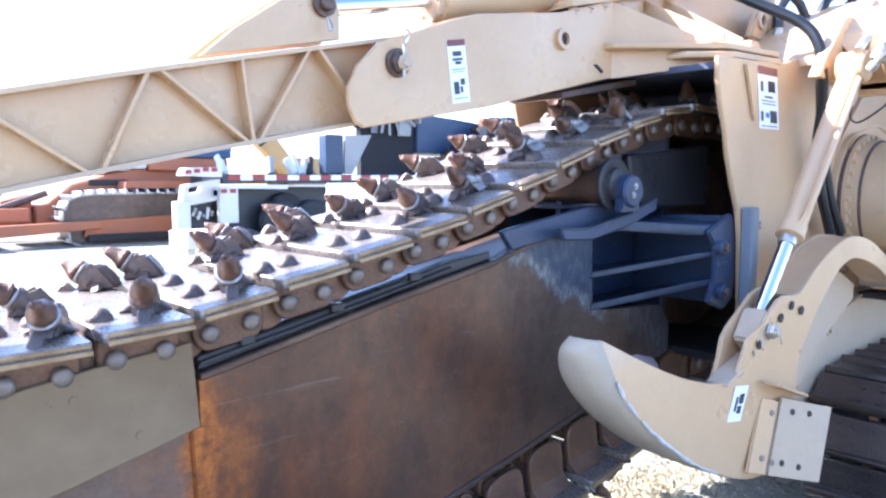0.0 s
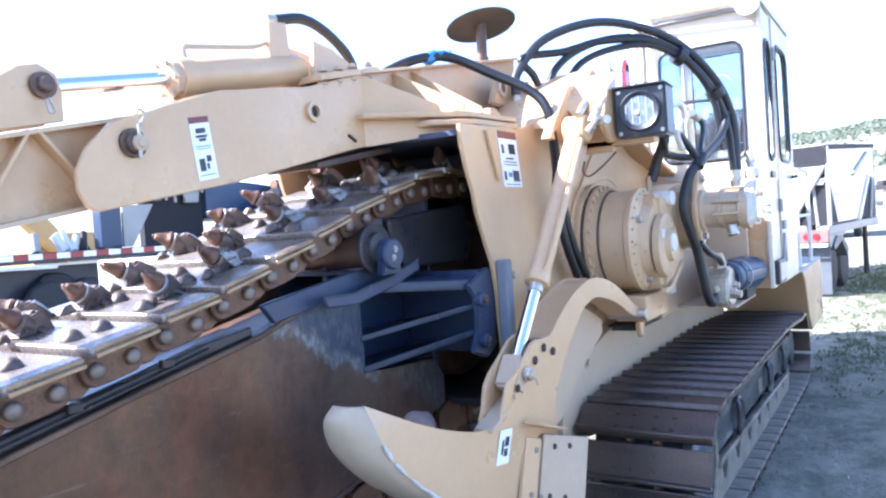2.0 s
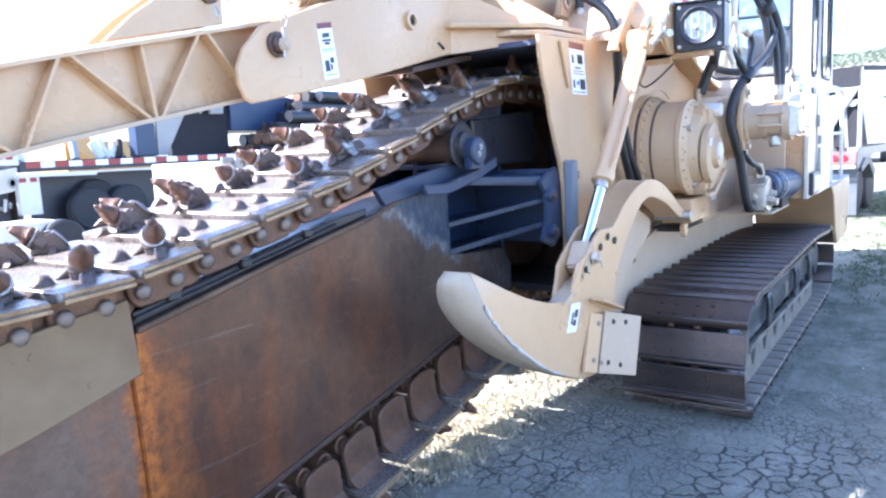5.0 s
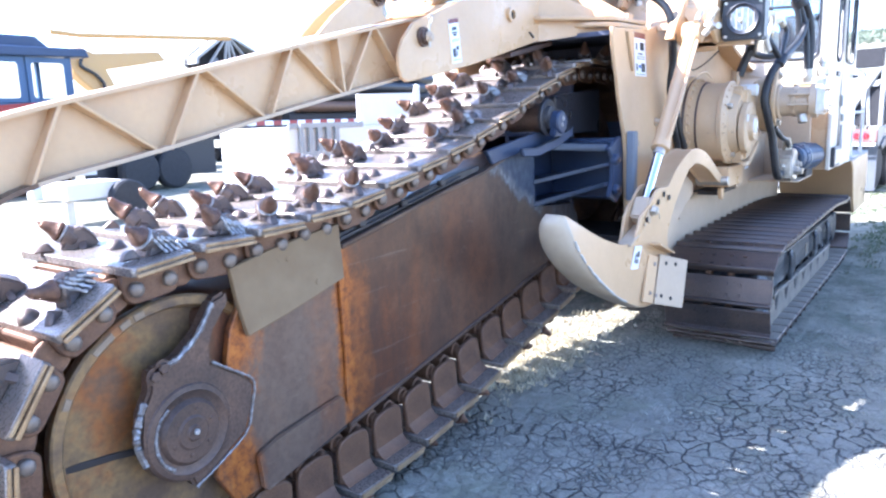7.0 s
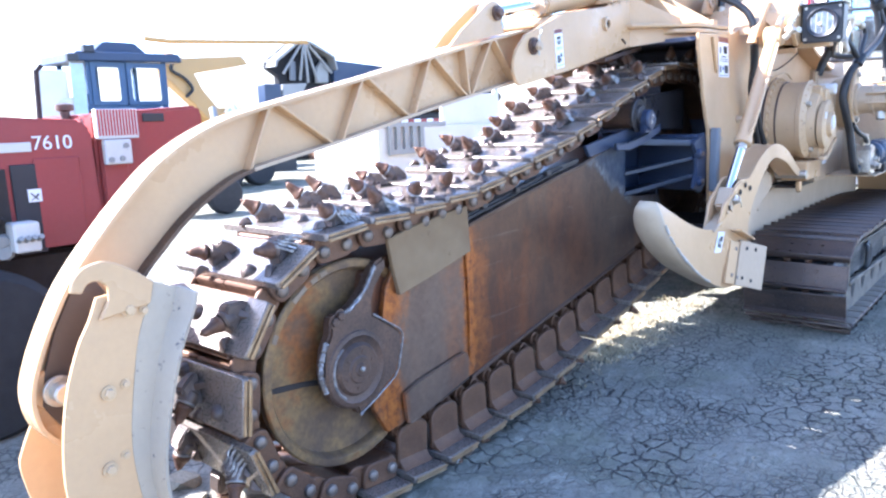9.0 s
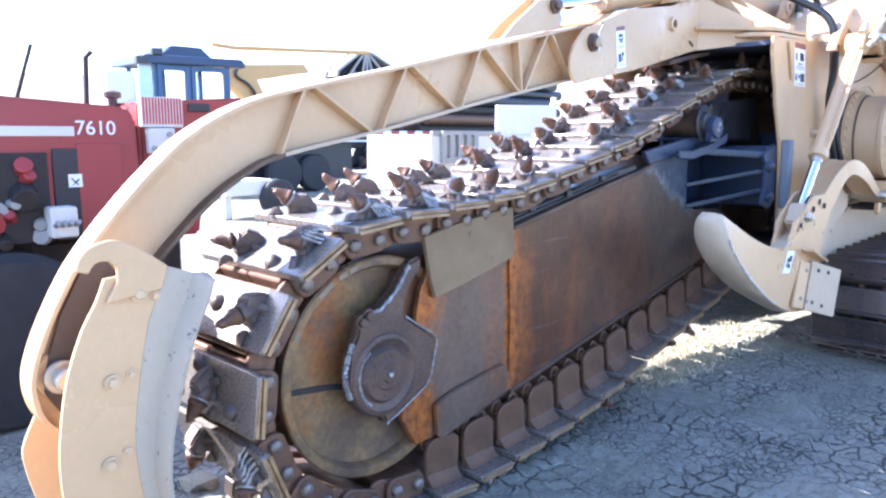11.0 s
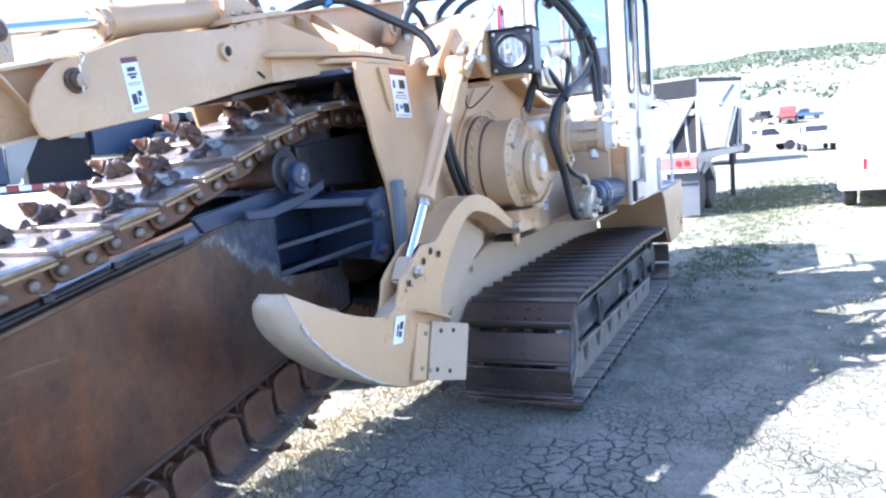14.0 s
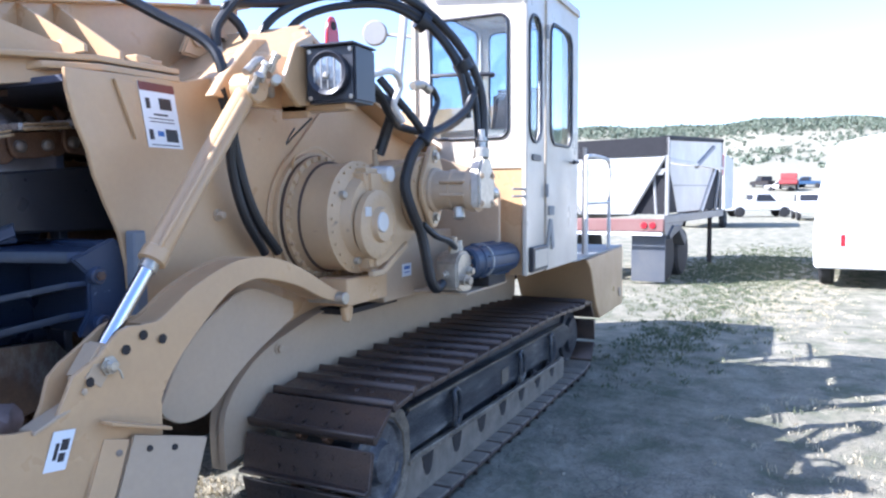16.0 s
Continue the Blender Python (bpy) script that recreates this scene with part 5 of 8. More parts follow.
for x, z, r in ((3.197, 1.487, 0.022), (3.36, 1.86, 0.0), (3.16, 1.18, 0.022), (3.20, 1.06, 0.022), (3.62, 1.62, 0.02)):
    if r:
        part("bolt", B_bolt((x, 1.546, z), (0, -1, 0), r, 0.04), TAN_DUSTY, hull)
# second wall towards the cab, sloping shroud over the drive
part("shroud", B_prism([(3.60, 2.275), (4.15, 2.62), (4.6, 2.42), (5.2, 2.20), (5.88, 2.05), (5.88, 2.02), (5.2, 2.17), (4.6, 2.39), (4.15, 2.58), (3.60, 2.235)], 1.40, 2.0, 0.004), TAN, hull)
part("deck_box", B_prism([(4.66, 1.065), (4.66, 1.40), (4.80, 1.47), (5.62, 1.47), (7.5, 1.10), (7.5, 1.04)], 1.225, 1.545, 0.008), TAN_DUSTY, hull, "dusty tan side box under the drive")
part("motor_shelf", B_box(5.02, 5.74, 0.84, 1.224, 1.085, 1.10, 0.003), TAN_DUSTY, hull)
part("mount_plate", B_prism([(4.40 + 0.42 * math.cos(radians(a)), 1.58 + 0.42 * math.sin(radians(a))) for a in range(120, 271, 10)] + [(4.9, 1.2), (5.4, 1.5), (5.4, 2.08), (4.75, 2.32), (4.52, 2.24)], 1.534, 1.5475, 0.004), TAN, hull, "tan plate welded behind the gearbox")
part("bulkhead", B_prism([(1.55, 1.1), (0.86, 1.1), (0.86, 1.72), (0.95, 1.86), (1.55, 2.05)], 5.62, 5.66, 0.004, 1, "x"), TAN_DUSTY, hull)
GUARD = spline2([(3.53, 0.40), (3.52, 0.50), (3.53, 0.66), (3.62, 0.79), (3.79, 0.905), (4.05, 0.985), (4.40, 1.055), (4.8, 1.075), (6.2, 1.06), (7.7, 1.04)], 6)
part("track_guard", B_prism(GUARD + [(7.7, 0.55), (4.5, 0.55), (3.9, 0.5), (3.68, 0.42)], 1.485, 1.51, 0.004), TAN_DUSTY, hull, "curved dusty tan guard plate")
part("guard_lip", B_ribbon([(x, 1.455, z) for x, z in GUARD[:38]], [(x, 1.545, z) for x, z in GUARD[:38]], 0.01, (0.7, 0, -0.7)), TAN_DUSTY, hull)
part("bolt", B_bolt((3.98, 1.484, 0.90), (0, -1, 0), 0.022, 0.02), TAN_DUSTY, hull)
part("bracket_block", B_box(4.17, 4.60, 1.17, 1.36, 1.115, 1.265, 0.006), TAN, hull)
part("bracket_foot", B_prism([(4.24, 1.10), (4.34, 1.10), (4.33, 1.03), (4.30, 1.005), (4.26, 1.02)], 1.24, 1.27, 0.006), TAN, hull)
# Solid dark bar paints the shade of the gap below the box.
part("slot", B_box(4.36, 4.95, 1.30, 1.484, 1.03, 1.062, 0.003), DARK, hull, "dark bar for the shaded gap under the side box")

# -- engine house and rear --
house = part("engine_house", B_box(7.35, 9.25, 1.55, 2.9, 1.10, 2.55, 0.03, 2), TAN, trencher, "tan engine housing")
part("rear_box", B_prism([(7.55, 1.10), (9.2, 1.12), (9.22, 0.46), (8.12, 0.46), (7.95, 0.62), (7.72, 1.0)], 0.725, 1.5, 0.01), TAN, house, "tan fuel tank over the track")
part("step_plate", B_box(7.1, 9.15, 0.72, 1.5, 1.115, 1.135, 0.003), GREY, house)
part("tank_plug", B_cyl((9.02, 0.727, 0.62), (9.02, 0.712, 0.62), 0.05, 18, 0.004), TAN_DUSTY, house)
rail = part("hand_rail", B_tube(spline([(7.66, 0.76, 1.13), (7.66, 0.76, 1.9), (7.66, 0.76, 2.0), (7.74, 0.76, 2.07), (8.5, 0.76, 2.07), (8.62, 0.76, 2.0), (8.63, 0.76, 1.9), (8.63, 0.76, 1.13)], 5), 0.02, 8), OFFWHITE, house, "white tubular hand rail")
part("mid_rail", B_tube([(7.66, 0.76, 1.62), (8.63, 0.76, 1.62)], 0.016, 8), OFFWHITE, rail)
part("stanchion", B_tube([(7.75, 0.80, 1.13), (7.75, 0.80, 2.15)], 0.024, 8), GREY, rail)

# exhaust with rain cap
ex = part("exhaust_pipe", B_lathe([(0, 0.045), (0.05, 0.045), (0.052, 0.036), (0.30, 0.036), (0.32, 0.06)], (4.26, 2.2, 2.80), (0.05, 0, 1), 20), HUB_STEEL, trencher, "dark exhaust stack with a wide rain cap")
part("rain_cap", B_lathe([(0, 0.23), (0.006, 0.235), (0.03, 0.12), (0.045, 0.001)], (4.275, 2.2, 3.06), (0.10, 0.22, 1), 36), DARK, ex, "rusty dark disc cap")

# -- outrigger arm and deflector shoe --
OUT = [(2.83, 1.235), (2.865, 1.24), (2.94, 1.245), (3.11, 1.345), (3.32, 1.42), (3.50, 1.438), (3.70, 1.405), (3.88, 1.335), (4.08, 1.235), (4.20, 1.19)]
INN = [(4.20, 1.135), (4.02, 1.18), (3.79, 1.275), (3.53, 1.335), (3.38, 1.32), (3.28, 1.275), (3.10, 1.14), (2.99, 1.03), (2.90, 0.90)]
o2, i2 = spline2(OUT, 6), spline2(INN, 6)
CHEEK = [(2.846, 1.235)] + o2[8:] + i2[:-3] + [(2.93, 0.93), (2.93, 0.80), (2.86, 0.54), (2.60, 0.555), (2.47, 0.62), (2.455, 0.80), (2.46, 0.945), (2.524, 0.966), (2.554, 1.03), (2.582, 1.095), (2.63, 1.125), (2.678, 1.150), (2.72, 1.195), (2.76, 1.228), (2.80, 1.24)]


def lean_in(bm):
    """Bends the lower end of a cheek towards the shoe's face."""
    for v in bm.verts:
        v.co.y += max(0.0, 2.88 - v.co.x) * 0.115 + max(0.0, 2.66 - v.co.x) * 0.095
    return bm


outrig = part("outrigger_arm", lean_in(B_prism(CHEEK, 1.215, 1.232, 0.003)), TAN, trencher, "tan curved outrigger arm carrying a deflector shoe")
part("far_cheek", B_prism(o2[8:] + i2 + [(2.72, 0.86), (2.49, 0.93), (2.53, 1.01), (2.555, 1.09), (2.60, 1.13), (2.69, 1.18), (2.78, 1.235), (2.84, 1.25), (2.95, 1.25)], 1.345, 1.362, 0.003), TAN, outrig)
part("top_plate", B_ribbon([(x, 1.232, z - 0.006) for x, z in o2[8:]], [(x, 1.345, z - 0.006) for x, z in o2[8:]], 0.012, (0, 0, -1)), TAN, outrig)
part("under_plate", B_ribbon([(x, 1.232, z + 0.004) for x, z in i2], [(x, 1.345, z + 0.004) for x, z in i2], 0.012, (0, 0, 1)), TAN, outrig)
part("hinge_pin", B_cyl((4.15, 1.165, 1.165), (4.15, 1.40, 1.165), 0.034, 20, 0.004), ZINC, outrig)
part("second_plate", B_prism(spline2([(3.06, 0.83), (3.20, 1.05), (3.42, 1.20), (3.65, 1.27), (3.97, 1.16)], 5) + spline2([(3.97, 1.08), (3.61, 0.92), (3.38, 0.765), (3.28, 0.735), (3.17, 0.745), (3.09, 0.79)], 4), 1.372, 1.39, 0.004), TAN_DUSTY, outrig, "grey-tan inner plate")
part("cross_pin", B_cyl((2.712, 1.205, 1.111), (2.712, 1.40, 1.111), 0.022, 18, 0.004), ZINC, outrig)
part("castle_nut", B_lathe([(0, 0.036), (0.006, 0.036), (0.007, 0.028), (0.022, 0.028), (0.023, 0.020), (0.032, 0.018), (0.033, 0.001)], (2.712, 1.234, 1.111), (0, -1, 0), 6), ZINC, outrig, "zinc castle nut")
part("split_pin", B_tube(spline([(2.68, 1.208, 1.13), (2.712, 1.206, 1.112), (2.735, 1.204, 1.085), (2.745, 1.204, 1.06)], 4), 0.004, 6), ZINC, outrig)
for x, z in ((2.856, 1.196), (2.783, 1.154), (2.643, 1.067), (2.944, 1.166)):
    y = 1.215 + max(0.0, 2.88 - x) * 0.115 + max(0.0, 2.66 - x) * 0.095
    part("pin_hole", B_lathe([(0, 0.019), (0.0025, 0.019), (0.003, 0.001)], (x, y + 0.001, z), (0, -1, 0), 16), DARK, outrig, "dark open hole")
part("rivet", B_lathe([(0, 0.013), (0.004, 0.011), (0.006, 0.001)], (2.621, 1.2485, 1.036), (0, -1, 0), 10), TAN_DUSTY, outrig)

# deflector shoe: nose curls away from a worn edge
crease = spline([(1.815, 1.37, 1.182), (1.835, 1.345, 1.10), (1.885, 1.33, 0.995), (1.985, 1.312, 0.885), (2.15, 1.292, 0.755), (2.36, 1.275, 0.635), (2.60, 1.255, 0.545), (2.80, 1.238, 0.525)], 6)
leftrow = spline([(1.738, 1.435, 1.198), (1.712, 1.455, 1.15), (1.750, 1.475, 1.06), (1.84, 1.475, 0.955), (1.97, 1.46, 0.845), (2.16, 1.43, 0.725), (2.58, 1.36, 0.54), (2.78, 1.30, 0.515)], 6)
uprow = spline([(1.82, 1.37, 1.184), (1.97, 1.345, 1.108), (2.08, 1.33, 1.056), (2.21, 1.315, 1.003), (2.33, 1.298, 0.965), (2.42, 1.285, 0.948), (2.60, 1.258, 0.95), (2.80, 1.238, 0.94)], 6)
defl = part("deflector_shoe", B_ribbon(uprow, crease, 0.018, (0.2, 1, 0)), TAN, trencher, "tan plough-like deflector shoe with a worn edge")
# nose sheet rolled from the crease round to the far edge
rolled = bmesh.new()
rows_ = []
for k in range(9):
    u = k / 8
    rows_.append([rolled.verts.new(a.lerp(b, u) + Vector((-0.030, -0.034, 0.006)) * math.sin(math.pi * u) * (1.0 if u < 0.5 else 0.9)) for a, b in zip(leftrow, crease)])
for ra, rb in zip(rows_, rows_[1:]):
    for i in range(len(ra) - 1):
        rolled.faces.new((ra[i], ra[i + 1], rb[i + 1], rb[i]))
ret_ = bmesh.ops.extrude_face_region(rolled, geom=rolled.faces[:])
bmesh.ops.translate(rolled, verts=[g for g in ret_["geom"] if isinstance(g, bmesh.types.BMVert)], vec=(0.012, 0.013, 0))
part("nose_plate", rolled, TAN_WORN, defl, "worn pale nose plate", 60)
chip_rng = random.Random(3)
k = 9
while k < 31:
    n = chip_rng.randint(2, 5)
    run = [c + Vector((-0.004, -0.005, chip_rng.uniform(-0.002, 0.004))) for c in crease[k:k + n + 1]]
    bm = B_tube(run, [chip_rng.uniform(0.003, 0.0085) for _ in run], 6)
    for v in bm.verts:
        v.co += noise.noise_vector(v.co * 70.0) * 0.004
    part("worn_edge", bm, WORN_WHITE, defl, "bare bright worn edge")
    k += n + chip_rng.choice((0, 0, 1))
part("trough_floor", B_prism([(2.44, 0.945), (2.56, 0.985), (2.80, 1.06), (2.80, 1.046), (2.56, 0.971), (2.44, 0.931)], 1.262, 1.345, 0.003), TAN_DUSTY, defl, "dusty floor between the cheeks")
part("flange_bar", B_prism([(2.66, 0.928), (2.93, 0.832), (2.93, 0.818), (2.66, 0.914)], 1.165, 1.235, 0.003), TAN, defl)
# wear plate bolted on askew
PU, PV = Vector((-0.92, 0.28, 0.27)).normalized(), Vector((-0.12, -0.01, -0.285))
PN = PU.cross(PV).normalized()
PN = -PN if PN.x > 0 else PN
PO = Vector((3.075, 1.125, 0.755))


def wear_plate(u0, u1, v0, v1, n0, n1, bev):
    bm = B_box(u0, u1, v0, v1, n0, n1, bev, 2)
    for v in bm.verts:
        v.co = PO + PU * v.co.x + PV * v.co.y + PN * v.co.z
    return bm


bp = part("bolt_plate", wear_plate(0.0, 0.315, 0.0, 1.0, -0.016, 0.0, 0.012), TAN_DUSTY, defl, "dusty tan bolted wear plate")
part("backing_strip", wear_plate(0.315, 0.42, 0.06, 1.0, -0.02, -0.004, 0.006), TAN, defl)
for u, v, dark in ((0.345, 0.22, 0), (0.235, 0.16, 1), (0.135, 0.14, 1), (0.355, 0.80, 0), (0.30, 0.83, 0), (0.245, 0.82, 1), (0.145, 0.84, 1)):
    part("bolt" if not dark else "plate_hole", B_lathe([(0, 0.013), (0.003, 0.012), (0.004, 0.001)], PO + PU * u + PV * v + PN * (0.0 if u < 0.31 else -0.004), PN, 12), DARK if dark else PIN_STEEL, bp)
rock = bmesh.new()
bmesh.ops.create_icosphere(rock, subdivisions=3, radius=1.0, matrix=Matrix.Translation((2.61, 1.73, 0.865)) @ Matrix.Diagonal((0.09, 0.07, 0.07, 1)))
for v in rock.verts:
    v.co += noise.noise_vector(v.co * 11.0) * 0.035 + noise.noise_vector(v.co * 40.0) * 0.006
part("clod", rock, CONCRETE, boom, "pinkish lump of rock")

# lift cylinder of the outrigger
P0, P1 = Vector((2.685, 1.292, 1.10)), Vector((3.56, 1.285, 2.20))
ax = (P1 - P0).normalized()
L = (P1 - P0).length
lift = part("lift_cylinder", B_lathe([(0.455, 0.045), (0.46, 0.056), (0.51, 0.056), (0.515, 0.049), (L - 0.02, 0.049), (L, 0.04)], P0, ax, 26), TAN, trencher, "tan hydraulic lift cylinder")
part("piston_rod", B_lathe([(0.05, 0.029), (0.46, 0.029)], P0, ax, 20), CHROME, lift, "polished chrome piston rod")
clevis = B_box(-0.05, 0.05, -0.05, 0.05, -0.075, 0.075, 0.012, 2)
clevis.transform(look(P0 + ax * 0.012, P0 + ax))
part("clevis_block", clevis, TAN_DUSTY, lift, "tan clevis block at the rod's foot")
part("rod_collar", B_lathe([(0.42, 0.036), (0.455, 0.036)], P0, ax, 16), ZINC, lift)
off = Vector((-0.03, -0.06, 0.035))
part("pressure_pipe", B_tube([P0 + ax * 0.50 + off * 0.6, P0 + ax * 0.56 + off, P0 + ax * 0.72 + off, P0 + ax * 1.15 + off, P0 + ax * 1.28 + off], 0.011, 8), TAN, lift)
part("cylinder_eye", B_cyl(P1 + Vector((0, -0.06, 0)), P1 + Vector((0, 0.06, 0)), 0.07, 22, 0.008), TAN, lift)
for k, (dx, dz) in enumerate(((-0.05, 0.02), (0.02, 0.07), (-0.10, -0.03), (0.06, 0.03))):
    part("fitting", B_lathe([(0, 0.022), (0.035, 0.022), (0.037, 0.016), (0.07, 0.016), (0.072, 0.022), (0.09, 0.022)], P1 + Vector((dx, -0.10, dz)), (0.3 - 0.2 * k, -0.3, 0.9 - 0.3 * k), 8), ZINC, lift)
# tower that carries the lift cylinder and the lamp
part("tower", B_prism([(3.44, 2.16), (3.52, 2.26), (3.72, 2.46), (3.94, 2.50), (3.94, 2.15), (3.78, 2.14)], 1.385, 1.44, 0.005), TAN, hull, "tan cylinder tower")
part("tower", B_prism([(3.70, 2.24), (3.80, 2.44), (3.94, 2.51), (3.94, 2.16), (3.82, 2.14)], 1.195, 1.225, 0.005), TAN, hull, "tan cylinder tower")
part("tower_brace", B_prism([(3.92, 2.10), (3.95, 2.10), (3.95, 2.52), (3.92, 2.52)], 1.226, 1.384, 0.003), TAN, hull)
part("eye_bracket", B_box(3.94, 4.16, 1.175, 1.24, 2.40, 2.43, 0.004), TAN, hull)
tt = [Vector(v) for v in ((3.71, 1.31, 2.23), (3.67, 1.43, 2.385), (3.79, 1.47, 2.505), (3.95, 1.23, 2.54), (3.86, 1.20, 2.38))]
bm = bmesh.new()
ta, tb = [bm.verts.new(v) for v in tt], [bm.verts.new(v + Vector((0.012, 0.004, -0.010))) for v in tt]
bm.faces.new(ta)
bm.faces.new(tb[::-1])
for i in range(5):
    bm.faces.new((ta[i], ta[(i + 1) % 5], tb[(i + 1) % 5], tb[i]))
part("tower_face", bm, TAN, hull)

# -- crawler track --
TRK_Y0, TRK_Y1 = 0.735, 1.462
track = part("crawler_track", B_prism([(3.86, 0.36), (3.90, 0.52), (4.10, 0.64), (7.55, 0.64), (7.75, 0.5), (7.75, 0.3), (7.6, 0.14), (4.10, 0.12), (3.92, 0.2)], 0.93, 1.43, 0.02), FRAME_DARK, trencher, "muddy crawler track with steel grouser shoes")


def track_path():
    a = spline2([(3.80, 0.605), (3.93, 0.655), (4.12, 0.675), (4.5, 0.675), (5.5, 0.685), (6.6, 0.685), (7.45, 0.64)], 10)
    rear = [(7.60 + 0.30 * math.sin(t), 0.36 + 0.30 * math.cos(t)) for t in np.linspace(0.25, math.pi - 0.1, 16)]
    low = [(x, 0.062) for x in np.linspace(7.5, 3.98, 20)]
    front = spline2([(3.90, 0.063), (3.80, 0.088), (3.735, 0.16), (3.70, 0.27), (3.692, 0.39), (3.72, 0.51)], 5)
    return a + rear + low + front


def shoe_mesh():
    """A grouser shoe: flat pad, folded trailing edge and a tall bar with a worn, wavy crest."""
    w = 0.3635
    bm = B_prism([(-0.092, 0.012), (0.090, 0.012), (0.106, 0.028), (0.102, 0.040), (-0.066, 0.040), (-0.070, 0.066), (-0.078, 0.073), (-0.088, 0.070), (-0.098, 0.040)], -w, w, 0.003)
    for x in (-0.03, 0.05):
        for y in (-0.15, -0.06, 0.06, 0.15):
            absorb(bm, B_lathe([(0, 0.015), (0.010, 0.014), (0.011, 0.001)], (x, y, 0.039), (0, 0, 1), 6))
    return mesh_of("track_shoe", bm, TRACK_STEEL)


def track_link_mesh(y):
    bm = B_prism([(-0.10, -0.05), (0.10, -0.05), (0.10, 0.012), (-0.10, 0.012)], y - 0.02, y + 0.02, 0.008)
    return mesh_of("track_link", bm, CHAIN_STEEL)


# Pale slab carries dust and the sky light on upward shoe faces.
mud_me = mesh_of("caked_mud", B_box(-0.088, 0.086, -0.36, 0.36, 0.004, 0.0115, 0.002), DUST)
shoe_me, tlink_me, tlink2_me = shoe_mesh(), track_link_mesh(-0.075), track_link_mesh(0.075)
for x, z, a in along(track_path(), 0.205):
    m = Matrix.Translation((x, (TRK_Y0 + TRK_Y1) / 2, z)) @ Matrix.Rotation(-a, 4, "Y")
    attach("track_shoe", shoe_me, track, "", m)
    if z < 0.1:
        attach("caked_mud", mud_me, track, "", m)
    attach("track_link", tlink_me, track, "", m)
    attach("track_link", tlink2_me, track, "", m)
part("drive_idler", B_lathe([(0, 0.225), (0.03, 0.245), (0.055, 0.245), (0.065, 0.235), (0.066, 0.205), (0.045, 0.195), (0.042, 0.12), (0.05, 0.11), (0.085, 0.095), (0.088, 0.001)], (3.955, 0.905, 0.385), (0, -1, 0), 40), IDLER_GREY, track, "scuffed grey idler wheel")
part("drive_sprocket", B_lathe([(0, 0.245), (0.05, 0.245), (0.05, 0.17), (0.09, 0.16), (0.10, 0.001)], (7.58, 0.95, 0.375), (0, -1, 0), 36), FRAME_DARK, track)
tf = part("side_rail", B_prism([(4.16, 0.40), (4.18, 0.545), (4.26, 0.575), (6.6, 0.545), (7.25, 0.54), (7.42, 0.48), (7.42, 0.38), (7.25, 0.335), (4.22, 0.335)], 0.845, 0.925, 0.012, 2), FRAME_DARK, track, "muddy black track frame rail")
part("rail_top", B_prism([(4.24, 0.580), (6.6, 0.552), (7.2, 0.548), (7.2, 0.536), (6.6, 0.540), (4.24, 0.566)], 0.835, 0.86, 0.004), MUDDY_EDGE, tf, "scraped pale edge")
part("step_bar", B_prism([(4.20, 0.315), (4.28, 0.325), (7.0, 0.262), (7.0, 0.238), (4.28, 0.292), (4.20, 0.285)], 0.812, 0.85, 0.006), MUDDY_EDGE, tf, "scraped step bar")
part("roller_guard", B_prism([(4.13, 0.33), (4.30, 0.30), (7.25, 0.235), (7.25, 0.045), (4.35, 0.045), (4.16, 0.10), (4.10, 0.22)], 0.852, 0.885, 0.008), DUST, track, "dusty tan roller guard")
part("frame_fork", B_prism([(3.82, 0.655), (3.98, 0.658), (4.16, 0.60), (4.22, 0.50), (4.23, 0.30), (4.16, 0.14), (4.06, 0.09), (3.99, 0.115), (4.12, 0.20), (4.17, 0.34), (4.15, 0.48), (4.06, 0.58), (3.94, 0.625), (3.82, 0.63)], 0.828, 0.868, 0.006), MUDDY_EDGE, track, "muddy tan fork around the idler")
for x in (4.48, 4.88, 5.28, 5.68, 6.08, 6.48, 6.88):
    # Dark plate on the guard stands in for a shaded opening.
    part("roller_opening", B_prism([(x - 0.075, 0.266 - 0.022 * (x - 4.3)), (x + 0.07, 0.262 - 0.022 * (x - 4.3)), (x + 0.05, 0.19), (x - 0.055, 0.185)], 0.848, 0.8535, 0.002), DARK, track, "dark plate for the shaded opening over a roller")
    part("roller", B_lathe([(0, 0.085), (0.03, 0.09), (0.04, 0.07), (0.06, 0.055), (0.061, 0.001)], (x, 0.912, 0.19), (0, -1, 0), 20), DARK, track)
for x, z in ((4.80, 0.44), (5.98, 0.43), (6.75, 0.42)):
    ring_row = spline([(x - 0.035, 0.825, z + 0.10), (x - 0.045, 0.81, z + 0.06), (x - 0.045, 0.81, z - 0.06), (x - 0.02, 0.82, z - 0.105), (x + 0.02, 0.82, z - 0.105), (x + 0.04, 0.81, z - 0.05), (x + 0.035, 0.81, z + 0.06), (x + 0.01, 0.82, z + 0.105), (x - 0.035, 0.825, z + 0.10)], 4)
    part("lifting_loop", B_tube(ring_row, 0.017, 8, False), FRAME_DARK, track, "muddy black lifting loop")
part("name_plate", B_box(5.62, 5.76, 0.838, 0.846, 0.37, 0.48, 0.004), MUDDY_EDGE, track, "pale worn plate")
# far track, seen only through gaps
far = part("crawler_track", B_prism(spline2([(3.66, 0.36), (3.76, 0.58), (4.2, 0.73), (7.4, 0.72), (7.85, 0.5), (7.85, 0.25), (7.5, 0.0), (4.0, 0.0), (3.72, 0.16)], 3), 2.82, 3.52, 0.01), TRACK_STEEL, trencher, "dark crawler track on the far side")

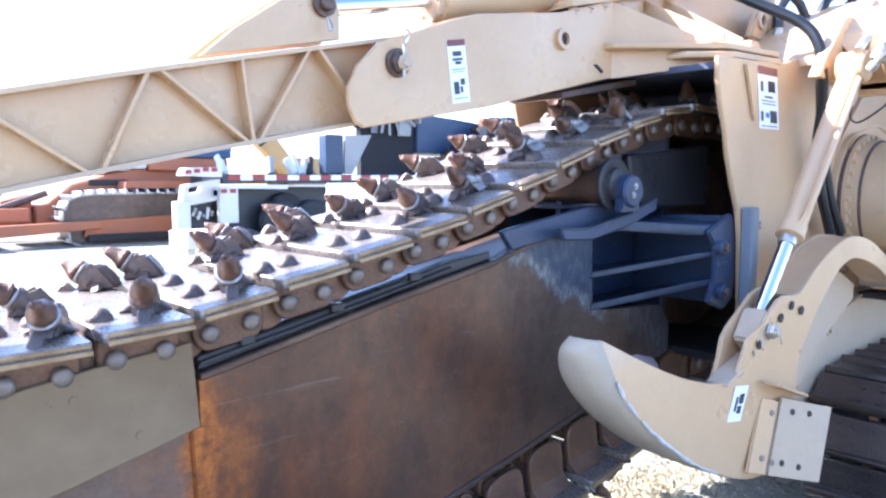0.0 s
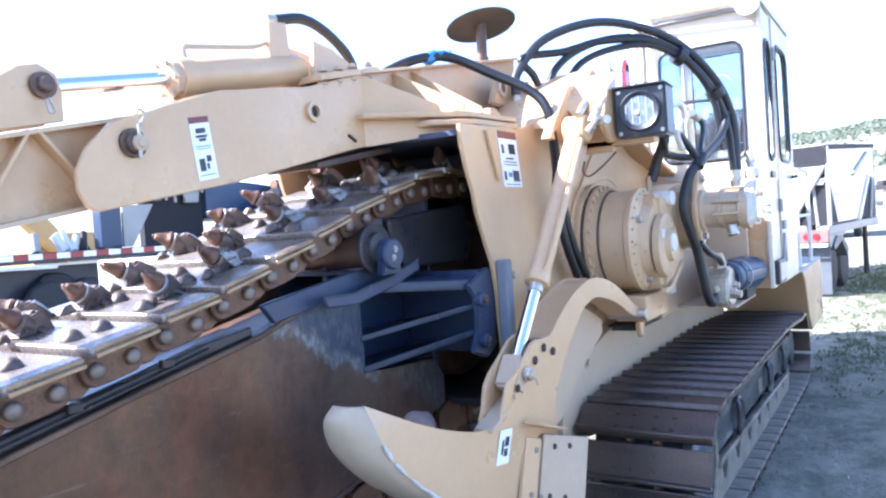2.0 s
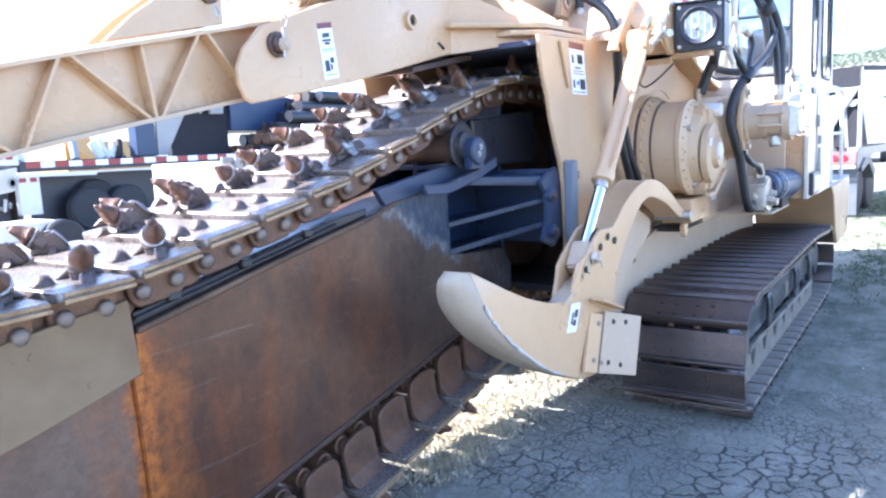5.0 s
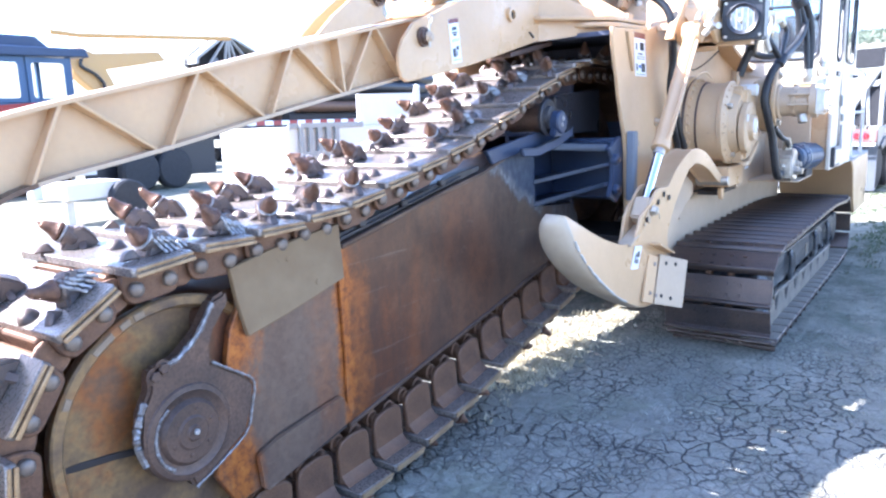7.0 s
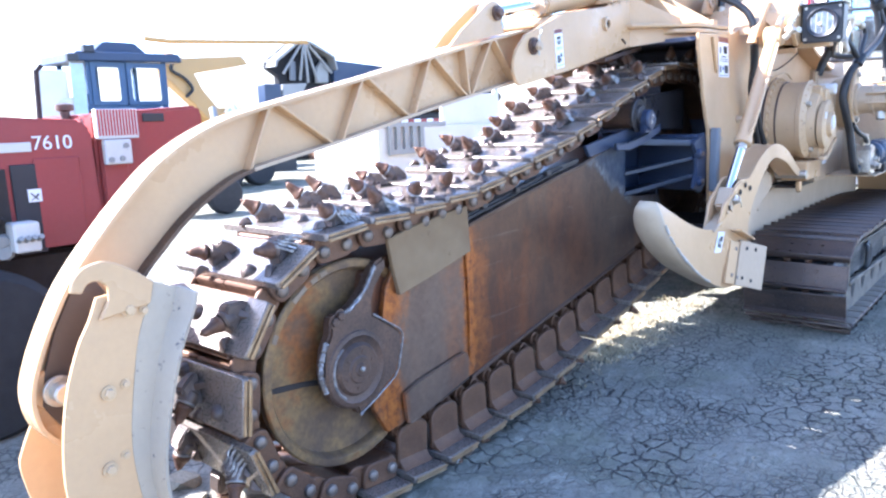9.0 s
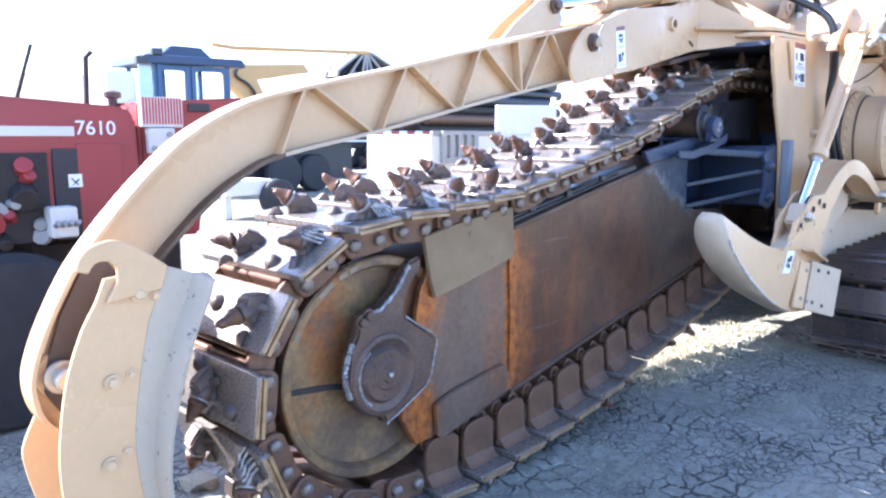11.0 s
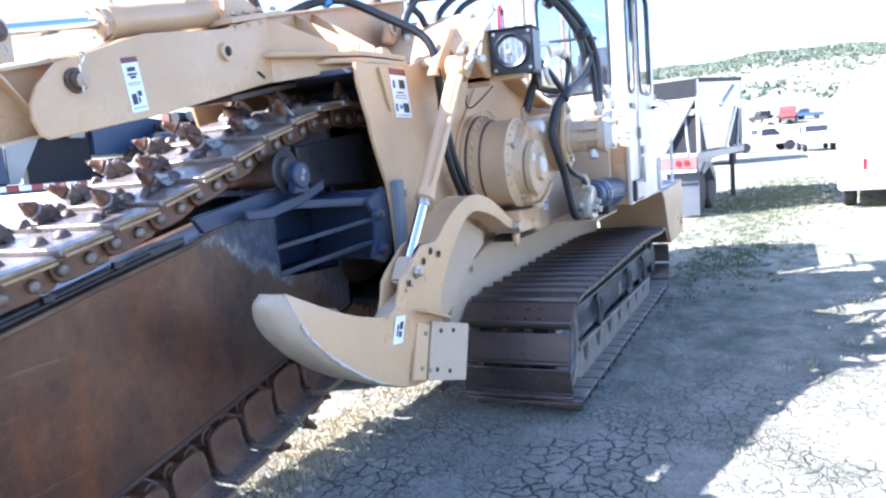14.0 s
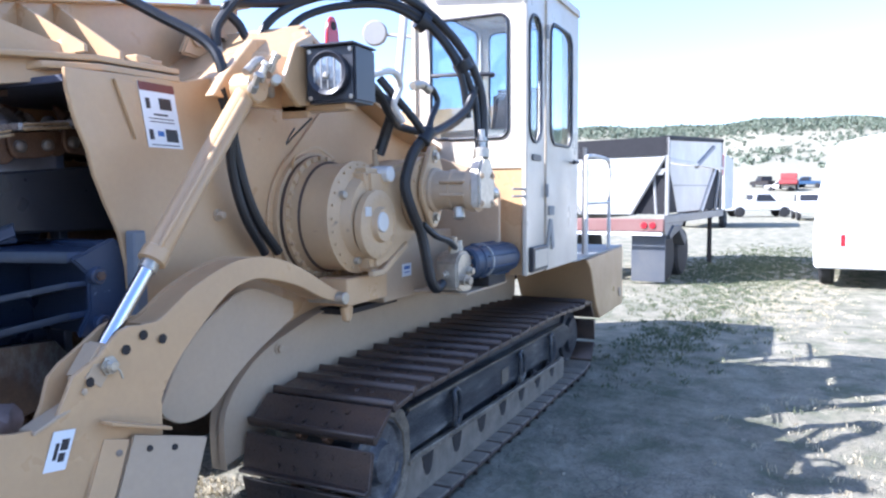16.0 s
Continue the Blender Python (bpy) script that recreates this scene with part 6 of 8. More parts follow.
# -- gearbox drive --
gb = part("gearbox", B_lathe([(0, 0.365), (0.03, 0.365), (0.034, 0.345), (0.075, 0.345), (0.08, 0.318), (0.12, 0.312), (0.125, 0.302), (0.28, 0.300), (0.285, 0.312), (0.315, 0.314), (0.32, 0.300), (0.335, 0.285), (0.345, 0.24), (0.36, 0.235), (0.40, 0.22), (0.41, 0.13), (0.44, 0.12), (0.445, 0.001)], (4.38, 1.535, 1.59), (0, -1, 0), 56), GEAR_TAN, trencher, "tan planetary gearbox")
for k in range(30):
    a = 2 * math.pi * k / 30
    part("bolt", B_bolt((4.38 + 0.332 * math.cos(a), 1.462, 1.59 + 0.332 * math.sin(a)), (0, -1, 0), 0.014, 0.022, False), GEAR_TAN, gb)
part("stained_ring", B_lathe([(0, 0.346), (0.01, 0.350), (0.02, 0.346)], (4.38, 1.50, 1.59), (0, -1, 0), 56), HUB_STEEL, gb, "oil-stained seam of the flange")
for k in range(26):
    a = 2 * math.pi * k / 26
    part("bolt", B_bolt((4.38 + 0.292 * math.cos(a), 1.207, 1.59 + 0.292 * math.sin(a)), (0, -1, 0), 0.008, 0.010, False), GEAR_TAN, gb)
for a in (60, 150, 250, 330):
    c_, s_ = math.cos(radians(a)), math.sin(radians(a))
    part("drain_plug", B_cyl((4.38 + 0.25 * c_, 1.20, 1.59 + 0.25 * s_), (4.38 + 0.25 * c_, 1.165, 1.59 + 0.25 * s_), 0.022, 10, 0.004), ZINC, gb)
part("oil_sight", B_cyl((4.33, 1.045, 1.565), (4.33, 1.03, 1.565), 0.055, 20, 0.004), OFFWHITE, gb, "pale cover")
part("case_arm", B_prism([(4.34, 1.28), (4.62, 1.34), (4.95, 1.52), (4.98, 1.80), (4.86, 1.93), (4.5, 1.86), (4.28, 1.86)], 1.10, 1.36, 0.03, 3), GEAR_TAN, gb)
part("case_rim", B_prism([(4.30, 1.265), (4.42, 1.265), (4.70, 1.40), (4.70, 1.44), (4.4, 1.30), (4.30, 1.30)], 1.08, 1.12, 0.006), GEAR_TAN, gb)
part("case_cover", B_lathe([(0, 0.19), (0.04, 0.19), (0.05, 0.17), (0.05, 0.1), (0.08, 0.09), (0.08, 0.001)], (4.36, 1.12, 1.55), (0, -1, 0), 30), GEAR_TAN, gb)
mf = part("motor_flange", B_lathe([(0, 0.225), (0.022, 0.225), (0.026, 0.22), (0.026, 0.12), (0.034, 0.115), (0.034, 0.001)], (4.86, 1.06, 1.72), (0, -1, 0), 30), GEAR_TAN, gb)
part("input_case", B_lathe([(-0.1, 0.21), (0.14, 0.21), (0.15, 0.20), (0.15, 0.001)], (4.86, 1.20, 1.72), (0, -1, 0), 30), GEAR_TAN, gb)
tips = [(4.88 + 0.065 * math.cos(radians(a)), 1.945 + 0.065 * math.sin(radians(a))) for a in range(20, 161, 20)] + [(4.88 + 0.165 * math.cos(radians(a)), 1.745 + 0.165 * math.sin(radians(a))) for a in range(160, 201, 10)] + [(4.88 + 0.065 * math.cos(radians(a)), 1.575 + 0.065 * math.sin(radians(a))) for a in range(200, 341, 20)] + [(4.88 + 0.165 * math.cos(radians(a)), 1.745 + 0.165 * math.sin(radians(a))) for a in range(-20, 21, 10)]
part("pump_flange", B_prism(tips, 0.99, 1.022, 0.006), GEAR_TAN, mf, "two-bolt mounting flange")
for z in (1.945, 1.575):
    part("bolt", B_bolt((4.88, 0.99, z), (0, -1, 0), 0.026, 0.026), ZINC, mf)
part("pump_body", B_lathe([(0, 0.135), (0.03, 0.135), (0.04, 0.118), (0.12, 0.112), (0.125, 0.122), (0.15, 0.122), (0.155, 0.112), (0.24, 0.108), (0.25, 0.13), (0.30, 0.13), (0.305, 0.001)], (4.88, 1.0, 1.74), (-0.02, -1, 0.0), 28), TAN_DUSTY, mf, "dusty cast pump body")
# Pale metal here puts the sunlight on the pump end into its colour.
pe = part("pump_end", B_prism([(4.76, 1.64), (4.98, 1.63), (5.0, 1.80), (4.97, 1.86), (4.92, 1.93), (4.82, 1.93), (4.76, 1.84)], 0.645, 0.715, 0.014, 2), ZINC, mf, "cast pump end paled for the sun on it")
part("pump_port", B_cyl((4.87, 0.68, 1.92), (4.875, 0.68, 1.985), 0.045, 14, 0.01), ZINC, pe)
part("pump_port", B_cyl((4.98, 0.68, 1.72), (5.07, 0.68, 1.72), 0.04, 14, 0.01), ZINC, pe)
part("pump_port", B_cyl((4.80, 0.80, 1.64), (4.79, 0.79, 1.57), 0.035, 14, 0.008), ZINC, pe)
for z in (1.70, 1.78):
    part("pump_rib", B_box(4.74, 4.78, 0.74, 0.90, z, z + 0.02, 0.006), TAN_DUSTY, pe)
part("adaptor", B_lathe([(0, 0.024), (0.05, 0.024), (0.052, 0.032), (0.075, 0.032), (0.077, 0.022), (0.12, 0.022)], (4.875, 0.68, 1.97), (0.15, 0.1, 1), 10), ZINC, pe)
for x, z in ((4.79, 1.66), (4.95, 1.66), (4.79, 1.82), (4.95, 1.82)):
    part("bolt", B_bolt((x, 0.646, z), (0, -1, 0), 0.014, 0.014), TAN_DUSTY, mf)
part("vent_stub", B_tube([(4.62, 1.25, 1.86), (4.62, 1.25, 1.98)], 0.02, 8), GEAR_TAN, gb)
part("plug", B_cyl((4.47, 1.18, 1.83), (4.47, 1.06, 1.83), 0.045, 14, 0.006), OFFWHITE, gb)
for k in range(16):
    a = 2 * math.pi * k / 16
    part("bolt", B_bolt((4.36 + 0.155 * math.cos(a), 1.08, 1.55 + 0.155 * math.sin(a)), (0, -1, 0), 0.011, 0.012, False), GEAR_TAN, gb)
for k in range(10):
    a = 2 * math.pi * k / 10 + 0.2
    part("bolt", B_bolt((4.86 + 0.185 * math.cos(a), 1.038, 1.72 + 0.185 * math.sin(a)), (0, -1, 0), 0.013, 0.014, False), GEAR_TAN, mf)
part("drum_band", B_lathe([(0, 0.311), (0.006, 0.315), (0.012, 0.311)], (4.38, 1.412, 1.59), (0, -1, 0), 48), HUB_STEEL, gb, "brown dirt line round the drum")
part("name_plate", B_box(4.20, 4.26, 1.066, 1.070, 1.60, 1.65, 0.001), OFFWHITE, gb)
part("breather_pipe", B_tube(spline([(4.16, 1.50, 1.86), (4.10, 1.44, 1.92), (4.20, 1.38, 1.97), (4.34, 1.36, 1.92)], 5), 0.008, 8), GEAR_TAN, gb)
# small hydraulic motor on the deck
m2 = part("deck_motor", B_lathe([(0, 0.088), (0.02, 0.105), (0.10, 0.105), (0.105, 0.112), (0.52, 0.112), (0.53, 0.105), (0.60, 0.10), (0.62, 0.085), (0.62, 0.001)], (5.18, 0.93, 1.27), (1, -0.13, 0), 28), NAVY, trencher, "dark blue electric motor with pale valve block")
for k in range(9):
    a = radians(40 * k)
    u_ = Vector((0.0, math.cos(a), math.sin(a)))
    part("cooling_fin", B_tube([Vector((5.30, 0.914, 1.27)) + u_ * 0.114, Vector((5.68, 0.866, 1.27)) + u_ * 0.114], 0.007, 5), NAVY, m2)
part("motor_strap", B_lathe([(0, 0.112), (0.002, 0.119), (0.022, 0.119), (0.024, 0.112)], (5.36, 0.907, 1.27), (1, -0.13, 0), 28), GREY, m2)
part("valve_block", B_prism([(4.94, 1.13), (4.94, 1.30), (4.99, 1.35), (5.10, 1.36), (5.17, 1.32), (5.17, 1.10), (5.04, 1.09)], 0.87, 1.02, 0.014, 2), ZINC, m2, "pale cast valve block")
for p_, q_, r_ in (((5.03, 0.94, 1.35), (5.02, 0.93, 1.45), 0.034), ((5.12, 0.94, 1.34), (5.13, 0.94, 1.42), 0.028), ((5.00, 0.88, 1.19), (4.99, 0.80, 1.18), 0.036), ((5.10, 0.88, 1.23), (5.10, 0.83, 1.23), 0.030), ((4.95, 0.95, 1.22), (4.88, 0.95, 1.22), 0.026)):
    part("valve_cap", B_lathe([(0, r_), ((Vector(q_) - Vector(p_)).length * 0.6, r_), ((Vector(q_) - Vector(p_)).length * 0.62, r_ * 0.7), ((Vector(q_) - Vector(p_)).length, r_ * 0.7)], p_, Vector(q_) - Vector(p_), 8), ZINC, m2)
for z in (1.14, 1.20, 1.26, 1.31):
    part("bolt", B_bolt((5.15, 0.868, z), (0, -1, 0), 0.010, 0.010, False), HUB_STEEL, m2)
part("motor_foot", B_box(5.36, 5.68, 0.83, 0.97, 1.10, 1.18, 0.006), DARK, m2)

# -- work lamp --
LM = look((3.86, 1.045, 2.29), (2.86, 0.965, 2.27))


def local_part(name, bm, mat, parent, m, label="", angle=35):
    bm.transform(m)
    return part(name, bm, mat, parent, label, angle)


w = 0.135
box = B_box(-w, w, -w, w, -0.0, 0.22, 0.012, 2)
lamp = local_part("work_lamp", box, INK, trencher, LM, "square black work lamp with a round silvered reflector")
local_part("lamp_hood", B_box(-w - 0.006, w + 0.006, w - 0.004, w + 0.006, -0.03, 0.22, 0.002), INK, lamp, LM)
local_part("lamp_bezel", B_lathe([(0, 0.105), (0.030, 0.105), (0.034, 0.10), (0.030, 0.092), (0.022, 0.078), (0.0, 0.077)], (0, 0, -0.001), (0, 0, -1), 32), INK, lamp, LM)
local_part("lamp_reflector", B_lathe([(0.022, 0.078), (0.014, 0.066), (0.008, 0.05), (0.010, 0.036), (0.004, 0.001)], (0, 0, -0.001), (0, 0, -1), 28), REFLECTOR, lamp, LM, "silvered reflector", 25)
for k in range(5):
    local_part("lens_rib", B_box(-0.072 + 0.036 * k - 0.003, -0.072 + 0.036 * k + 0.003, -0.07, 0.07, -0.026, -0.020, 0.001), GREY, lamp, LM)
for lx, ly in ((-0.11, 0.11), (0.11, 0.11), (-0.11, -0.11), (0.11, -0.11)):
    local_part("bolt", B_lathe([(0, 0.012), (0.006, 0.011), (0.007, 0.001)], (lx, ly, 0.001), (0, 0, -1), 8), ZINC, lamp, LM)
local_part("bulb", B_lathe([(0, 0.014), (0.024, 0.016), (0.032, 0.008)], (0.01, -0.01, -0.004), (0, 0, -1), 12), ZINC, lamp, LM)
part("lamp_bracket", B_prism([(3.92, 2.13), (4.02, 2.13), (4.02, 2.165), (3.92, 2.165)], 1.0, 1.38, 0.004), TAN, lamp)
eye = B_prism(spline2([(4.03, 2.42), (4.045, 2.57), (4.09, 2.625), (4.135, 2.57), (4.15, 2.42)], 4), 1.175, 1.195, 0.005)
red = part("lifting_eye", eye, RED_LENS, hull, "red lifting eye")
part("eye_hole", B_lathe([(0, 0.022), (0.003, 0.022), (0.0035, 0.017), (0.001, 0.016), (0.001, 0.001)], (4.09, 1.175, 2.575), (0, -1, 0), 16), DARK, red)

# -- cab --
CX0, CX1, CYN, CYF, CZ0, CZ1 = 5.80, 7.18, 0.722, 1.62, 1.13, 3.24
cab = part("cab", B_box(CX0 + 0.05, CX1 - 0.05, CYN + 0.05, CYF - 0.05, CZ0, CZ0 + 0.05, 0.004), CAB_CREAM, trencher, "white operator cab with rounded windows")
part("roof", B_prism([(CX0 - 0.03, CZ1 - 0.03), (CX0, CZ1 + 0.06), (CX1, CZ1 + 0.06), (CX1 + 0.03, CZ1 - 0.03)], CYN - 0.02, CYF + 0.02, 0.02, 2), CAB_CREAM, cab)


def holed_wall(u0, u1, v0, v1, holes, t, place, n=6):
    """A wall sheet in (u, v) with rounded window openings (u0, u1, v0, v1, radius), t thick. place(u, v, d) gives world points."""
    bm = bmesh.new()
    outer = [bm.verts.new(place(u, v, 0)) for u, v in ((u0, v0), (u1, v0), (u1, v1), (u0, v1))]
    edges = [bm.edges.new((outer[i], outer[(i + 1) % 4])) for i in range(4)]
    for h in holes:
        loop = [bm.verts.new(place(u, v, 0)) for u, v in round_rect(*h, n)]
        edges += [bm.edges.new((loop[i], loop[(i + 1) % len(loop)])) for i in range(len(loop))]
    bmesh.ops.triangle_fill(bm, use_beauty=True, edges=edges)
    d = Vector(place(0, 0, t)) - Vector(place(0, 0, 0))
    ret = bmesh.ops.extrude_face_region(bm, geom=bm.faces[:])
    bmesh.ops.translate(bm, verts=[g for g in ret["geom"] if isinstance(g, bmesh.types.BMVert)], vec=d)
    bmesh.ops.recalc_face_normals(bm, faces=bm.faces)
    return bm


def round_rect(u0, u1, v0, v1, r, n=6):
    out = []
    for cu, cv, a0 in ((u1 - r, v1 - r, 0), (u0 + r, v1 - r, 90), (u0 + r, v0 + r, 180), (u1 - r, v0 + r, 270)):
        for k in range(n + 1):
            a = radians(a0 + 90 * k / n)
            out.append((cu + r * math.cos(a), cv + r * math.sin(a)))
    return out


def window(parent, u0, u1, v0, v1, r, place, n=6):
    """A pane in a black rubber gasket."""
    rim = [Vector(place(u, v, -0.004)) for u, v in round_rect(u0, u1, v0, v1, r, n)]
    g = part("window_gasket", B_tube(rim + [rim[0]], 0.012, 6, False), INK, parent)
    bm = bmesh.new()
    a = [bm.verts.new(place(u, v, 0.008)) for u, v in round_rect(u0, u1, v0, v1, r, n)]
    b = [bm.verts.new(place(u, v, 0.014)) for u, v in round_rect(u0, u1, v0, v1, r, n)]
    bm.faces.new(a)
    bm.faces.new(b[::-1])
    for i in range(len(a)):
        bm.faces.new((a[i], a[(i + 1) % len(a)], b[(i + 1) % len(a)], b[i]))
    p = part("window_pane", bm, CAB_GLASS, g)
    p.visible_shadow = False
    return g


front_at = lambda u, v, d: (CX0 + 0.02 + d, u, v)
side_at = lambda u, v, d: (u, CYN + d, v)
rear_at = lambda u, v, d: (CX1 - 0.02 - d, u, v)
farside_at = lambda u, v, d: (u, CYF - d, v)
FRONT_WIN = (0.865, 1.47, 2.12, 2.985, 0.07)
part("front_wall", holed_wall(CYN + 0.025, CYF - 0.025, 1.90, CZ1, [FRONT_WIN], 0.025, front_at), CAB_CREAM, cab)
window(cab, *FRONT_WIN, front_at)
W1, W2 = (5.86, 6.13, 2.09, 2.99, 0.125), (6.33, 6.93, 2.10, 3.02, 0.12)
part("side_wall", holed_wall(CX0, 6.225, CZ0, CZ1, [W1], 0.025, side_at), CAB_CREAM, cab)
window(cab, *W1, side_at)
door = part("door", holed_wall(6.245, CX1 - 0.03, CZ0, CZ1 - 0.04, [W2], 0.025, lambda u, v, d: (u, CYN - 0.012 + d, v)), CAB_CREAM, cab, "white cab door")
window(door, *W2, lambda u, v, d: (u, CYN - 0.012 + d, v))
part("rear_wall", holed_wall(CYN + 0.025, CYF - 0.025, CZ0, CZ1, [(0.85, 1.54, 2.12, 3.17, 0.06)], 0.025, rear_at), CAB_CREAM, cab)
window(cab, 0.85, 1.54, 2.12, 3.17, 0.06, rear_at)
part("far_wall", holed_wall(CX0, CX1, 1.85, CZ1, [(5.90, 7.08, 2.12, 3.17, 0.08)], 0.025, farside_at), CAB_CREAM, cab)
window(cab, 5.90, 7.08, 2.12, 3.17, 0.08, farside_at)
for z in (1.74, 2.92):
    part("hinge", B_cyl((6.235, CYN - 0.018, z - 0.05), (6.235, CYN - 0.018, z + 0.05), 0.014, 10), GREY, door)
part("door_handle", B_tube([(6.99, CYN - 0.01, 1.98), (6.99, CYN - 0.06, 1.98), (6.86, CYN - 0.06, 1.98)], 0.014, 8), INK, door)
part("vent", B_prism(round_rect(5.92, 6.12, 1.955, 2.0, 0.02, 3), CYN - 0.012, CYN + 0.002, 0.002), INK, cab)
part("lock", B_box(6.28, 6.40, CYN - 0.03, CYN - 0.012, 1.55, 1.62, 0.004), GREY, door)
part("latch", B_prism([(6.30, 1.52), (6.36, 1.52), (6.42, 1.30), (6.36, 1.28), (6.33, 1.42), (6.26, 1.30), (6.22, 1.32)], CYN - 0.026, CYN - 0.013, 0.003), GREY, door)
part("document_box", B_box(5.86, 6.22, CYN - 0.035, CYN - 0.001, 1.15, 1.33, 0.006), INK, cab, "black document box")
part("document_plate", B_box(5.895, 6.19, CYN - 0.041, CYN - 0.035, 1.175, 1.305, 0.002), CAB_CREAM, cab)
part("lower_front", B_prism([(CYN + 0.03, 1.13), (CYN + 0.03, 1.92), (0.95, 1.905), (1.55, 2.05), (1.55, 1.13)], CX0 + 0.03, CX0 + 0.06, 0.004, 1, "x"), TAN, cab)
part("corner_post", B_box(CX0 - 0.005, CX0 + 0.03, CYN - 0.006, CYN + 0.03, CZ0, CZ1 - 0.02, 0.008), CAB_CREAM, cab)
for z in (1.69, 1.74):
    part("hinge_bar", B_box(5.55, 5.80, CYN + 0.0, CYN + 0.02, z, z + 0.016, 0.003), GREY, cab)
seat = part("seat", B_box(6.45, 6.95, 0.95, 1.40, 1.85, 1.98, 0.04, 3), INK, cab, "black operator seat")
part("seat_back", B_box(6.85, 6.99, 0.95, 1.40, 1.95, 2.62, 0.05, 3), INK, seat)
part("console", B_box(6.0, 6.25, 0.95, 1.50, 1.3, 2.2, 0.02, 2), GREY, cab)
part("steering_lever", B_tube([(6.12, 1.1, 2.2), (6.22, 1.1, 2.45)], 0.014, 8), INK, cab)
part("grab_bar", B_tube(spline([(5.79, 0.98, 2.55), (5.74, 0.98, 2.56), (5.74, 1.4, 2.58), (5.79, 1.4, 2.58)], 4), 0.014, 8), INK, cab)
part("roof_lamp", B_lathe([(0, 0.02), (0.03, 0.075), (0.08, 0.085), (0.085, 0.001)], (5.79, 0.80, 3.22), (-1, -0.1, -0.05), 22), CHROME, cab, "round roof lamp")
part("visor_tube", B_tube([(5.74, 1.56, 3.30), (5.70, 1.50, 3.36), (5.70, 0.86, 3.30), (5.76, 0.82, 3.22)], 0.018, 8), OFFWHITE, cab)
part("visor_tube", B_tube([(5.72, 1.55, 3.26), (5.70, 0.90, 3.23)], 0.014, 8), TAN, cab)
part("round_mirror", B_cyl((5.86, 1.98, 2.97), (5.90, 1.99, 2.97), 0.10, 22, 0.012), GREY, cab, "grey round mirror on a stalk")
part("mirror_stalk", B_tube([(5.90, 1.99, 2.97), (5.92, 1.80, 2.94), (5.90, 1.60, 2.90)], 0.014, 8), GREY, cab)
part("light_bar", B_box(5.78, 5.84, 0.80, 1.60, 3.20, 3.235, 0.01), GREY, cab)
part("roof_frame", B_tube([(5.55, 1.65, 2.1), (5.72, 1.62, 3.2), (5.9, 1.62, 3.28)], 0.03, 8), OFFWHITE, cab)

# -- hoses --
def hose(pts, r=0.022, label="", parent=None, mat=None):
    return part("hose", B_tube(spline(pts, 8), r, 10), mat or RUBBER, parent or trencher, label)


h1 = hose([(3.92, 1.80, 2.50), (3.94, 1.79, 2.63), (4.09, 1.68, 2.83), (4.37, 1.49, 2.95), (4.65, 1.30, 2.95), (4.94, 1.10, 2.85), (5.17, 0.93, 2.62), (5.29, 0.85, 2.35), (5.30, 0.84, 2.0)], 0.028, "black hydraulic hose in a high arc")
hose([(4.08, 1.70, 2.50), (4.03, 1.73, 2.62), (3.97, 1.77, 2.72), (4.22, 1.60, 2.77), (4.43, 1.45, 2.84), (4.71, 1.25, 2.86), (4.93, 1.10, 2.79), (5.13, 0.96, 2.58), (5.24, 0.88, 2.32), (5.26, 0.86, 2.0)], 0.024, "black hydraulic hose in a high arc")
hose([(4.09, 1.69, 2.50), (4.16, 1.64, 2.66), (4.30, 1.55, 2.78), (4.5, 1.41, 2.86), (4.74, 1.24, 2.87), (4.96, 1.08, 2.76), (5.14, 0.95, 2.52), (5.21, 0.91, 2.2)], 0.024, "black hydraulic hose in a high arc")
hose([(4.21, 1.61, 2.50), (4.25, 1.58, 2.62), (4.34, 1.52, 2.72), (4.52, 1.39, 2.80), (4.76, 1.22, 2.83), (4.97, 1.07, 2.74)], 0.022, "black hydraulic hose")
for p_, q_ in (((4.92, 1.11, 2.78), (4.96, 1.08, 2.75)), ((5.16, 0.94, 2.55), (5.19, 0.92, 2.50))):
    part("hose_clamp", B_tube([p_, q_], 0.062, 12), RUBBER, h1)
hose([(4.10, 1.15, 2.36), (4.35, 1.10, 2.30), (4.62, 1.14, 2.16), (4.80, 1.17, 2.12), (4.98, 1.07, 2.10), (5.12, 0.97, 2.16), (5.22, 0.90, 2.28), (5.25, 0.88, 2.40)], 0.024, "black hydraulic hose")
hose([(4.69, 0.95, 2.05), (4.62, 1.0, 1.95), (4.575, 1.03, 1.78), (4.61, 1.01, 1.63), (4.69, 0.99, 1.49), (4.72, 0.97, 1.33), (4.75, 0.955, 1.20), (4.81, 0.95, 1.15), (4.89, 0.95, 1.17)], 0.032, "thick black hydraulic hose")
hose([(4.45, 1.20, 2.30), (4.62, 1.14, 2.22), (4.66, 1.20, 2.08), (4.64, 1.24, 1.95)], 0.034, "black hydraulic hose")
hose([(4.68, 0.97, 1.54), (4.78, 0.94, 1.47), (4.92, 0.92, 1.43), (5.02, 0.92, 1.38)], 0.02, "black hydraulic hose")
hose([(2.30, 2.12, 2.68), (2.45, 2.10, 2.71), (2.60, 2.10, 2.68), (2.74, 2.10, 2.60), (2.80, 2.10, 2.50)], 0.024, "black hose looping off the tilt cylinder")
hose([(2.98, 2.12, 2.53), (3.15, 2.0, 2.62), (3.35, 1.90, 2.65), (3.47, 1.70, 2.54), (3.545, 1.52, 2.43), (3.56, 1.44, 2.31), (3.585, 1.43, 2.12), (3.64, 1.44, 1.92), (3.705, 1.44, 1.73), (3.80, 1.44, 1.57), (3.94, 1.44, 1.42)], 0.026, "long black hose draped over the hull")
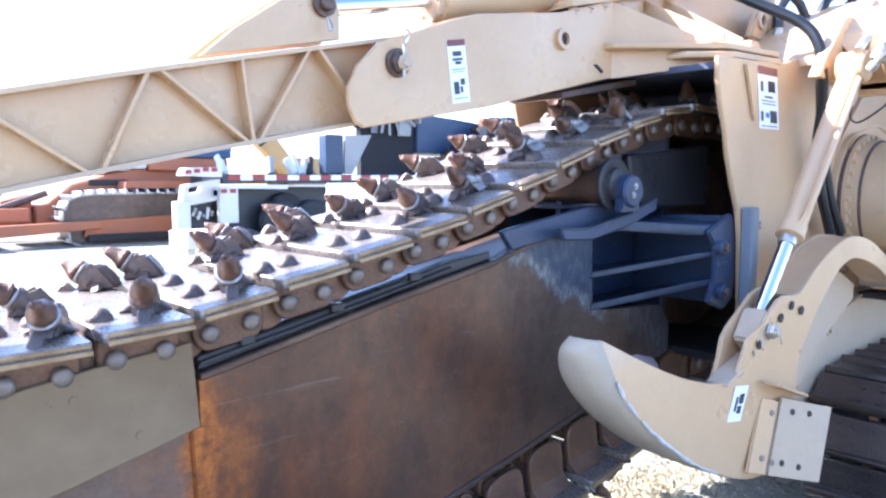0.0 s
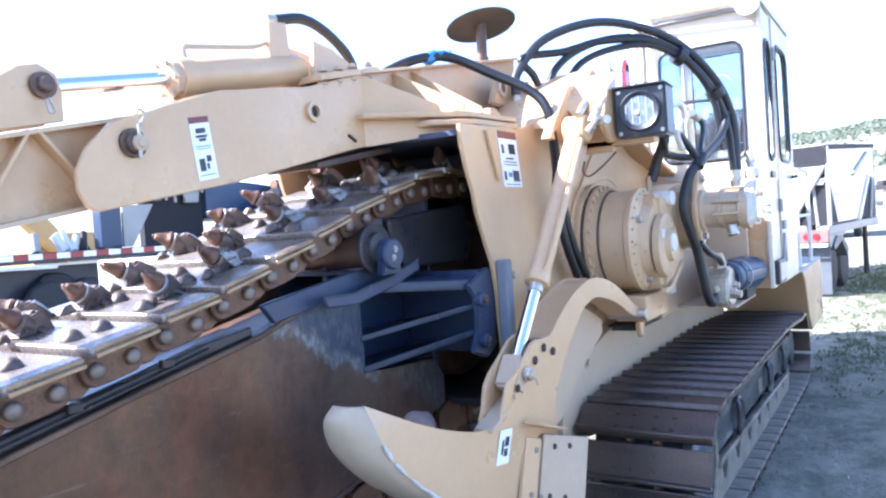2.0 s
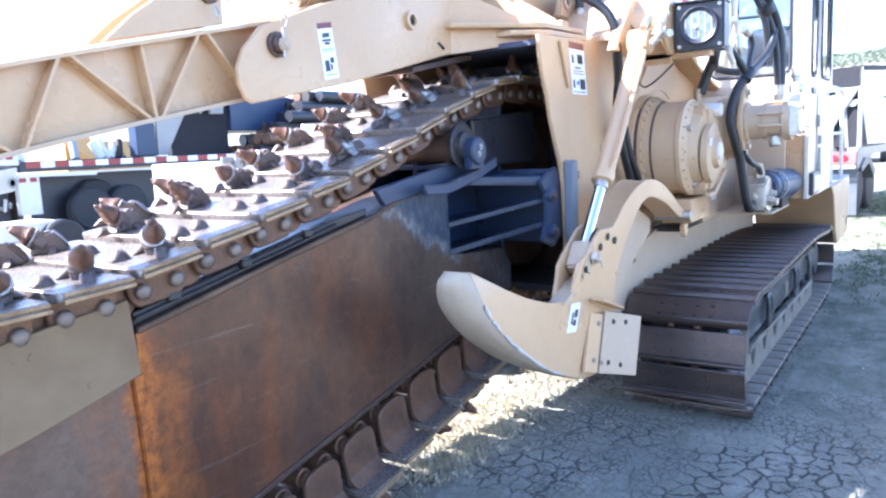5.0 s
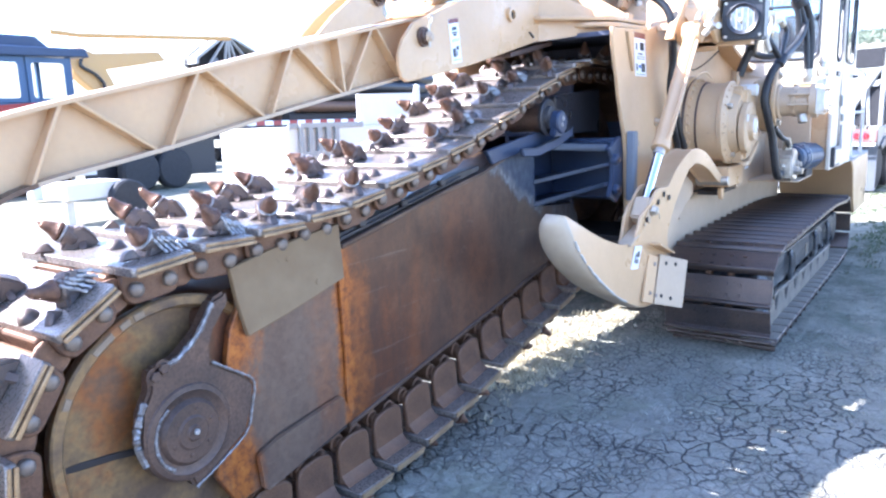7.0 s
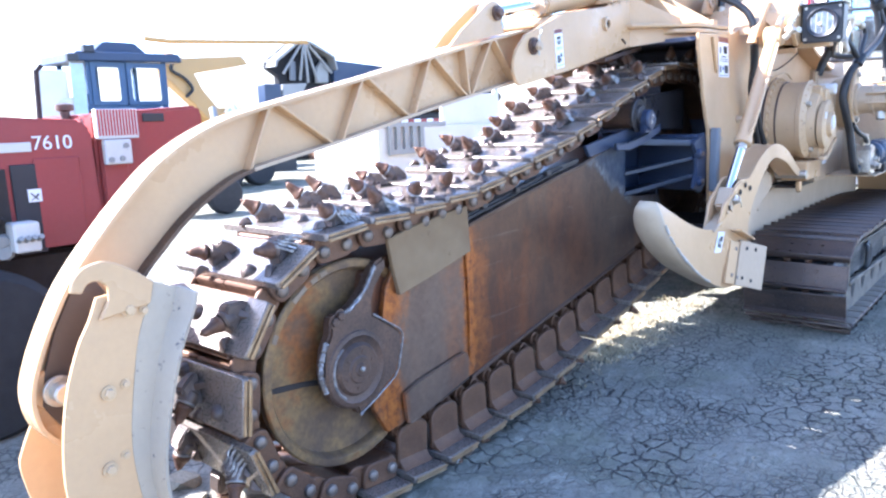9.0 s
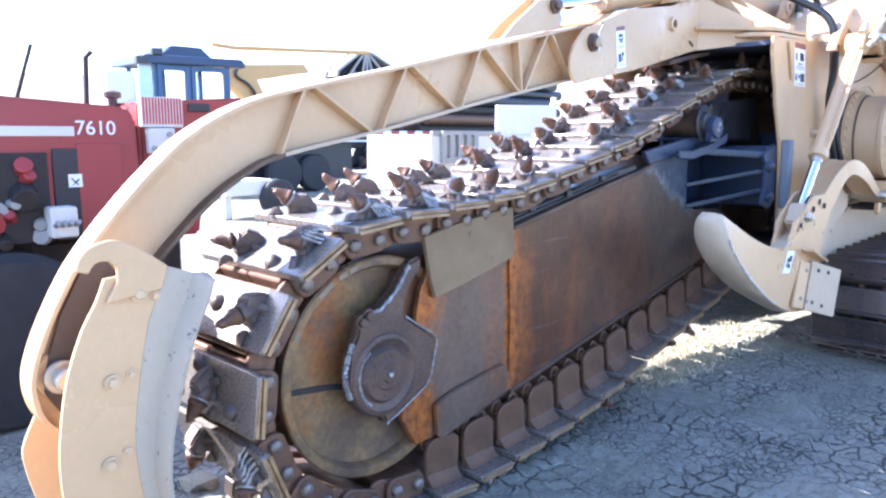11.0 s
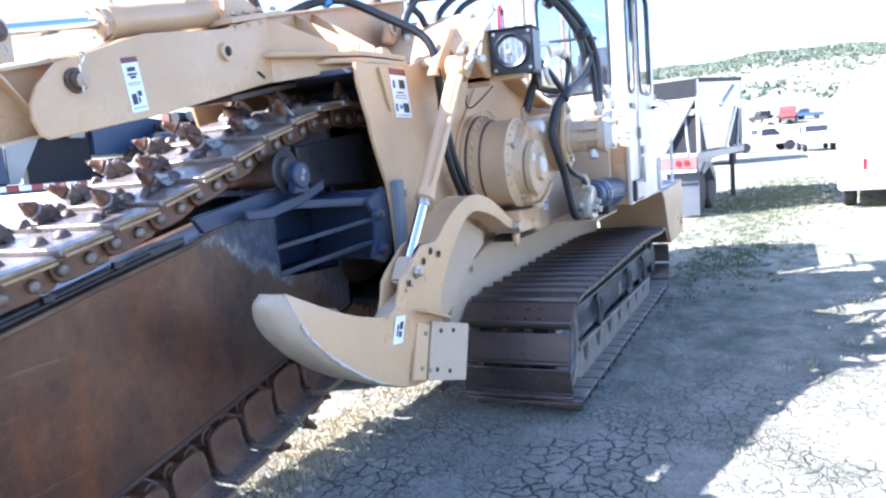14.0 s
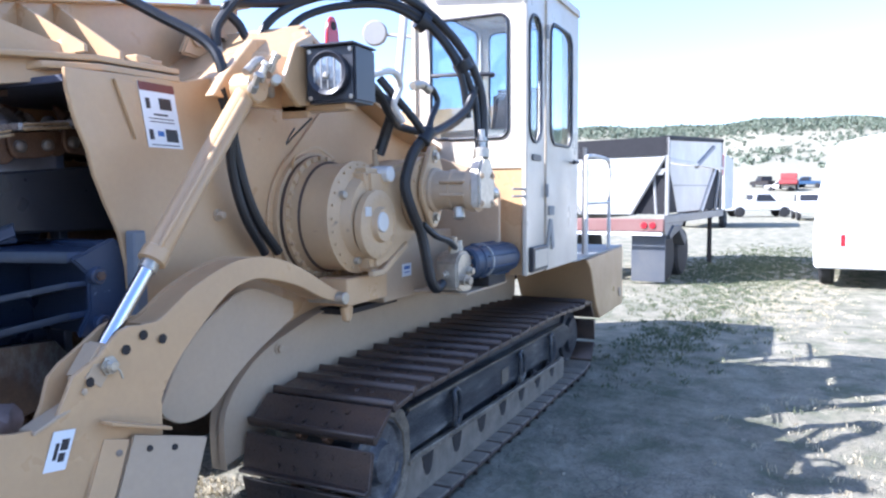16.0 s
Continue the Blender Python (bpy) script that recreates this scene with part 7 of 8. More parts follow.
hose([(3.50, 1.40, 2.2), (3.58, 1.42, 2.05), (3.62, 1.45, 1.85), (3.70, 1.45, 1.62), (3.86, 1.46, 1.42)], 0.024, "black hydraulic hose")
hose([(3.5, 1.25, 2.26), (3.6, 1.25, 2.33), (3.72, 1.30, 2.30), (3.80, 1.35, 2.2)], 0.02, "short grey braided hose", None, ZINC)
hose([(3.95, 1.22, 2.10), (3.92, 1.3, 2.02), (3.98, 1.4, 1.98), (4.1, 1.48, 2.02), (4.18, 1.5, 2.08)], 0.005, "thin black cable")
hose([(4.15, 1.0, 2.32), (4.30, 0.95, 2.36), (4.42, 0.97, 2.30), (4.40, 1.0, 2.20), (4.5, 1.0, 2.12)], 0.018, "pale cable bundle", None, OFFWHITE)
hose([(4.69, 0.95, 2.05), (4.95, 0.93, 2.14), (5.14, 0.90, 2.24), (5.22, 0.88, 2.36)], 0.026, "black hydraulic hose")
hose([(4.69, 0.95, 2.05), (4.60, 1.0, 2.16), (4.50, 1.06, 2.27), (4.45, 1.12, 2.36)], 0.024, "black hydraulic hose")
hose([(4.69, 0.95, 2.05), (4.76, 0.95, 2.16), (4.84, 0.95, 2.26), (4.80, 0.96, 2.33), (4.70, 0.97, 2.34)], 0.018, "black hydraulic hose")
hose([(4.62, 1.0, 2.33), (4.70, 0.98, 2.345), (4.76, 0.96, 2.32)], 0.026, "pale braided elbow", None, ZINC)
nut = part("hose_junction", B_cyl((4.66, 0.96, 2.01), (4.72, 0.94, 2.09), 0.042, 14, 0.008), RUBBER, h1)
for p_, d_ in (((5.28, 0.84, 1.98), (0, 0, -1)), ((5.25, 0.86, 1.98), (0.1, 0, -1)), ((4.46, 1.2, 2.30), (-0.5, 0.2, 0.4)), ((3.93, 1.8, 2.50), (0, 0, -1)), ((4.09, 1.69, 2.5), (0, 0, -1)), ((4.21, 1.61, 2.5), (0, 0, -1))):
    part("hose_fitting", B_lathe([(-0.02, 0.026), (0.02, 0.027), (0.022, 0.035), (0.05, 0.035), (0.052, 0.024), (0.09, 0.022)], p_, d_, 10), ZINC, h1, "zinc hose fitting")
tape = B_tube(spline([(3.22, 1.97, 2.63), (3.30, 1.94, 2.66), (3.38, 1.91, 2.66)], 4), 0.030, 10)
for v in tape.verts:
    v.co += noise.noise_vector(v.co * 32.0) * 0.016
part("blue_rag", tape, BLUE_TAPE, trencher, "blue plastic rag tied round a hose")


# -- labels --
def decal(corners, bands, parent, label):
    """A vinyl label on a plane: corners top-left, top-right, bottom-left; bands (u0, u1, v0, v1, material)."""
    o, r, d = Vector(corners[0]), Vector(corners[1]) - Vector(corners[0]), Vector(corners[2]) - Vector(corners[0])
    nrm = r.cross(d).normalized()
    if nrm.y > 0:
        nrm = -nrm

    def slab(u0, u1, v0, v1, h0, h1):
        bm = bmesh.new()
        v = [bm.verts.new(o + r * u + d * w_ + nrm * h) for h in (h0, h1) for u, w_ in ((u0, v0), (u1, v0), (u1, v1), (u0, v1))]
        for f in ((0, 1, 2, 3), (7, 6, 5, 4), (0, 4, 5, 1), (1, 5, 6, 2), (2, 6, 7, 3), (3, 7, 4, 0)):
            bm.faces.new([v[i] for i in f])
        return bm
    lab = part("warning_label", slab(0, 1, 0, 1, 0.0, 0.003), STICKER, parent, label)
    for u0, u1, v0, v1, mt in bands:
        part("print", slab(u0, u1, v0, v1, 0.003, 0.0042), mt, lab)
    return lab


PICTO = [(0.0, 1.0, 0.0, 0.10, INK_RED), (0.25, 0.75, 0.18, 0.26, INK), (0.2, 0.8, 0.29, 0.33, INK), (0.35, 0.7, 0.34, 0.39, INK), (0.1, 0.9, 0.46, 0.475, INK_BLUE), (0.15, 0.85, 0.50, 0.512, INK_BLUE), (0.15, 0.45, 0.66, 0.86, INK), (0.55, 0.8, 0.62, 0.72, INK), (0.52, 0.65, 0.74, 0.84, INK), (0.1, 0.9, 0.92, 0.935, INK_BLUE)]
decal([(1.69, 1.972, 2.185), (1.775, 1.972, 2.20), (1.722, 1.972, 1.965)], PICTO, upper, "white warning label with black pictograms")
PICTO2 = [(0.0, 1.0, 0.0, 0.13, INK_RED), (0.12, 0.24, 0.24, 0.40, INK), (0.5, 0.85, 0.22, 0.40, INK), (0.3, 0.7, 0.47, 0.50, INK), (0.15, 0.85, 0.54, 0.555, INK), (0.15, 0.85, 0.59, 0.605, INK), (0.08, 0.2, 0.72, 0.88, INK), (0.32, 0.5, 0.74, 0.82, INK_BLUE), (0.55, 0.9, 0.70, 0.90, INK), (0.1, 0.9, 0.95, 0.965, INK)]
decal([(3.165, 1.547, 2.20), (3.36, 1.547, 2.20), (3.215, 1.547, 1.925)], PICTO2, hull, "white warning label with red header and pictograms")
decal([(2.51, 1.2665, 0.925), (2.582, 1.2525, 0.918), (2.468, 1.2735, 0.795)], [(0.25, 0.42, 0.30, 0.72, INK), (0.5, 0.85, 0.22, 0.5, INK), (0.5, 0.8, 0.56, 0.78, INK)], defl, "small white label with a black pictogram")
decal([(4.88, 1.224, 1.28), (5.0, 1.224, 1.28), (4.88, 1.224, 1.20)], [(0.2, 0.8, 0.2, 0.45, INK_BLUE), (0.2, 0.8, 0.65, 0.72, INK_BLUE)], hull, "small label with blue print")

# ---- things round the trencher ----
def placed(name, at, turn, label, category, group=""):
    """A thing with its own frame: parts are made in local metres and carried to the spot."""
    ob = thing(name, at, label, category, group)
    return ob, Matrix.Translation(at) @ Matrix.Rotation(radians(turn), 4, "Z")


def wheel(parent, m, c, r, w, rim_mat, side=-1, name="wheel"):
    """Tyre with rim; its axle along local y."""
    x, y, z = c
    t = local_part(name, B_lathe([(0, r * 0.62), (0.01, r * 0.9), (w * 0.2, r), (w * 0.8, r), (w - 0.01, r * 0.9), (w, r * 0.62)], (x, y - side * w / 2, z), (0, side, 0), 36), TYRE, parent, m)
    local_part("rim", B_lathe([(w * 0.3, r * 0.63), (w - 0.02, r * 0.63), (w - 0.01, r * 0.58), (w * 0.75, r * 0.5), (w * 0.8, r * 0.2), (w * 0.95, r * 0.17), (w * 0.95, 0.001)], (x, y - side * w / 2, z), (0, side, 0), 28), rim_mat, t, m)
    return t


def text_part(s, size, m, mat, parent, depth=0.003):
    cu = bpy.data.curves.new("lettering", "FONT")
    cu.body, cu.size, cu.extrude = s, size, depth
    tmp = new("lettering", cu)
    me = bpy.data.meshes.new_from_object(tmp.evaluated_get(bpy.context.evaluated_depsgraph_get()))
    bpy.data.objects.remove(tmp)
    me.materials.clear()
    me.materials.append(mat)
    me.transform(m)
    return attach("lettering", me, parent, "white numerals")


# red trencher tractor beyond the nose
red, M0 = placed("red_tractor", (-0.8, 4.9, 0), 0, "faded red trencher tractor with white model number", "tractor")
I4 = Matrix.Identity(4)
part("hood", B_prism([(-3.2, 1.02), (-3.2, 1.84), (-1.0, 1.82), (-0.12, 1.765), (-0.06, 1.70), (-0.04, 1.02)], 4.2, 5.25, 0.02, 2), RED, red)
part("rear_body", B_prism([(-0.03, 0.95), (-0.03, 1.80), (0.70, 1.85), (0.74, 1.80), (0.72, 1.62), (0.40, 1.45), (0.34, 0.95)], 4.24, 5.25, 0.02, 2), RED, red)
part("panel", B_box(-0.42, -0.16, 4.185, 4.2, 1.02, 1.55, 0.006), RED, red)
part("panel", B_box(0.0, 0.16, 4.225, 4.24, 1.02, 1.58, 0.006), RED, red)
part("white_stripe", B_box(-3.0, -0.42, 4.188, 4.2, 1.59, 1.645, 0.003), OFFWHITE, red, "dull white stripe")
part("vent_opening", B_box(0.29, 0.44, 4.226, 4.24, 1.745, 1.80, 0.004), INK, red)
part("grille_pocket", B_box(-0.55, -0.40, 4.186, 4.2, 1.0, 1.52, 0.004), INK, red)
part("engine_bay", B_box(-1.5, -0.58, 4.17, 4.199, 1.0, 1.50, 0.004), DARK, red)
rngb = random.Random(11)
for k in range(26):
    x, z = rngb.uniform(-1.45, -0.62), rngb.uniform(1.02, 1.46)
    part("engine_part", B_cyl((x, 4.20, z), (x + rngb.uniform(-0.05, 0.05), rngb.uniform(4.08, 4.15), z + rngb.uniform(-0.05, 0.05)), rngb.uniform(0.02, 0.07), 10, 0.005), rngb.choice([GREY, DARK, HUB_STEEL, RED]), red)
text_part("7610", 0.115, Matrix.Translation((-0.415, 4.195, 1.60)) @ Matrix.Rotation(radians(90), 4, "X"), STICKER, red)
stripe = part("reflector_cover", B_box(-0.03, 0.235, 4.19, 4.238, 1.645, 1.83, 0.004), OFFWHITE, red, "white cover with red slats")
for k in range(13):
    part("slat", B_box(-0.02 + k * 0.0195, -0.012 + k * 0.0195, 4.184, 4.19, 1.665, 1.825, 0.001), RED_LENS, stripe)
part("switch_box", B_box(0.0, 0.17, 4.17, 4.225, 1.485, 1.64, 0.008), OFFWHITE, red)
for x, z in ((0.03, 1.515), (0.10, 1.52), (0.13, 1.60)):
    part("spot", B_cyl((x, 4.17, z), (x, 4.16, z), 0.018, 10), GREY, red)
part("warning_label", B_box(-0.475, -0.40, 4.178, 4.186, 1.30, 1.375, 0.002), STICKER, red)
part("print", B_prism([(-0.46, 1.31), (-0.42, 1.35), (-0.415, 1.34), (-0.455, 1.30 + 0.01)], 4.175, 4.178, 0.001), INK, red)
part("print", B_prism([(-0.458, 1.355), (-0.42, 1.315), (-0.426, 1.31), (-0.463, 1.35)], 4.1745, 4.1775, 0.001), INK, red)
part("pipe", B_tube([(-0.20, 4.6, 1.76), (-0.185, 4.6, 2.08), (-0.15, 4.6, 2.115)], 0.018, 8), DARK, red)
part("filter_cap", B_lathe([(0, 0.03), (0.05, 0.03), (0.055, 0.055), (0.09, 0.055), (0.10, 0.03)], (-0.04, 4.6, 1.78), (0, 0, 1), 16), HUB_STEEL, red)
part("antenna", B_tube([(-0.62, 4.5, 1.8), (-0.52, 4.5, 2.12)], 0.012, 6), DARK, red)
wheel(red, I4, (-0.85, 4.2, 0.47), 0.50, 0.36, OFFWHITE, -1)
wheel(red, I4, (-2.9, 4.3, 0.47), 0.50, 0.36, OFFWHITE, -1)
wheel(red, I4, (-0.85, 5.3, 0.47), 0.50, 0.36, OFFWHITE, 1)
part("axle", B_box(-1.1, -0.6, 4.4, 5.1, 0.35, 1.0, 0.03), DARK, red)
part("valve_bank", B_box(-0.62, -0.48, 4.05, 4.18, 1.03, 1.20, 0.01), OFFWHITE, red, "pale valve bank")
for k in range(4):
    part("valve_knob", B_cyl((-0.60 + k * 0.035, 4.05, 1.10), (-0.60 + k * 0.035, 4.0, 1.12), 0.015, 8), GREY, red)
part("chassis", B_box(-3.1, 0.3, 4.45, 5.05, 0.55, 0.96, 0.02), DARK, red)
part("rear_leg", B_box(0.05, 0.25, 4.5, 4.9, 0.0, 0.56, 0.02), DARK, red)

# orange crawler with a blue cab
oc, _ = placed("crawler_tractor", (6.5, 20.8, 0), 0, "weathered orange crawler tractor with a faded blue cab", "tractor")
LOOP = spline2([(4.75, 0.75), (5.05, 1.20), (6.2, 1.28), (8.6, 1.22), (8.9, 0.7), (8.5, 0.05), (5.3, 0.0), (4.85, 0.35)], 5)
trk = part("crawler_track", B_prism(LOOP, 19.9, 20.5, 0.02), TRACK_STEEL, oc)
# Shoes in bright steel: the sunlit grouser edges are put into the colour.
sunlit_shoe = mesh_of("track_shoe", B_prism([(-0.12, -0.01), (0.12, -0.01), (0.12, 0.035), (-0.03, 0.045), (-0.05, 0.125), (-0.10, 0.125), (-0.12, 0.04)], -0.45, 0.45, 0.006), RING_STEEL)
for x, z, a in along(LOOP, 0.27):
    attach("track_shoe", sunlit_shoe, trk, "", Matrix.Translation((x, 20.2, z)) @ Matrix.Rotation(-a, 4, "Y"))
part("track_frame", B_prism([(5.2, 0.20), (5.35, 0.62), (8.4, 0.72), (8.4, 0.15)], 19.78, 19.9, 0.02), ORANGE, oc)
part("lower_frame", B_prism([(5.3, 0.06), (5.3, 0.26), (8.4, 0.26), (8.4, 0.06)], 19.7, 19.8, 0.02), DARK, oc)
part("body", B_prism([(4.3, 0.45), (4.3, 1.0), (4.6, 1.05), (5.2, 1.55), (6.9, 2.0), (8.9, 1.9), (8.9, 0.6), (4.4, 0.45)], 20.6, 22.2, 0.05), ORANGE, oc)
part("blade", B_prism([(2.6, 0.0), (2.5, 0.9), (2.8, 1.0), (2.95, 0.5), (2.85, 0.0)], 19.6, 22.8, 0.02), RED, oc)
part("push_arm", B_prism([(2.7, 0.25), (2.7, 0.55), (5.6, 0.62), (5.6, 0.40)], 19.62, 19.8, 0.02), ORANGE, oc)
part("push_arm", B_prism([(2.7, 0.25), (2.7, 0.55), (5.6, 0.62), (5.6, 0.40)], 22.5, 22.7, 0.02), ORANGE, oc)
part("lift_cylinder", B_cyl((3.0, 20.6, 0.75), (4.6, 20.6, 1.32), 0.09, 12, 0.02), HUB_STEEL, oc)
part("radiator_guard", B_prism([(3.5, 0.55), (3.55, 1.15), (4.25, 1.3), (4.28, 0.5)], 20.7, 22.1, 0.04), ORANGE, oc)
part("side_step", B_box(3.3, 4.1, 20.2, 20.6, 0.62, 0.95, 0.02), ORANGE, oc)
part("fender", B_prism([(6.3, 1.42), (6.35, 1.62), (8.7, 1.66), (8.8, 1.42)], 19.95, 20.6, 0.02), ORANGE, oc)
part("hood_slot", B_box(5.6, 6.6, 20.57, 20.6, 1.50, 1.66, 0.01), DARK, oc)
part("engine_side", B_box(5.9, 6.7, 20.5, 22.0, 1.9, 3.40, 0.05), OFFWHITE, oc)
part("cab_base", B_box(7.1, 9.4, 20.35, 22.1, 1.9, 2.28, 0.04), ORANGE, oc)
cb = part("cab", B_box(7.1, 9.5, 20.3, 22.2, 2.28, 2.45, 0.03), BLUE, oc, "faded blue cab")
for x in (7.12, 8.15, 9.38):
    for y in (20.3, 22.08):
        part("pillar", B_box(x, x + 0.12, y, y + 0.12, 2.45, 3.75, 0.01), BLUE, cb)
part("roof", B_prism([(6.75, 3.62), (6.8, 3.88), (9.85, 3.92), (9.95, 3.68)], 20.1, 22.4, 0.03), NAVY_BLUE, cb)
part("roof_unit", B_prism([(7.4, 3.88), (7.8, 4.22), (8.7, 4.22), (9.1, 3.9)], 20.5, 22.0, 0.03), NAVY_BLUE, cb)
part("side_glazing", B_box(6.72, 7.08, 20.32, 20.36, 2.1, 3.58, 0.01), PALE_GLASS, cb, "pale blue side glazing")
part("engine_cover", B_prism([(6.35, 1.95), (6.4, 2.6), (7.05, 2.7), (7.08, 1.95)], 20.4, 22.0, 0.05), OFFWHITE, oc)
part("lamp", B_box(6.55, 6.85, 20.0, 20.2, 3.60, 3.80, 0.02), INK, cb)
part("lamp", B_box(7.0, 7.3, 20.0, 20.2, 3.85, 4.05, 0.02), INK, cb)
for x0, x1 in ((7.28, 8.12), (8.30, 9.35)):
    fr = part("window_frame", holed_wall(x0 - 0.05, x1 + 0.05, 2.44, 3.64, [(x0 + 0.08, x1 - 0.08, 2.55, 3.50, 0.1)], 0.05, lambda u, v, d: (u, 20.26 + d, v)), BLUE, cb)
    p = part("window_pane", B_box(x0 + 0.02, x1 - 0.02, 20.29, 20.30, 2.5, 3.55, 0.002), GLASS, fr)
    p.visible_shadow = False

# yellow excavator with folded boom
ex2, _ = placed("excavator", (13.5, 26.0, 0), 0, "yellow excavator with its boom folded down", "excavator")
part("boom", B_prism([(14.6, 1.2), (13.2, 2.7), (12.2, 3.6), (12.0, 4.3), (12.5, 4.55), (13.0, 4.35), (15.6, 4.55), (15.9, 4.2), (13.4, 3.8), (13.7, 3.2), (15.4, 1.2)], 25.2, 25.7, 0.04), YELLOW, ex2)
part("top_arm", B_tube([(11.6, 25.4, 5.0), (12.6, 25.4, 4.95), (19.5, 25.8, 5.35)], 0.09, 8), YELLOW, ex2)
part("boom_hose", B_tube(spline([(12.6, 25.1, 4.35), (12.4, 25.1, 3.9), (12.9, 25.1, 3.6), (13.2, 25.1, 3.2), (12.9, 25.1, 2.9)], 5), 0.06, 8), RUBBER, ex2)
part("house", B_box(13.6, 17.0, 25.8, 28.2, 1.0, 2.5, 0.08, 2), YELLOW, ex2)
for y in (25.9, 28.0):
    part("track", B_prism(spline2([(13.2, 0.5), (13.6, 0.95), (16.8, 0.95), (17.3, 0.5), (16.8, 0.0), (13.6, 0.0), (13.2, 0.45)], 3), y - 0.25, y + 0.25, 0.02), TRACK_STEEL, ex2)

# tarpaulined dump truck with open end
tb, _ = placed("dump_truck", (19.0, 31.0, 0), 0, "dark open-ended dump truck under a grey tarpaulin", "dump truck")
END = [(19.75, 4.5), (19.8, 4.8), (21.4, 5.88), (22.1, 5.8), (23.6, 5.15), (23.75, 4.5)]
# Black slab stands in for the shaded inside under the canvas.
part("shell", B_prism(END + [(23.7, 1.4), (20.4, 1.4), (20.4, 4.1)], 29.2, 29.6, 0.02), MATT_BLACK, tb)
part("canvas", B_prism(END + [(23.65, 4.45), (23.5, 5.08), (22.05, 5.68), (21.45, 5.75), (19.95, 4.74), (19.9, 4.5)], 28.6, 29.7, 0.01), GREY, tb, "grey canvas cover")
for x1, z1 in ((20.3, 4.2), (21.3, 3.9), (21.8, 3.8), (22.4, 3.9), (23.4, 4.3)):
    part("rib", B_tube([(21.7 + (x1 - 21.8) * 0.12, 28.7, 5.68), (x1, 28.7, z1)], 0.07, 6), GREY, tb)
part("tarp_fold", B_prism([(22.5, 3.8), (22.6, 4.6), (23.0, 5.0), (23.4, 4.5), (23.3, 3.8)], 28.9, 29.1, 0.04), GREY, tb, "hanging fold of canvas")
part("tarp_fold", B_prism([(20.9, 3.9), (21.0, 4.9), (21.3, 4.8), (21.25, 3.9)], 28.95, 29.1, 0.03), BLUE_GREY, tb)
part("rear_deck", B_prism([(23.8, 3.0), (23.8, 5.0), (26.5, 4.85), (33.0, 4.2), (33.0, 3.0)], 29.0, 33.0, 0.03), NAVY_BLUE, tb)
part("chassis", B_box(18.7, 31.0, 29.2, 33.4, 1.0, 1.4, 0.02), DARK, tb)
for x in (20.0, 22.0, 30.0):
    wheel(tb, I4, (x, 29.4, 0.6), 0.6, 0.4, GREY, -1)
    wheel(tb, I4, (x, 33.2, 0.6), 0.6, 0.4, GREY, 1)

# flatbed trailer with reflective tape
fb, _ = placed("flatbed_trailer", (14, 23, 0), 0, "flatbed trailer with red and white reflective tape", "trailer")
part("deck", B_box(9.9, 24.0, 21.9, 24.4, 1.55, 1.80, 0.02), INK, fb)
for k in range(16):
    part("reflective_tape", B_box(10.1 + k * 0.86, 10.1 + k * 0.86 + 0.42, 21.885, 21.9, 1.64, 1.78, 0.002), RED, fb)
    part("reflective_tape", B_box(10.1 + k * 0.86 + 0.43, 10.1 + k * 0.86 + 0.85, 21.885, 21.9, 1.64, 1.78, 0.002), STICKER, fb)
tail = part("tail_block", holed_wall(8.62, 9.78, 1.06, 1.60, [(8.78, 9.22, 1.36, 1.52, 0.07)], 0.35, lambda u, v, d: (u, 21.75 + d + (1.6 - v) * 0.5, v + (u - 9.2) * 0.13)), OFFWHITE, fb, "white steel tail block")
part("tail_ring", B_lathe([(0, 0.13), (0.03, 0.13), (0.031, 0.08), (0.0, 0.075)], (9.58, 21.72, 1.33), (0, -1, 0), 20), GREY, tail)
part("step_post", B_box(8.42, 8.86, 21.9, 22.3, 0.05, 1.12, 0.02), OFFWHITE, fb)
part("well_back", B_box(8.86, 9.75, 22.4, 22.5, 0.2, 1.10, 0.01), INK, fb)
for k in range(5):
    part("tail_fitting", B_cyl((9.05 + 0.15 * k, 22.2, 0.75 - 0.08 * (k % 2)), (9.12 + 0.13 * k, 22.1, 0.95 - 0.1 * (k % 3)), 0.05, 8, 0.01), OFFWHITE if k % 2 else GREY, fb)
part("tape_panel", B_box(9.80, 10.42, 21.86, 22.1, 0.55, 1.50, 0.01), OFFWHITE, fb)
for x0, z0 in ((9.83, 1.32), (10.14, 1.32), (8.70, 1.80), (8.98, 1.83), (9.26, 1.86), (9.54, 1.86)):
    part("reflective_tape", B_box(x0, x0 + 0.2, 21.84, 21.86, z0, z0 + 0.10, 0.002), RED, fb)
part("upper_step", B_prism([(8.62, 1.76), (8.75, 1.95), (9.9, 1.97), (9.9, 1.72)], 21.86, 22.4, 0.01), OFFWHITE, fb)
part("lower_edge", B_prism([(9.85, 1.44), (12.2, 1.40), (12.25, 1.47), (15.8, 1.43), (15.8, 1.50), (9.85, 1.52)], 21.84, 21.9, 0.006), OFFWHITE, fb, "white lower deck edge")
part("wheel_well", B_box(10.45, 15.5, 22.6, 22.7, 0.3, 1.45, 0.01), INK, fb)
local_part("spare_tyre", B_cyl((12.4, 22.3, 0.75), (12.4, 22.6, 0.75), 0.55, 28, 0.06), TYRE, fb, Matrix.Identity(4))
for x in (12.0, 13.3, 21.0, 22.2):
    wheel(fb, I4, (x, 22.1, 0.55), 0.55, 0.4, GREY, -1)
    wheel(fb, I4, (x, 24.0, 0.55), 0.55, 0.4, GREY, 1)
# Post and sheet added here stand in for the dump truck's front end.
part("cargo_post", B_box(14.1, 14.85, 22.4, 22.9, 1.82, 2.95, 0.03), NAVY, fb, "dark blue post")
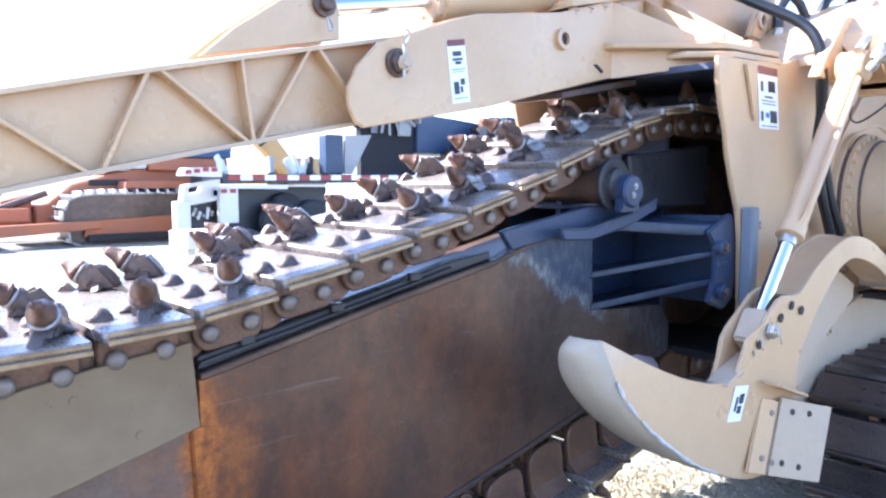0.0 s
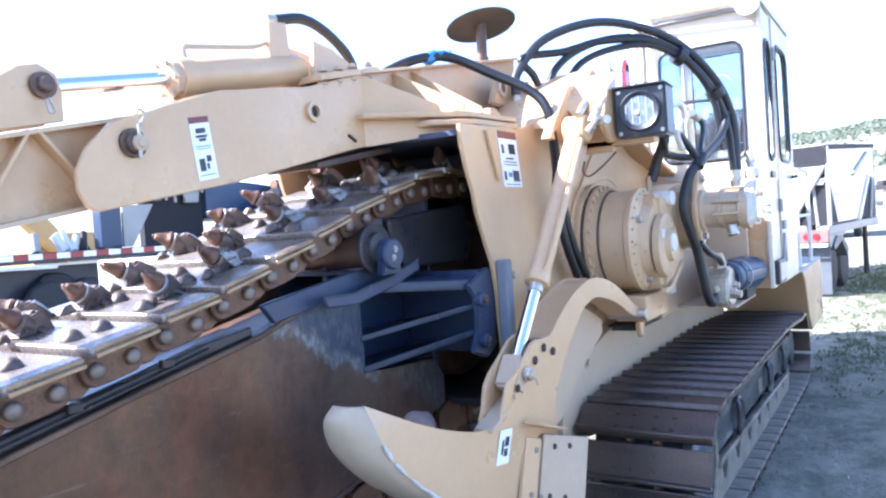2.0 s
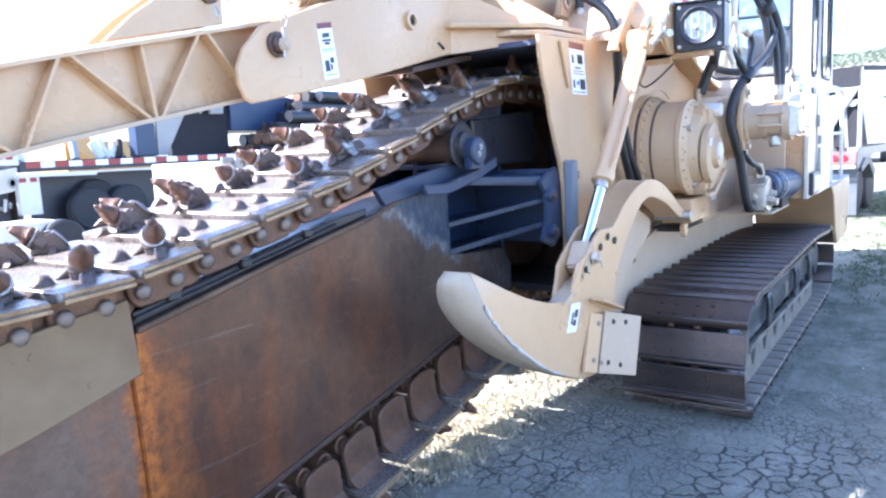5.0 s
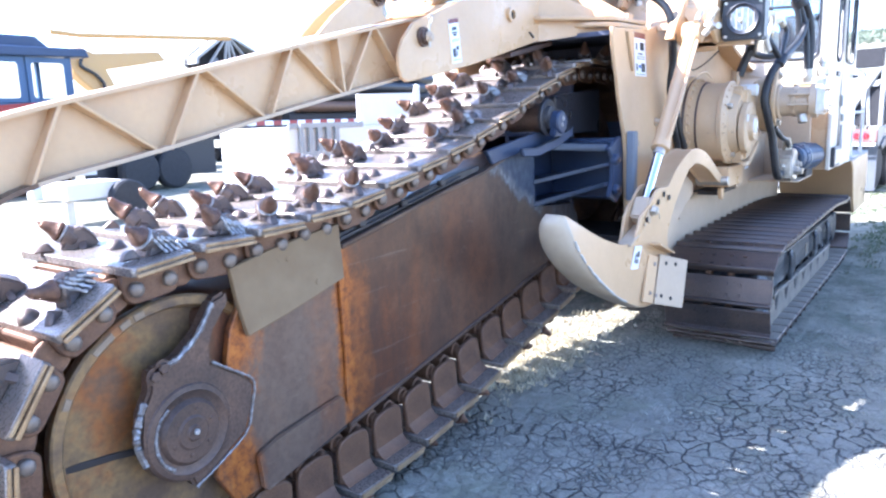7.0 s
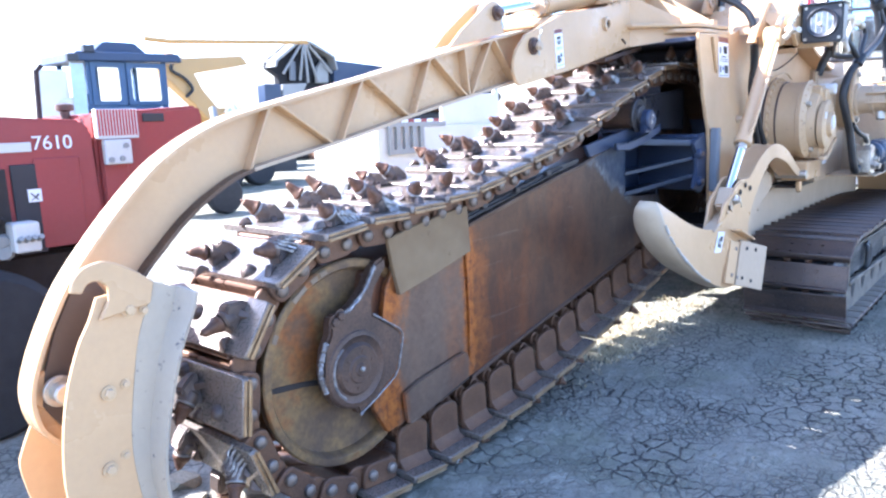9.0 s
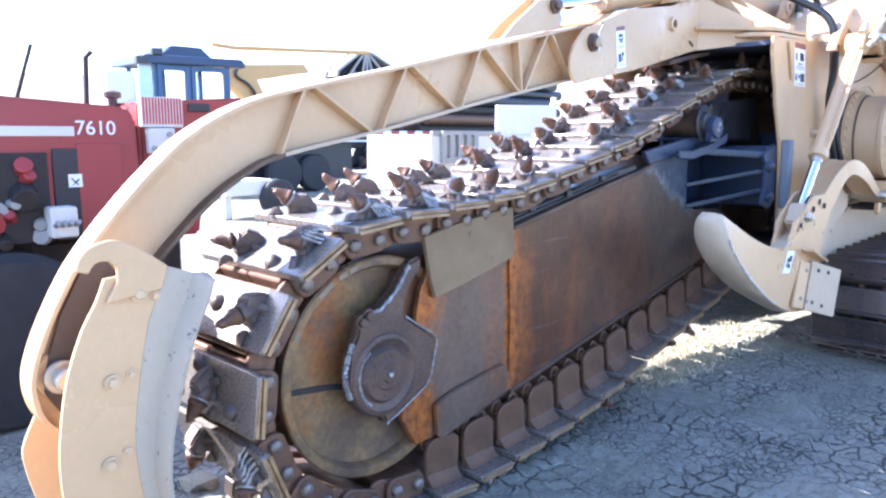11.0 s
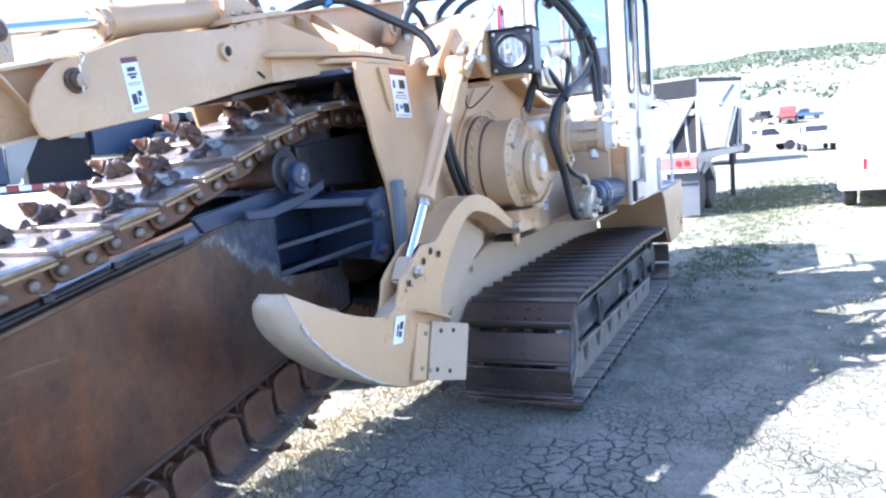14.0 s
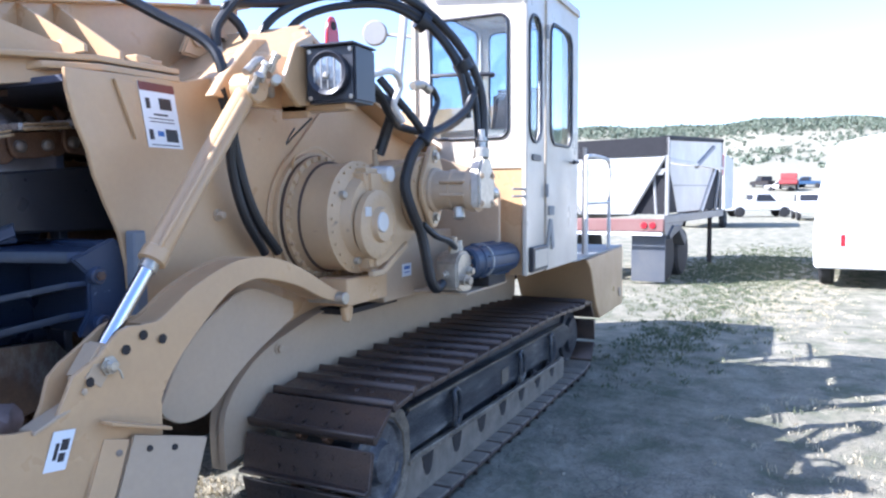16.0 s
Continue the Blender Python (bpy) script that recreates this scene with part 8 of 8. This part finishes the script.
part("cargo_sheet", B_prism([(14.95, 1.82), (14.98, 2.95), (16.2, 3.0), (15.3, 1.82)], 22.5, 22.6, 0.01), GREY, fb, "pale sheet metal")
for k in range(14):
    x, z = rngb.uniform(10.3, 15.0), 1.80
    c = (x, 22.5 + rngb.random(), z)
    part("cargo_piece", B_cyl(c, (x + rngb.uniform(-0.3, 0.3), c[1] + 0.2, z + rngb.uniform(0.2, 0.7)), rngb.uniform(0.06, 0.16), 10, 0.01), rngb.choice([OFFWHITE, GREY, DARK]), fb)

for ob in fb.children_recursive:
    if ob.name.split(".")[0] in ("wheel", "rim", "spare_tyre"):
        cs = [v.co for v in ob.data.vertices]
        mid_ = Vector(((min(c.x for c in cs) + max(c.x for c in cs)) / 2, (min(c.y for c in cs) + max(c.y for c in cs)) / 2, 0))
        ob.data.transform(Matrix.Translation(mid_ * -0.2))
    else:
        ob.data.transform(Matrix.Diagonal((0.8, 0.8, 1, 1)))
fb.location = (11.2, 18.4, 0)
WORLD_OF[fb] = Matrix.Translation(fb.location)
for ob in fb.children:
    ob.matrix_parent_inverse = WORLD_OF[fb].inverted()

# heap of dark scrap pipe behind
heap, _ = placed("pipe_stack", (24, 29, 0), 0, "stack of dark rusty pipes", "pipe stack")
for row in range(9):
    for k in range(4):
        part("pipe", B_cyl((21.0 + row * 0.95 + rngb.uniform(-0.5, 0.5), 27.5 + k * 0.62 + (row % 2) * 0.3, 0.32 + row * 0.55), (36 + rngb.uniform(-1, 1), 27.5 + k * 0.62 + (row % 2) * 0.3, 0.32 + row * 0.55), 0.3, 12), rngb.choice([DARK, CHAIN_STEEL, INK]), heap)

# white service trailer close behind the chain
sv, _ = placed("service_trailer", (7.0, 8.0, 0), 0, "white service trailer with a slatted tailgate", "trailer")
part("bed", B_box(5.55, 8.9, 7.4, 8.9, 0.75, 1.62, 0.02), OFFWHITE, sv)
part("headboard", B_prism([(7.15, 1.62), (7.15, 2.10), (8.62, 2.14), (8.66, 2.28), (8.74, 2.28), (8.76, 1.62)], 7.5, 7.56, 0.008), OFFWHITE, sv)
part("side_rail", B_box(5.55, 7.1, 7.38, 7.42, 1.60, 1.68, 0.008), GREY, sv)
part("tailgate", holed_wall(5.72, 6.50, 1.20, 1.68, [(5.78 + k * 0.18, 5.88 + k * 0.18, 1.28, 1.62, 0.03) for k in range(4)], 0.04, lambda u, v, d: (u, 7.33 + d, v)), GREY, sv, "grey slatted tailgate")
for x in (6.4, 7.6):
    wheel(sv, I4, (x, 7.5, 0.38), 0.38, 0.22, GREY, -1)
    wheel(sv, I4, (x, 8.8, 0.38), 0.38, 0.22, GREY, 1)
part("drawbar", B_box(8.8, 10.0, 8.0, 8.2, 0.6, 0.75, 0.01), DARK, sv)
part("prop_leg", B_box(5.62, 5.74, 7.55, 7.67, 0.0, 0.76, 0.01), DARK, sv)
lw, _ = placed("wheel_stand", (5.9, 12.3, 0), 0, "pale implement on a dark tyre", "implement")
wheel(lw, I4, (6.0, 12.3, 0.38), 0.38, 0.25, GREY, -1)
part("frame", B_box(4.9, 6.0, 12.35, 13.2, 0.45, 0.75, 0.02), OFFWHITE, lw)
part("leg", B_box(4.95, 5.1, 12.5, 12.65, 0.0, 0.46, 0.01), OFFWHITE, lw)

# belly-dump trailer
FLAP = paint("blue_grey_rubber", (0.06, 0.072, 0.095), (0.13, 0.13, 0.125), 0.7, 0.45)
FADED_RED = paint("faded_red_paint", (0.19, 0.075, 0.07), (0.26, 0.19, 0.16), 0.6, 0.6)
bd, MT = placed("dump_trailer", (14.95, 1.05, 0), -6.0, "white belly-dump trailer with dark hopper", "trailer")


def bdp(name, bm, mat, label=""):
    return local_part(name, bm, mat, bd, MT @ Matrix.Diagonal((0.88, 1, 1, 1)), label)


# local frame: x forwards from the rear, y away from the near side
bdp("rear_sheet", B_prism([(0.05, 2.42), (2.35, 2.42), (1.72, 1.32), (0.68, 1.32)], 0.0, 0.03, 0.004, 1, "x"), OFFWHITE, "white rear hopper sheet")
# Black sheets stand in for the shaded gaps beside the hopper.
bdp("rear_bay", B_prism([(0.05, 2.40), (0.68, 1.32), (0.05, 1.32)], 0.05, 0.07, 0.002, 1, "x"), MATT_BLACK)
bdp("rear_bay", B_prism([(2.35, 2.40), (2.35, 1.32), (1.72, 1.32)], 0.05, 0.07, 0.002, 1, "x"), MATT_BLACK)
bdp("rear_board", B_prism([(0.0, 2.42), (2.4, 2.40), (2.4, 2.74), (0.0, 2.78)], -0.03, 0.0, 0.006, 1, "x"), MATT_BLACK, "black sideboard")
# Grey strip paints the shade on the upper rear sheet.
bdp("rear_shade_strip", B_prism([(0.03, 2.18), (2.37, 2.18), (2.30, 2.06), (0.1, 2.06)], -0.012, 0.0, 0.002, 1, "x"), GREY)
bdp("side_panel", B_prism([(0.02, 2.30), (0.02, 2.72), (5.9, 2.98), (5.9, 2.40), (5.2, 2.30)], 0.0, 0.04, 0.004), OFFWHITE, "white upper hopper side")
bdp("side_sheet", B_prism([(0.18, 2.28), (5.0, 2.30), (3.3, 1.34), (1.0, 1.34)], 0.03, 0.07, 0.004), OFFWHITE, "white hopper side")
# Same along the side: black sheets paint the shade of open bays.
bdp("side_bay", B_prism([(0.06, 2.28), (0.16, 2.28), (0.98, 1.34), (0.06, 1.34)], 0.035, 0.06, 0.002), MATT_BLACK)
bdp("side_bay", B_prism([(5.02, 2.29), (5.84, 2.29), (5.84, 1.34), (3.32, 1.34)], 0.035, 0.06, 0.002), MATT_BLACK)
bdp("far_sheet", B_prism([(0.02, 1.34), (0.02, 2.72), (5.9, 2.98), (5.9, 1.34)], 2.34, 2.38, 0.004), OFFWHITE)
bdp("front_sheet", B_box(5.86, 5.9, 0.05, 2.34, 1.34, 2.95, 0.004), OFFWHITE)
bdp("hopper_lining", B_box(0.08, 5.8, 0.08, 2.33, 1.34, 1.42, 0.004), MATT_BLACK)
bdp("top_rail", B_prism([(0.0, 2.70), (5.95, 2.96), (5.95, 3.05), (0.0, 2.79)], -0.03, 0.07, 0.01), MATT_BLACK)
bdp("corner_post", B_box(-0.03, 0.05, -0.02, 0.05, 1.30, 2.76, 0.008), GREY)
bdp("corner_post", B_box(-0.03, 0.05, 2.35, 2.42, 1.30, 2.76, 0.008), GREY)
bdp("corner_post", B_box(5.85, 5.95, -0.02, 0.05, 1.30, 2.98, 0.008), GREY)
bdp("strut", B_tube([(-0.02, 0.06, 2.40), (-0.02, 0.70, 1.31)], 0.035, 6), GREY)
bdp("strut", B_tube([(-0.02, 2.34, 2.40), (-0.02, 1.70, 1.31)], 0.035, 6), GREY)
bdp("strut", B_tube([(0.05, 0.30, 2.38), (0.05, 0.22, 1.31)], 0.03, 6), GREY)
bdp("strut", B_tube([(5.0, 0.0, 2.3), (3.3, 0.0, 1.31)], 0.045, 6), OFFWHITE)
bdp("strut", B_tube([(5.62, 0.0, 2.3), (5.05, 0.0, 1.31)], 0.035, 6), GREY)
bdp("side_rail", B_box(0.0, 5.9, -0.05, 0.0, 2.29, 2.36, 0.01), OFFWHITE, "white stiffening rail")
bdp("seam", B_prism([(0.6, 1.86), (4.2, 1.88), (4.2, 1.90), (0.6, 1.88)], 0.022, 0.03, 0.002), GREY)
bdp("brace", B_tube([(2.6, -0.02, 2.28), (4.6, -0.02, 2.78)], 0.05, 6), GREY)
bdp("frame_rail", B_box(-0.25, 6.3, 0.0, 0.16, 1.14, 1.30, 0.01), GREY)
bdp("frame_rail", B_box(-0.25, 6.3, 2.2, 2.36, 1.14, 1.30, 0.01), GREY)
bdp("rear_bumper", B_box(-0.32, -0.2, 0.0, 2.4, 1.0, 1.24, 0.015), FADED_RED, "faded red light bar")
for y in (0.2, 0.36, 2.0):
    bdp("tail_lamp", B_cyl((-0.32, y, 1.12), (-0.345, y, 1.12), 0.06, 16, 0.008), RED_LENS)
bdp("reflector_strip", B_box(-0.33, -0.31, 0.02, 2.3, 0.93, 0.985, 0.003), STICKER)
bdp("mud_flap", B_box(-0.06, -0.03, 0.02, 0.66, 0.04, 0.93, 0.004), FLAP, "blue-grey rubber mud flap")
bdp("mud_flap", B_box(-0.06, -0.03, 1.75, 2.35, 0.06, 0.93, 0.004), FLAP)
wheel(bd, MT, (0.55, 0.25, 0.5), 0.5, 0.3, OFFWHITE, -1)
wheel(bd, MT, (1.75, 0.25, 0.5), 0.5, 0.3, OFFWHITE, -1)
wheel(bd, MT, (0.55, 2.15, 0.5), 0.5, 0.3, OFFWHITE, 1)
wheel(bd, MT, (1.75, 2.15, 0.5), 0.5, 0.3, OFFWHITE, 1)
bdp("fender", B_prism([(0.1, 0.93), (0.5, 1.10), (1.1, 1.08), (1.75, 0.80), (1.5, 0.66), (1.0, 0.98), (0.2, 0.84)], -0.02, 0.5, 0.01), FLAP)
bdp("rail_beam", B_prism([(-0.2, 1.14), (1.6, 1.14), (1.2, 0.98), (0.0, 0.9)], 0.02, 0.14, 0.006), GREY)

post = tagged(part("post", B_tube([(19.84, 0.735, -0.05), (19.83, 0.735, 0.7), (19.80, 0.735, 1.39)], [0.06, 0.055, 0.05], 8), DARK), "dark leaning wooden post in grass", "post")

# white panel van, its sides drawn in towards a domed roof
bt, VM = placed("van", (15.6, -1.43, 0), -5.0, "white panel van parked on dry grass", "van")
VAN = spline2([(0.0, 0.34), (0.02, 0.95), (-0.05, 1.70), (-0.17, 2.30)], 4) + spline2([(-0.24, 2.46), (-0.42, 2.60), (-1.24, 2.74), (-2.06, 2.60), (-2.24, 2.46)], 4) + spline2([(-2.31, 2.30), (-2.43, 1.70), (-2.50, 0.95), (-2.48, 0.34)], 4)
local_part("body", B_prism(VAN, 0.0, 4.9, 0.05, 3, "x"), WHITE, bt, VM)
local_part("rear_door", B_prism([(-0.22, 0.50), (-0.20, 0.95), (-0.26, 1.70), (-0.38, 2.32), (-1.22, 2.44), (-1.22, 0.50)], -0.014, 0.0, 0.006, 1, "x"), WHITE, bt, VM)
local_part("rear_door", B_prism([(-1.26, 0.50), (-1.26, 2.44), (-2.10, 2.32), (-2.22, 1.70), (-2.28, 0.95), (-2.26, 0.50)], -0.014, 0.0, 0.006, 1, "x"), WHITE, bt, VM)
local_part("bumper", B_box(-0.12, 0.02, -2.46, -0.02, 0.36, 0.50, 0.02, 2), WHITE, bt, VM)
local_part("marker_lamp", B_box(-0.02, 0.0, -0.50, -0.42, 0.74, 0.96, 0.006), RED_LENS, bt, VM)
local_part("hood", B_prism([(4.9, 0.34), (4.9, 1.75), (5.25, 1.15), (5.75, 1.0), (5.8, 0.4)], -2.40, -0.08, 0.06, 2), WHITE, bt, VM)
for x in (0.62, 4.75):
    wheel(bt, VM, (x, -0.19, 0.36), 0.36, 0.26, GREY, 1)
    wheel(bt, VM, (x, -2.29, 0.36), 0.36, 0.26, GREY, -1)


# parked vehicles far off
def pickup(name, at, turn, mat, label, L=5.2, size=1.0):
    ob, m = placed(name, at, turn, label, "vehicle", "parked vehicles")
    m = m @ Matrix.Scale(size, 4)
    local_part("body", B_prism([(0, 0.45), (0, 1.0), (1.9, 1.05), (3.6, 1.05), (L - 0.1, 0.98), (L, 0.5)], -0.9, 0.9, 0.08, 2), mat, ob, m)
    local_part("cabin", B_prism([(1.9, 1.05), (2.05, 1.70), (3.2, 1.72), (3.8, 1.05)], -0.8, 0.8, 0.06, 2), mat, ob, m)
    local_part("glass", B_prism([(2.12, 1.12), (2.2, 1.62), (3.1, 1.62), (3.55, 1.12)], -0.815, 0.815, 0.02), INK, ob, m)
    local_part("rear_glass", B_box(1.93, 1.99, -0.65, 0.65, 1.15, 1.6, 0.02), INK, ob, m)
    for x in (1.0, L - 1.1):
        for s in (-1, 1):
            wheel(ob, m, (x, s * 0.8, 0.38), 0.38, 0.24, GREY, s)
    return ob


pickup("pickup_truck", (50.0, -2.6, 0.0), 5, WHITE, "white pickup truck parked on pale earth")
pickup("truck", (172.0, -1.74, 2.48), 178, RED, "red truck parked far off on pale earth", 5.2, 1.9)
pickup("truck", (176.0, 1.25, 2.74), 30, DARK, "dark truck parked far off", 5.2, 1.6)
pickup("truck", (180.0, -5.54, 2.92), 75, GREY, "grey truck parked far off", 5.2, 1.4)
pickup("truck", (178.0, -8.67, 2.82), 85, BLUE, "blue-grey truck parked far off", 5.2, 1.4)
pickup("car", (165.0, -3.21, 2.1), 80, OFFWHITE, "pale car parked far off", 5.2, 1.2)
pickup("tow_truck", (57.0, 3.21, 0.0), -70, WHITE, "white truck parked beyond the trailer")
wt, _ = placed("white_trailer", (40.0, 3.3, 0), 0, "white cargo trailer with a red mark", "trailer")
part("box", B_box(38.5, 44.0, 1.70, 4.10, 0.9, 3.6, 0.05), WHITE, wt)
part("red_mark", B_box(38.46, 38.5, 1.80, 2.20, 2.6, 3.6, 0.01), RED, wt)
part("chassis", B_box(38.5, 45.0, 2.30, 3.50, 0.5, 0.9, 0.02), DARK, wt)
for x in (39.6, 40.6):
    wheel(wt, I4, (x, 1.90, 0.42), 0.42, 0.28, GREY, -1)
    wheel(wt, I4, (x, 3.90, 0.42), 0.42, 0.28, GREY, 1)


# ---- vegetation ----
def leaf_material(name, c1, c2):
    m, t, b = nodes_of(name, 0.8)
    g = t.nodes.new("ShaderNodeNewGeometry")
    t.links.new(n_ramp(t, g.outputs["Random Per Island"], [(0.0, c1), (1.0, c2)]), b.inputs["Base Color"])
    return m


# Juniper green paled and blued to take in the distance haze.
JUNIPER = leaf_material("hazed_juniper_green", (0.095, 0.125, 0.085), (0.17, 0.195, 0.14))
GRASS = leaf_material("dry_and_green_grass", (0.07, 0.10, 0.055), (0.17, 0.18, 0.10))
CLOD = steel("pale_clod", [(0.20, 0.175, 0.13), (0.33, 0.295, 0.225), (0.42, 0.38, 0.29)], 0.95, 0.0, 6.0, None, 0.8)
STRAW = leaf_material("dry_straw", (0.40, 0.34, 0.22), (0.58, 0.52, 0.38))


def sheet_mesh(name, co, faces, mat):
    me = bpy.data.meshes.new(name)
    me.from_pydata([tuple(c) for c in co], [], faces)
    me.materials.append(mat)
    return me


def far_trees():
    """Junipers scattered over the slope and crowded on the ridge: clumps of tilted leaf tufts."""
    rng = np.random.default_rng(3)
    co, fa = [], []
    n = 0
    while n < 10500:
        a = rng.uniform(-0.62, 0.30)
        d = rng.uniform(260, 900)
        grove = 0.5 + 0.5 * math.sin(a * 31.0 + 1.0) * math.sin(d * 0.041 + a * 9.0)
        keep = 0.13 * grove ** 2 if d < 480 else (0.42 * grove ** 2 if d < 640 else 1.0)
        if rng.random() > keep:
            continue
        x, y = d * math.cos(a), d * math.sin(a)
        z = float(hill_height(np.array(x), np.array(y)))
        r = rng.uniform(0.6, 1.7) * (1.0 if d < 480 else 1.25)
        for k in range(7):
            c = np.array([x, y, z]) + np.array([rng.normal() * 0.55, rng.normal() * 0.55, rng.uniform(0.2, 1.25)]) * r
            s = r * rng.uniform(0.35, 0.7)
            q = rng.normal(size=(5, 3)) * s * 0.75
            b0 = len(co)
            co.extend(c + q)
            fa.extend([(b0, b0 + 1, b0 + 2), (b0, b0 + 2, b0 + 3), (b0, b0 + 3, b0 + 4), (b0 + 1, b0 + 2, b0 + 4)])
        n += 1
    ob = new("far_trees", sheet_mesh("far_trees", co, fa, JUNIPER))
    return tagged(ob, "dark juniper trees dotted over distant hills", "trees", kind="stuff")


def blades(name, spots, mat, label, height, seed):
    """Tufts of bent blades at spots of (x, y, spread, tufts)."""
    rng = np.random.default_rng(seed)
    co, fa = [], []
    for cx, cy, sp, nt in spots:
        for _ in range(nt):
            x, y = cx + rng.normal() * sp[0], cy + rng.normal() * sp[1]
            px0 = x
            for _ in range(9):
                a, h, w, lean = rng.uniform(0, 6.28), height * rng.uniform(0.4, 1.3), 0.0022 + 0.0022 * rng.random() + 0.00012 * max(0.0, px0 - 8.0), rng.uniform(0.2, 1.3)
                dx, dy = math.cos(a), math.sin(a)
                px, py = x + rng.normal() * 0.03, y + rng.normal() * 0.03
                b0 = len(co)
                co.extend([(px - dy * w, py + dx * w, -0.02), (px + dy * w, py - dx * w, -0.02),
                           (px + dx * h * lean * 0.4, py + dy * h * lean * 0.4, h * 0.6), (px + dx * h * lean, py + dy * h * lean, h * (0.95 if lean < 0.8 else 0.6))])
                fa.extend([(b0, b0 + 1, b0 + 2), (b0, b0 + 2, b0 + 3)])
    return tagged(new(name, sheet_mesh(name, co, fa, mat)), label, "grass", kind="stuff")



def rubble():
    """Loose stones and clods below the nose of the boom and along the machine."""
    rng = random.Random(21)
    bm = bmesh.new()
    spots = [(-0.55, 2.25, 0.28, 60, 0.085), (-0.35, 2.0, 0.2, 50, 0.04), (-0.45, 1.9, 0.3, 30, 0.02), (0.6, 0.6, 1.2, 150, 0.010), (2.8, 2.12, 0.2, 45, 0.022), (3.4, 2.15, 0.24, 60, 0.024), (3.2, 0.3, 1.4, 140, 0.011), (7.0, -0.4, 1.6, 320, 0.013)]
    for cx, cy, sp, n, size in spots:
        for _ in range(n):
            r = size * rng.uniform(0.4, 1.2)
            x, y = cx + rng.gauss(0, sp), cy + rng.gauss(0, sp)
            m = Matrix.Translation((x, y, r * 0.3 - 0.012)) @ Matrix.Rotation(rng.uniform(0, 6.28), 4, "Z") @ Matrix.Diagonal((r * rng.uniform(0.8, 1.5), r, r * rng.uniform(0.5, 0.9), 1))
            v = bmesh.ops.create_icosphere(bm, subdivisions=1, radius=1.0, matrix=m)["verts"]
            for q in v:
                q.co += noise.noise_vector(q.co * (0.9 / r)) * r * 0.35
    return tagged(part("rubble", bm, CLOD), "loose pale stones and clods on dry earth", "rubble", kind="stuff")


far_trees()
rubble()
blades("grass", [(17.5, 0.0, (2.4, 0.8), 1500), (21.5, -0.8, (2.2, 0.8), 900), (9.6, 0.25, (1.0, 0.35), 260), (12.5, 0.0, (1.6, 0.5), 260)], GRASS, "short green grass in patches on dry earth", 0.035, 8)
blades("straw", [(3.25, 2.14, (0.45, 0.12), 560), (2.75, 2.02, (0.3, 0.08), 160), (13.5, -0.9, (2.0, 0.6), 500), (6.0, -1.4, (1.5, 0.5), 120)], STRAW, "dry straw lying on the earth", 0.022, 9)
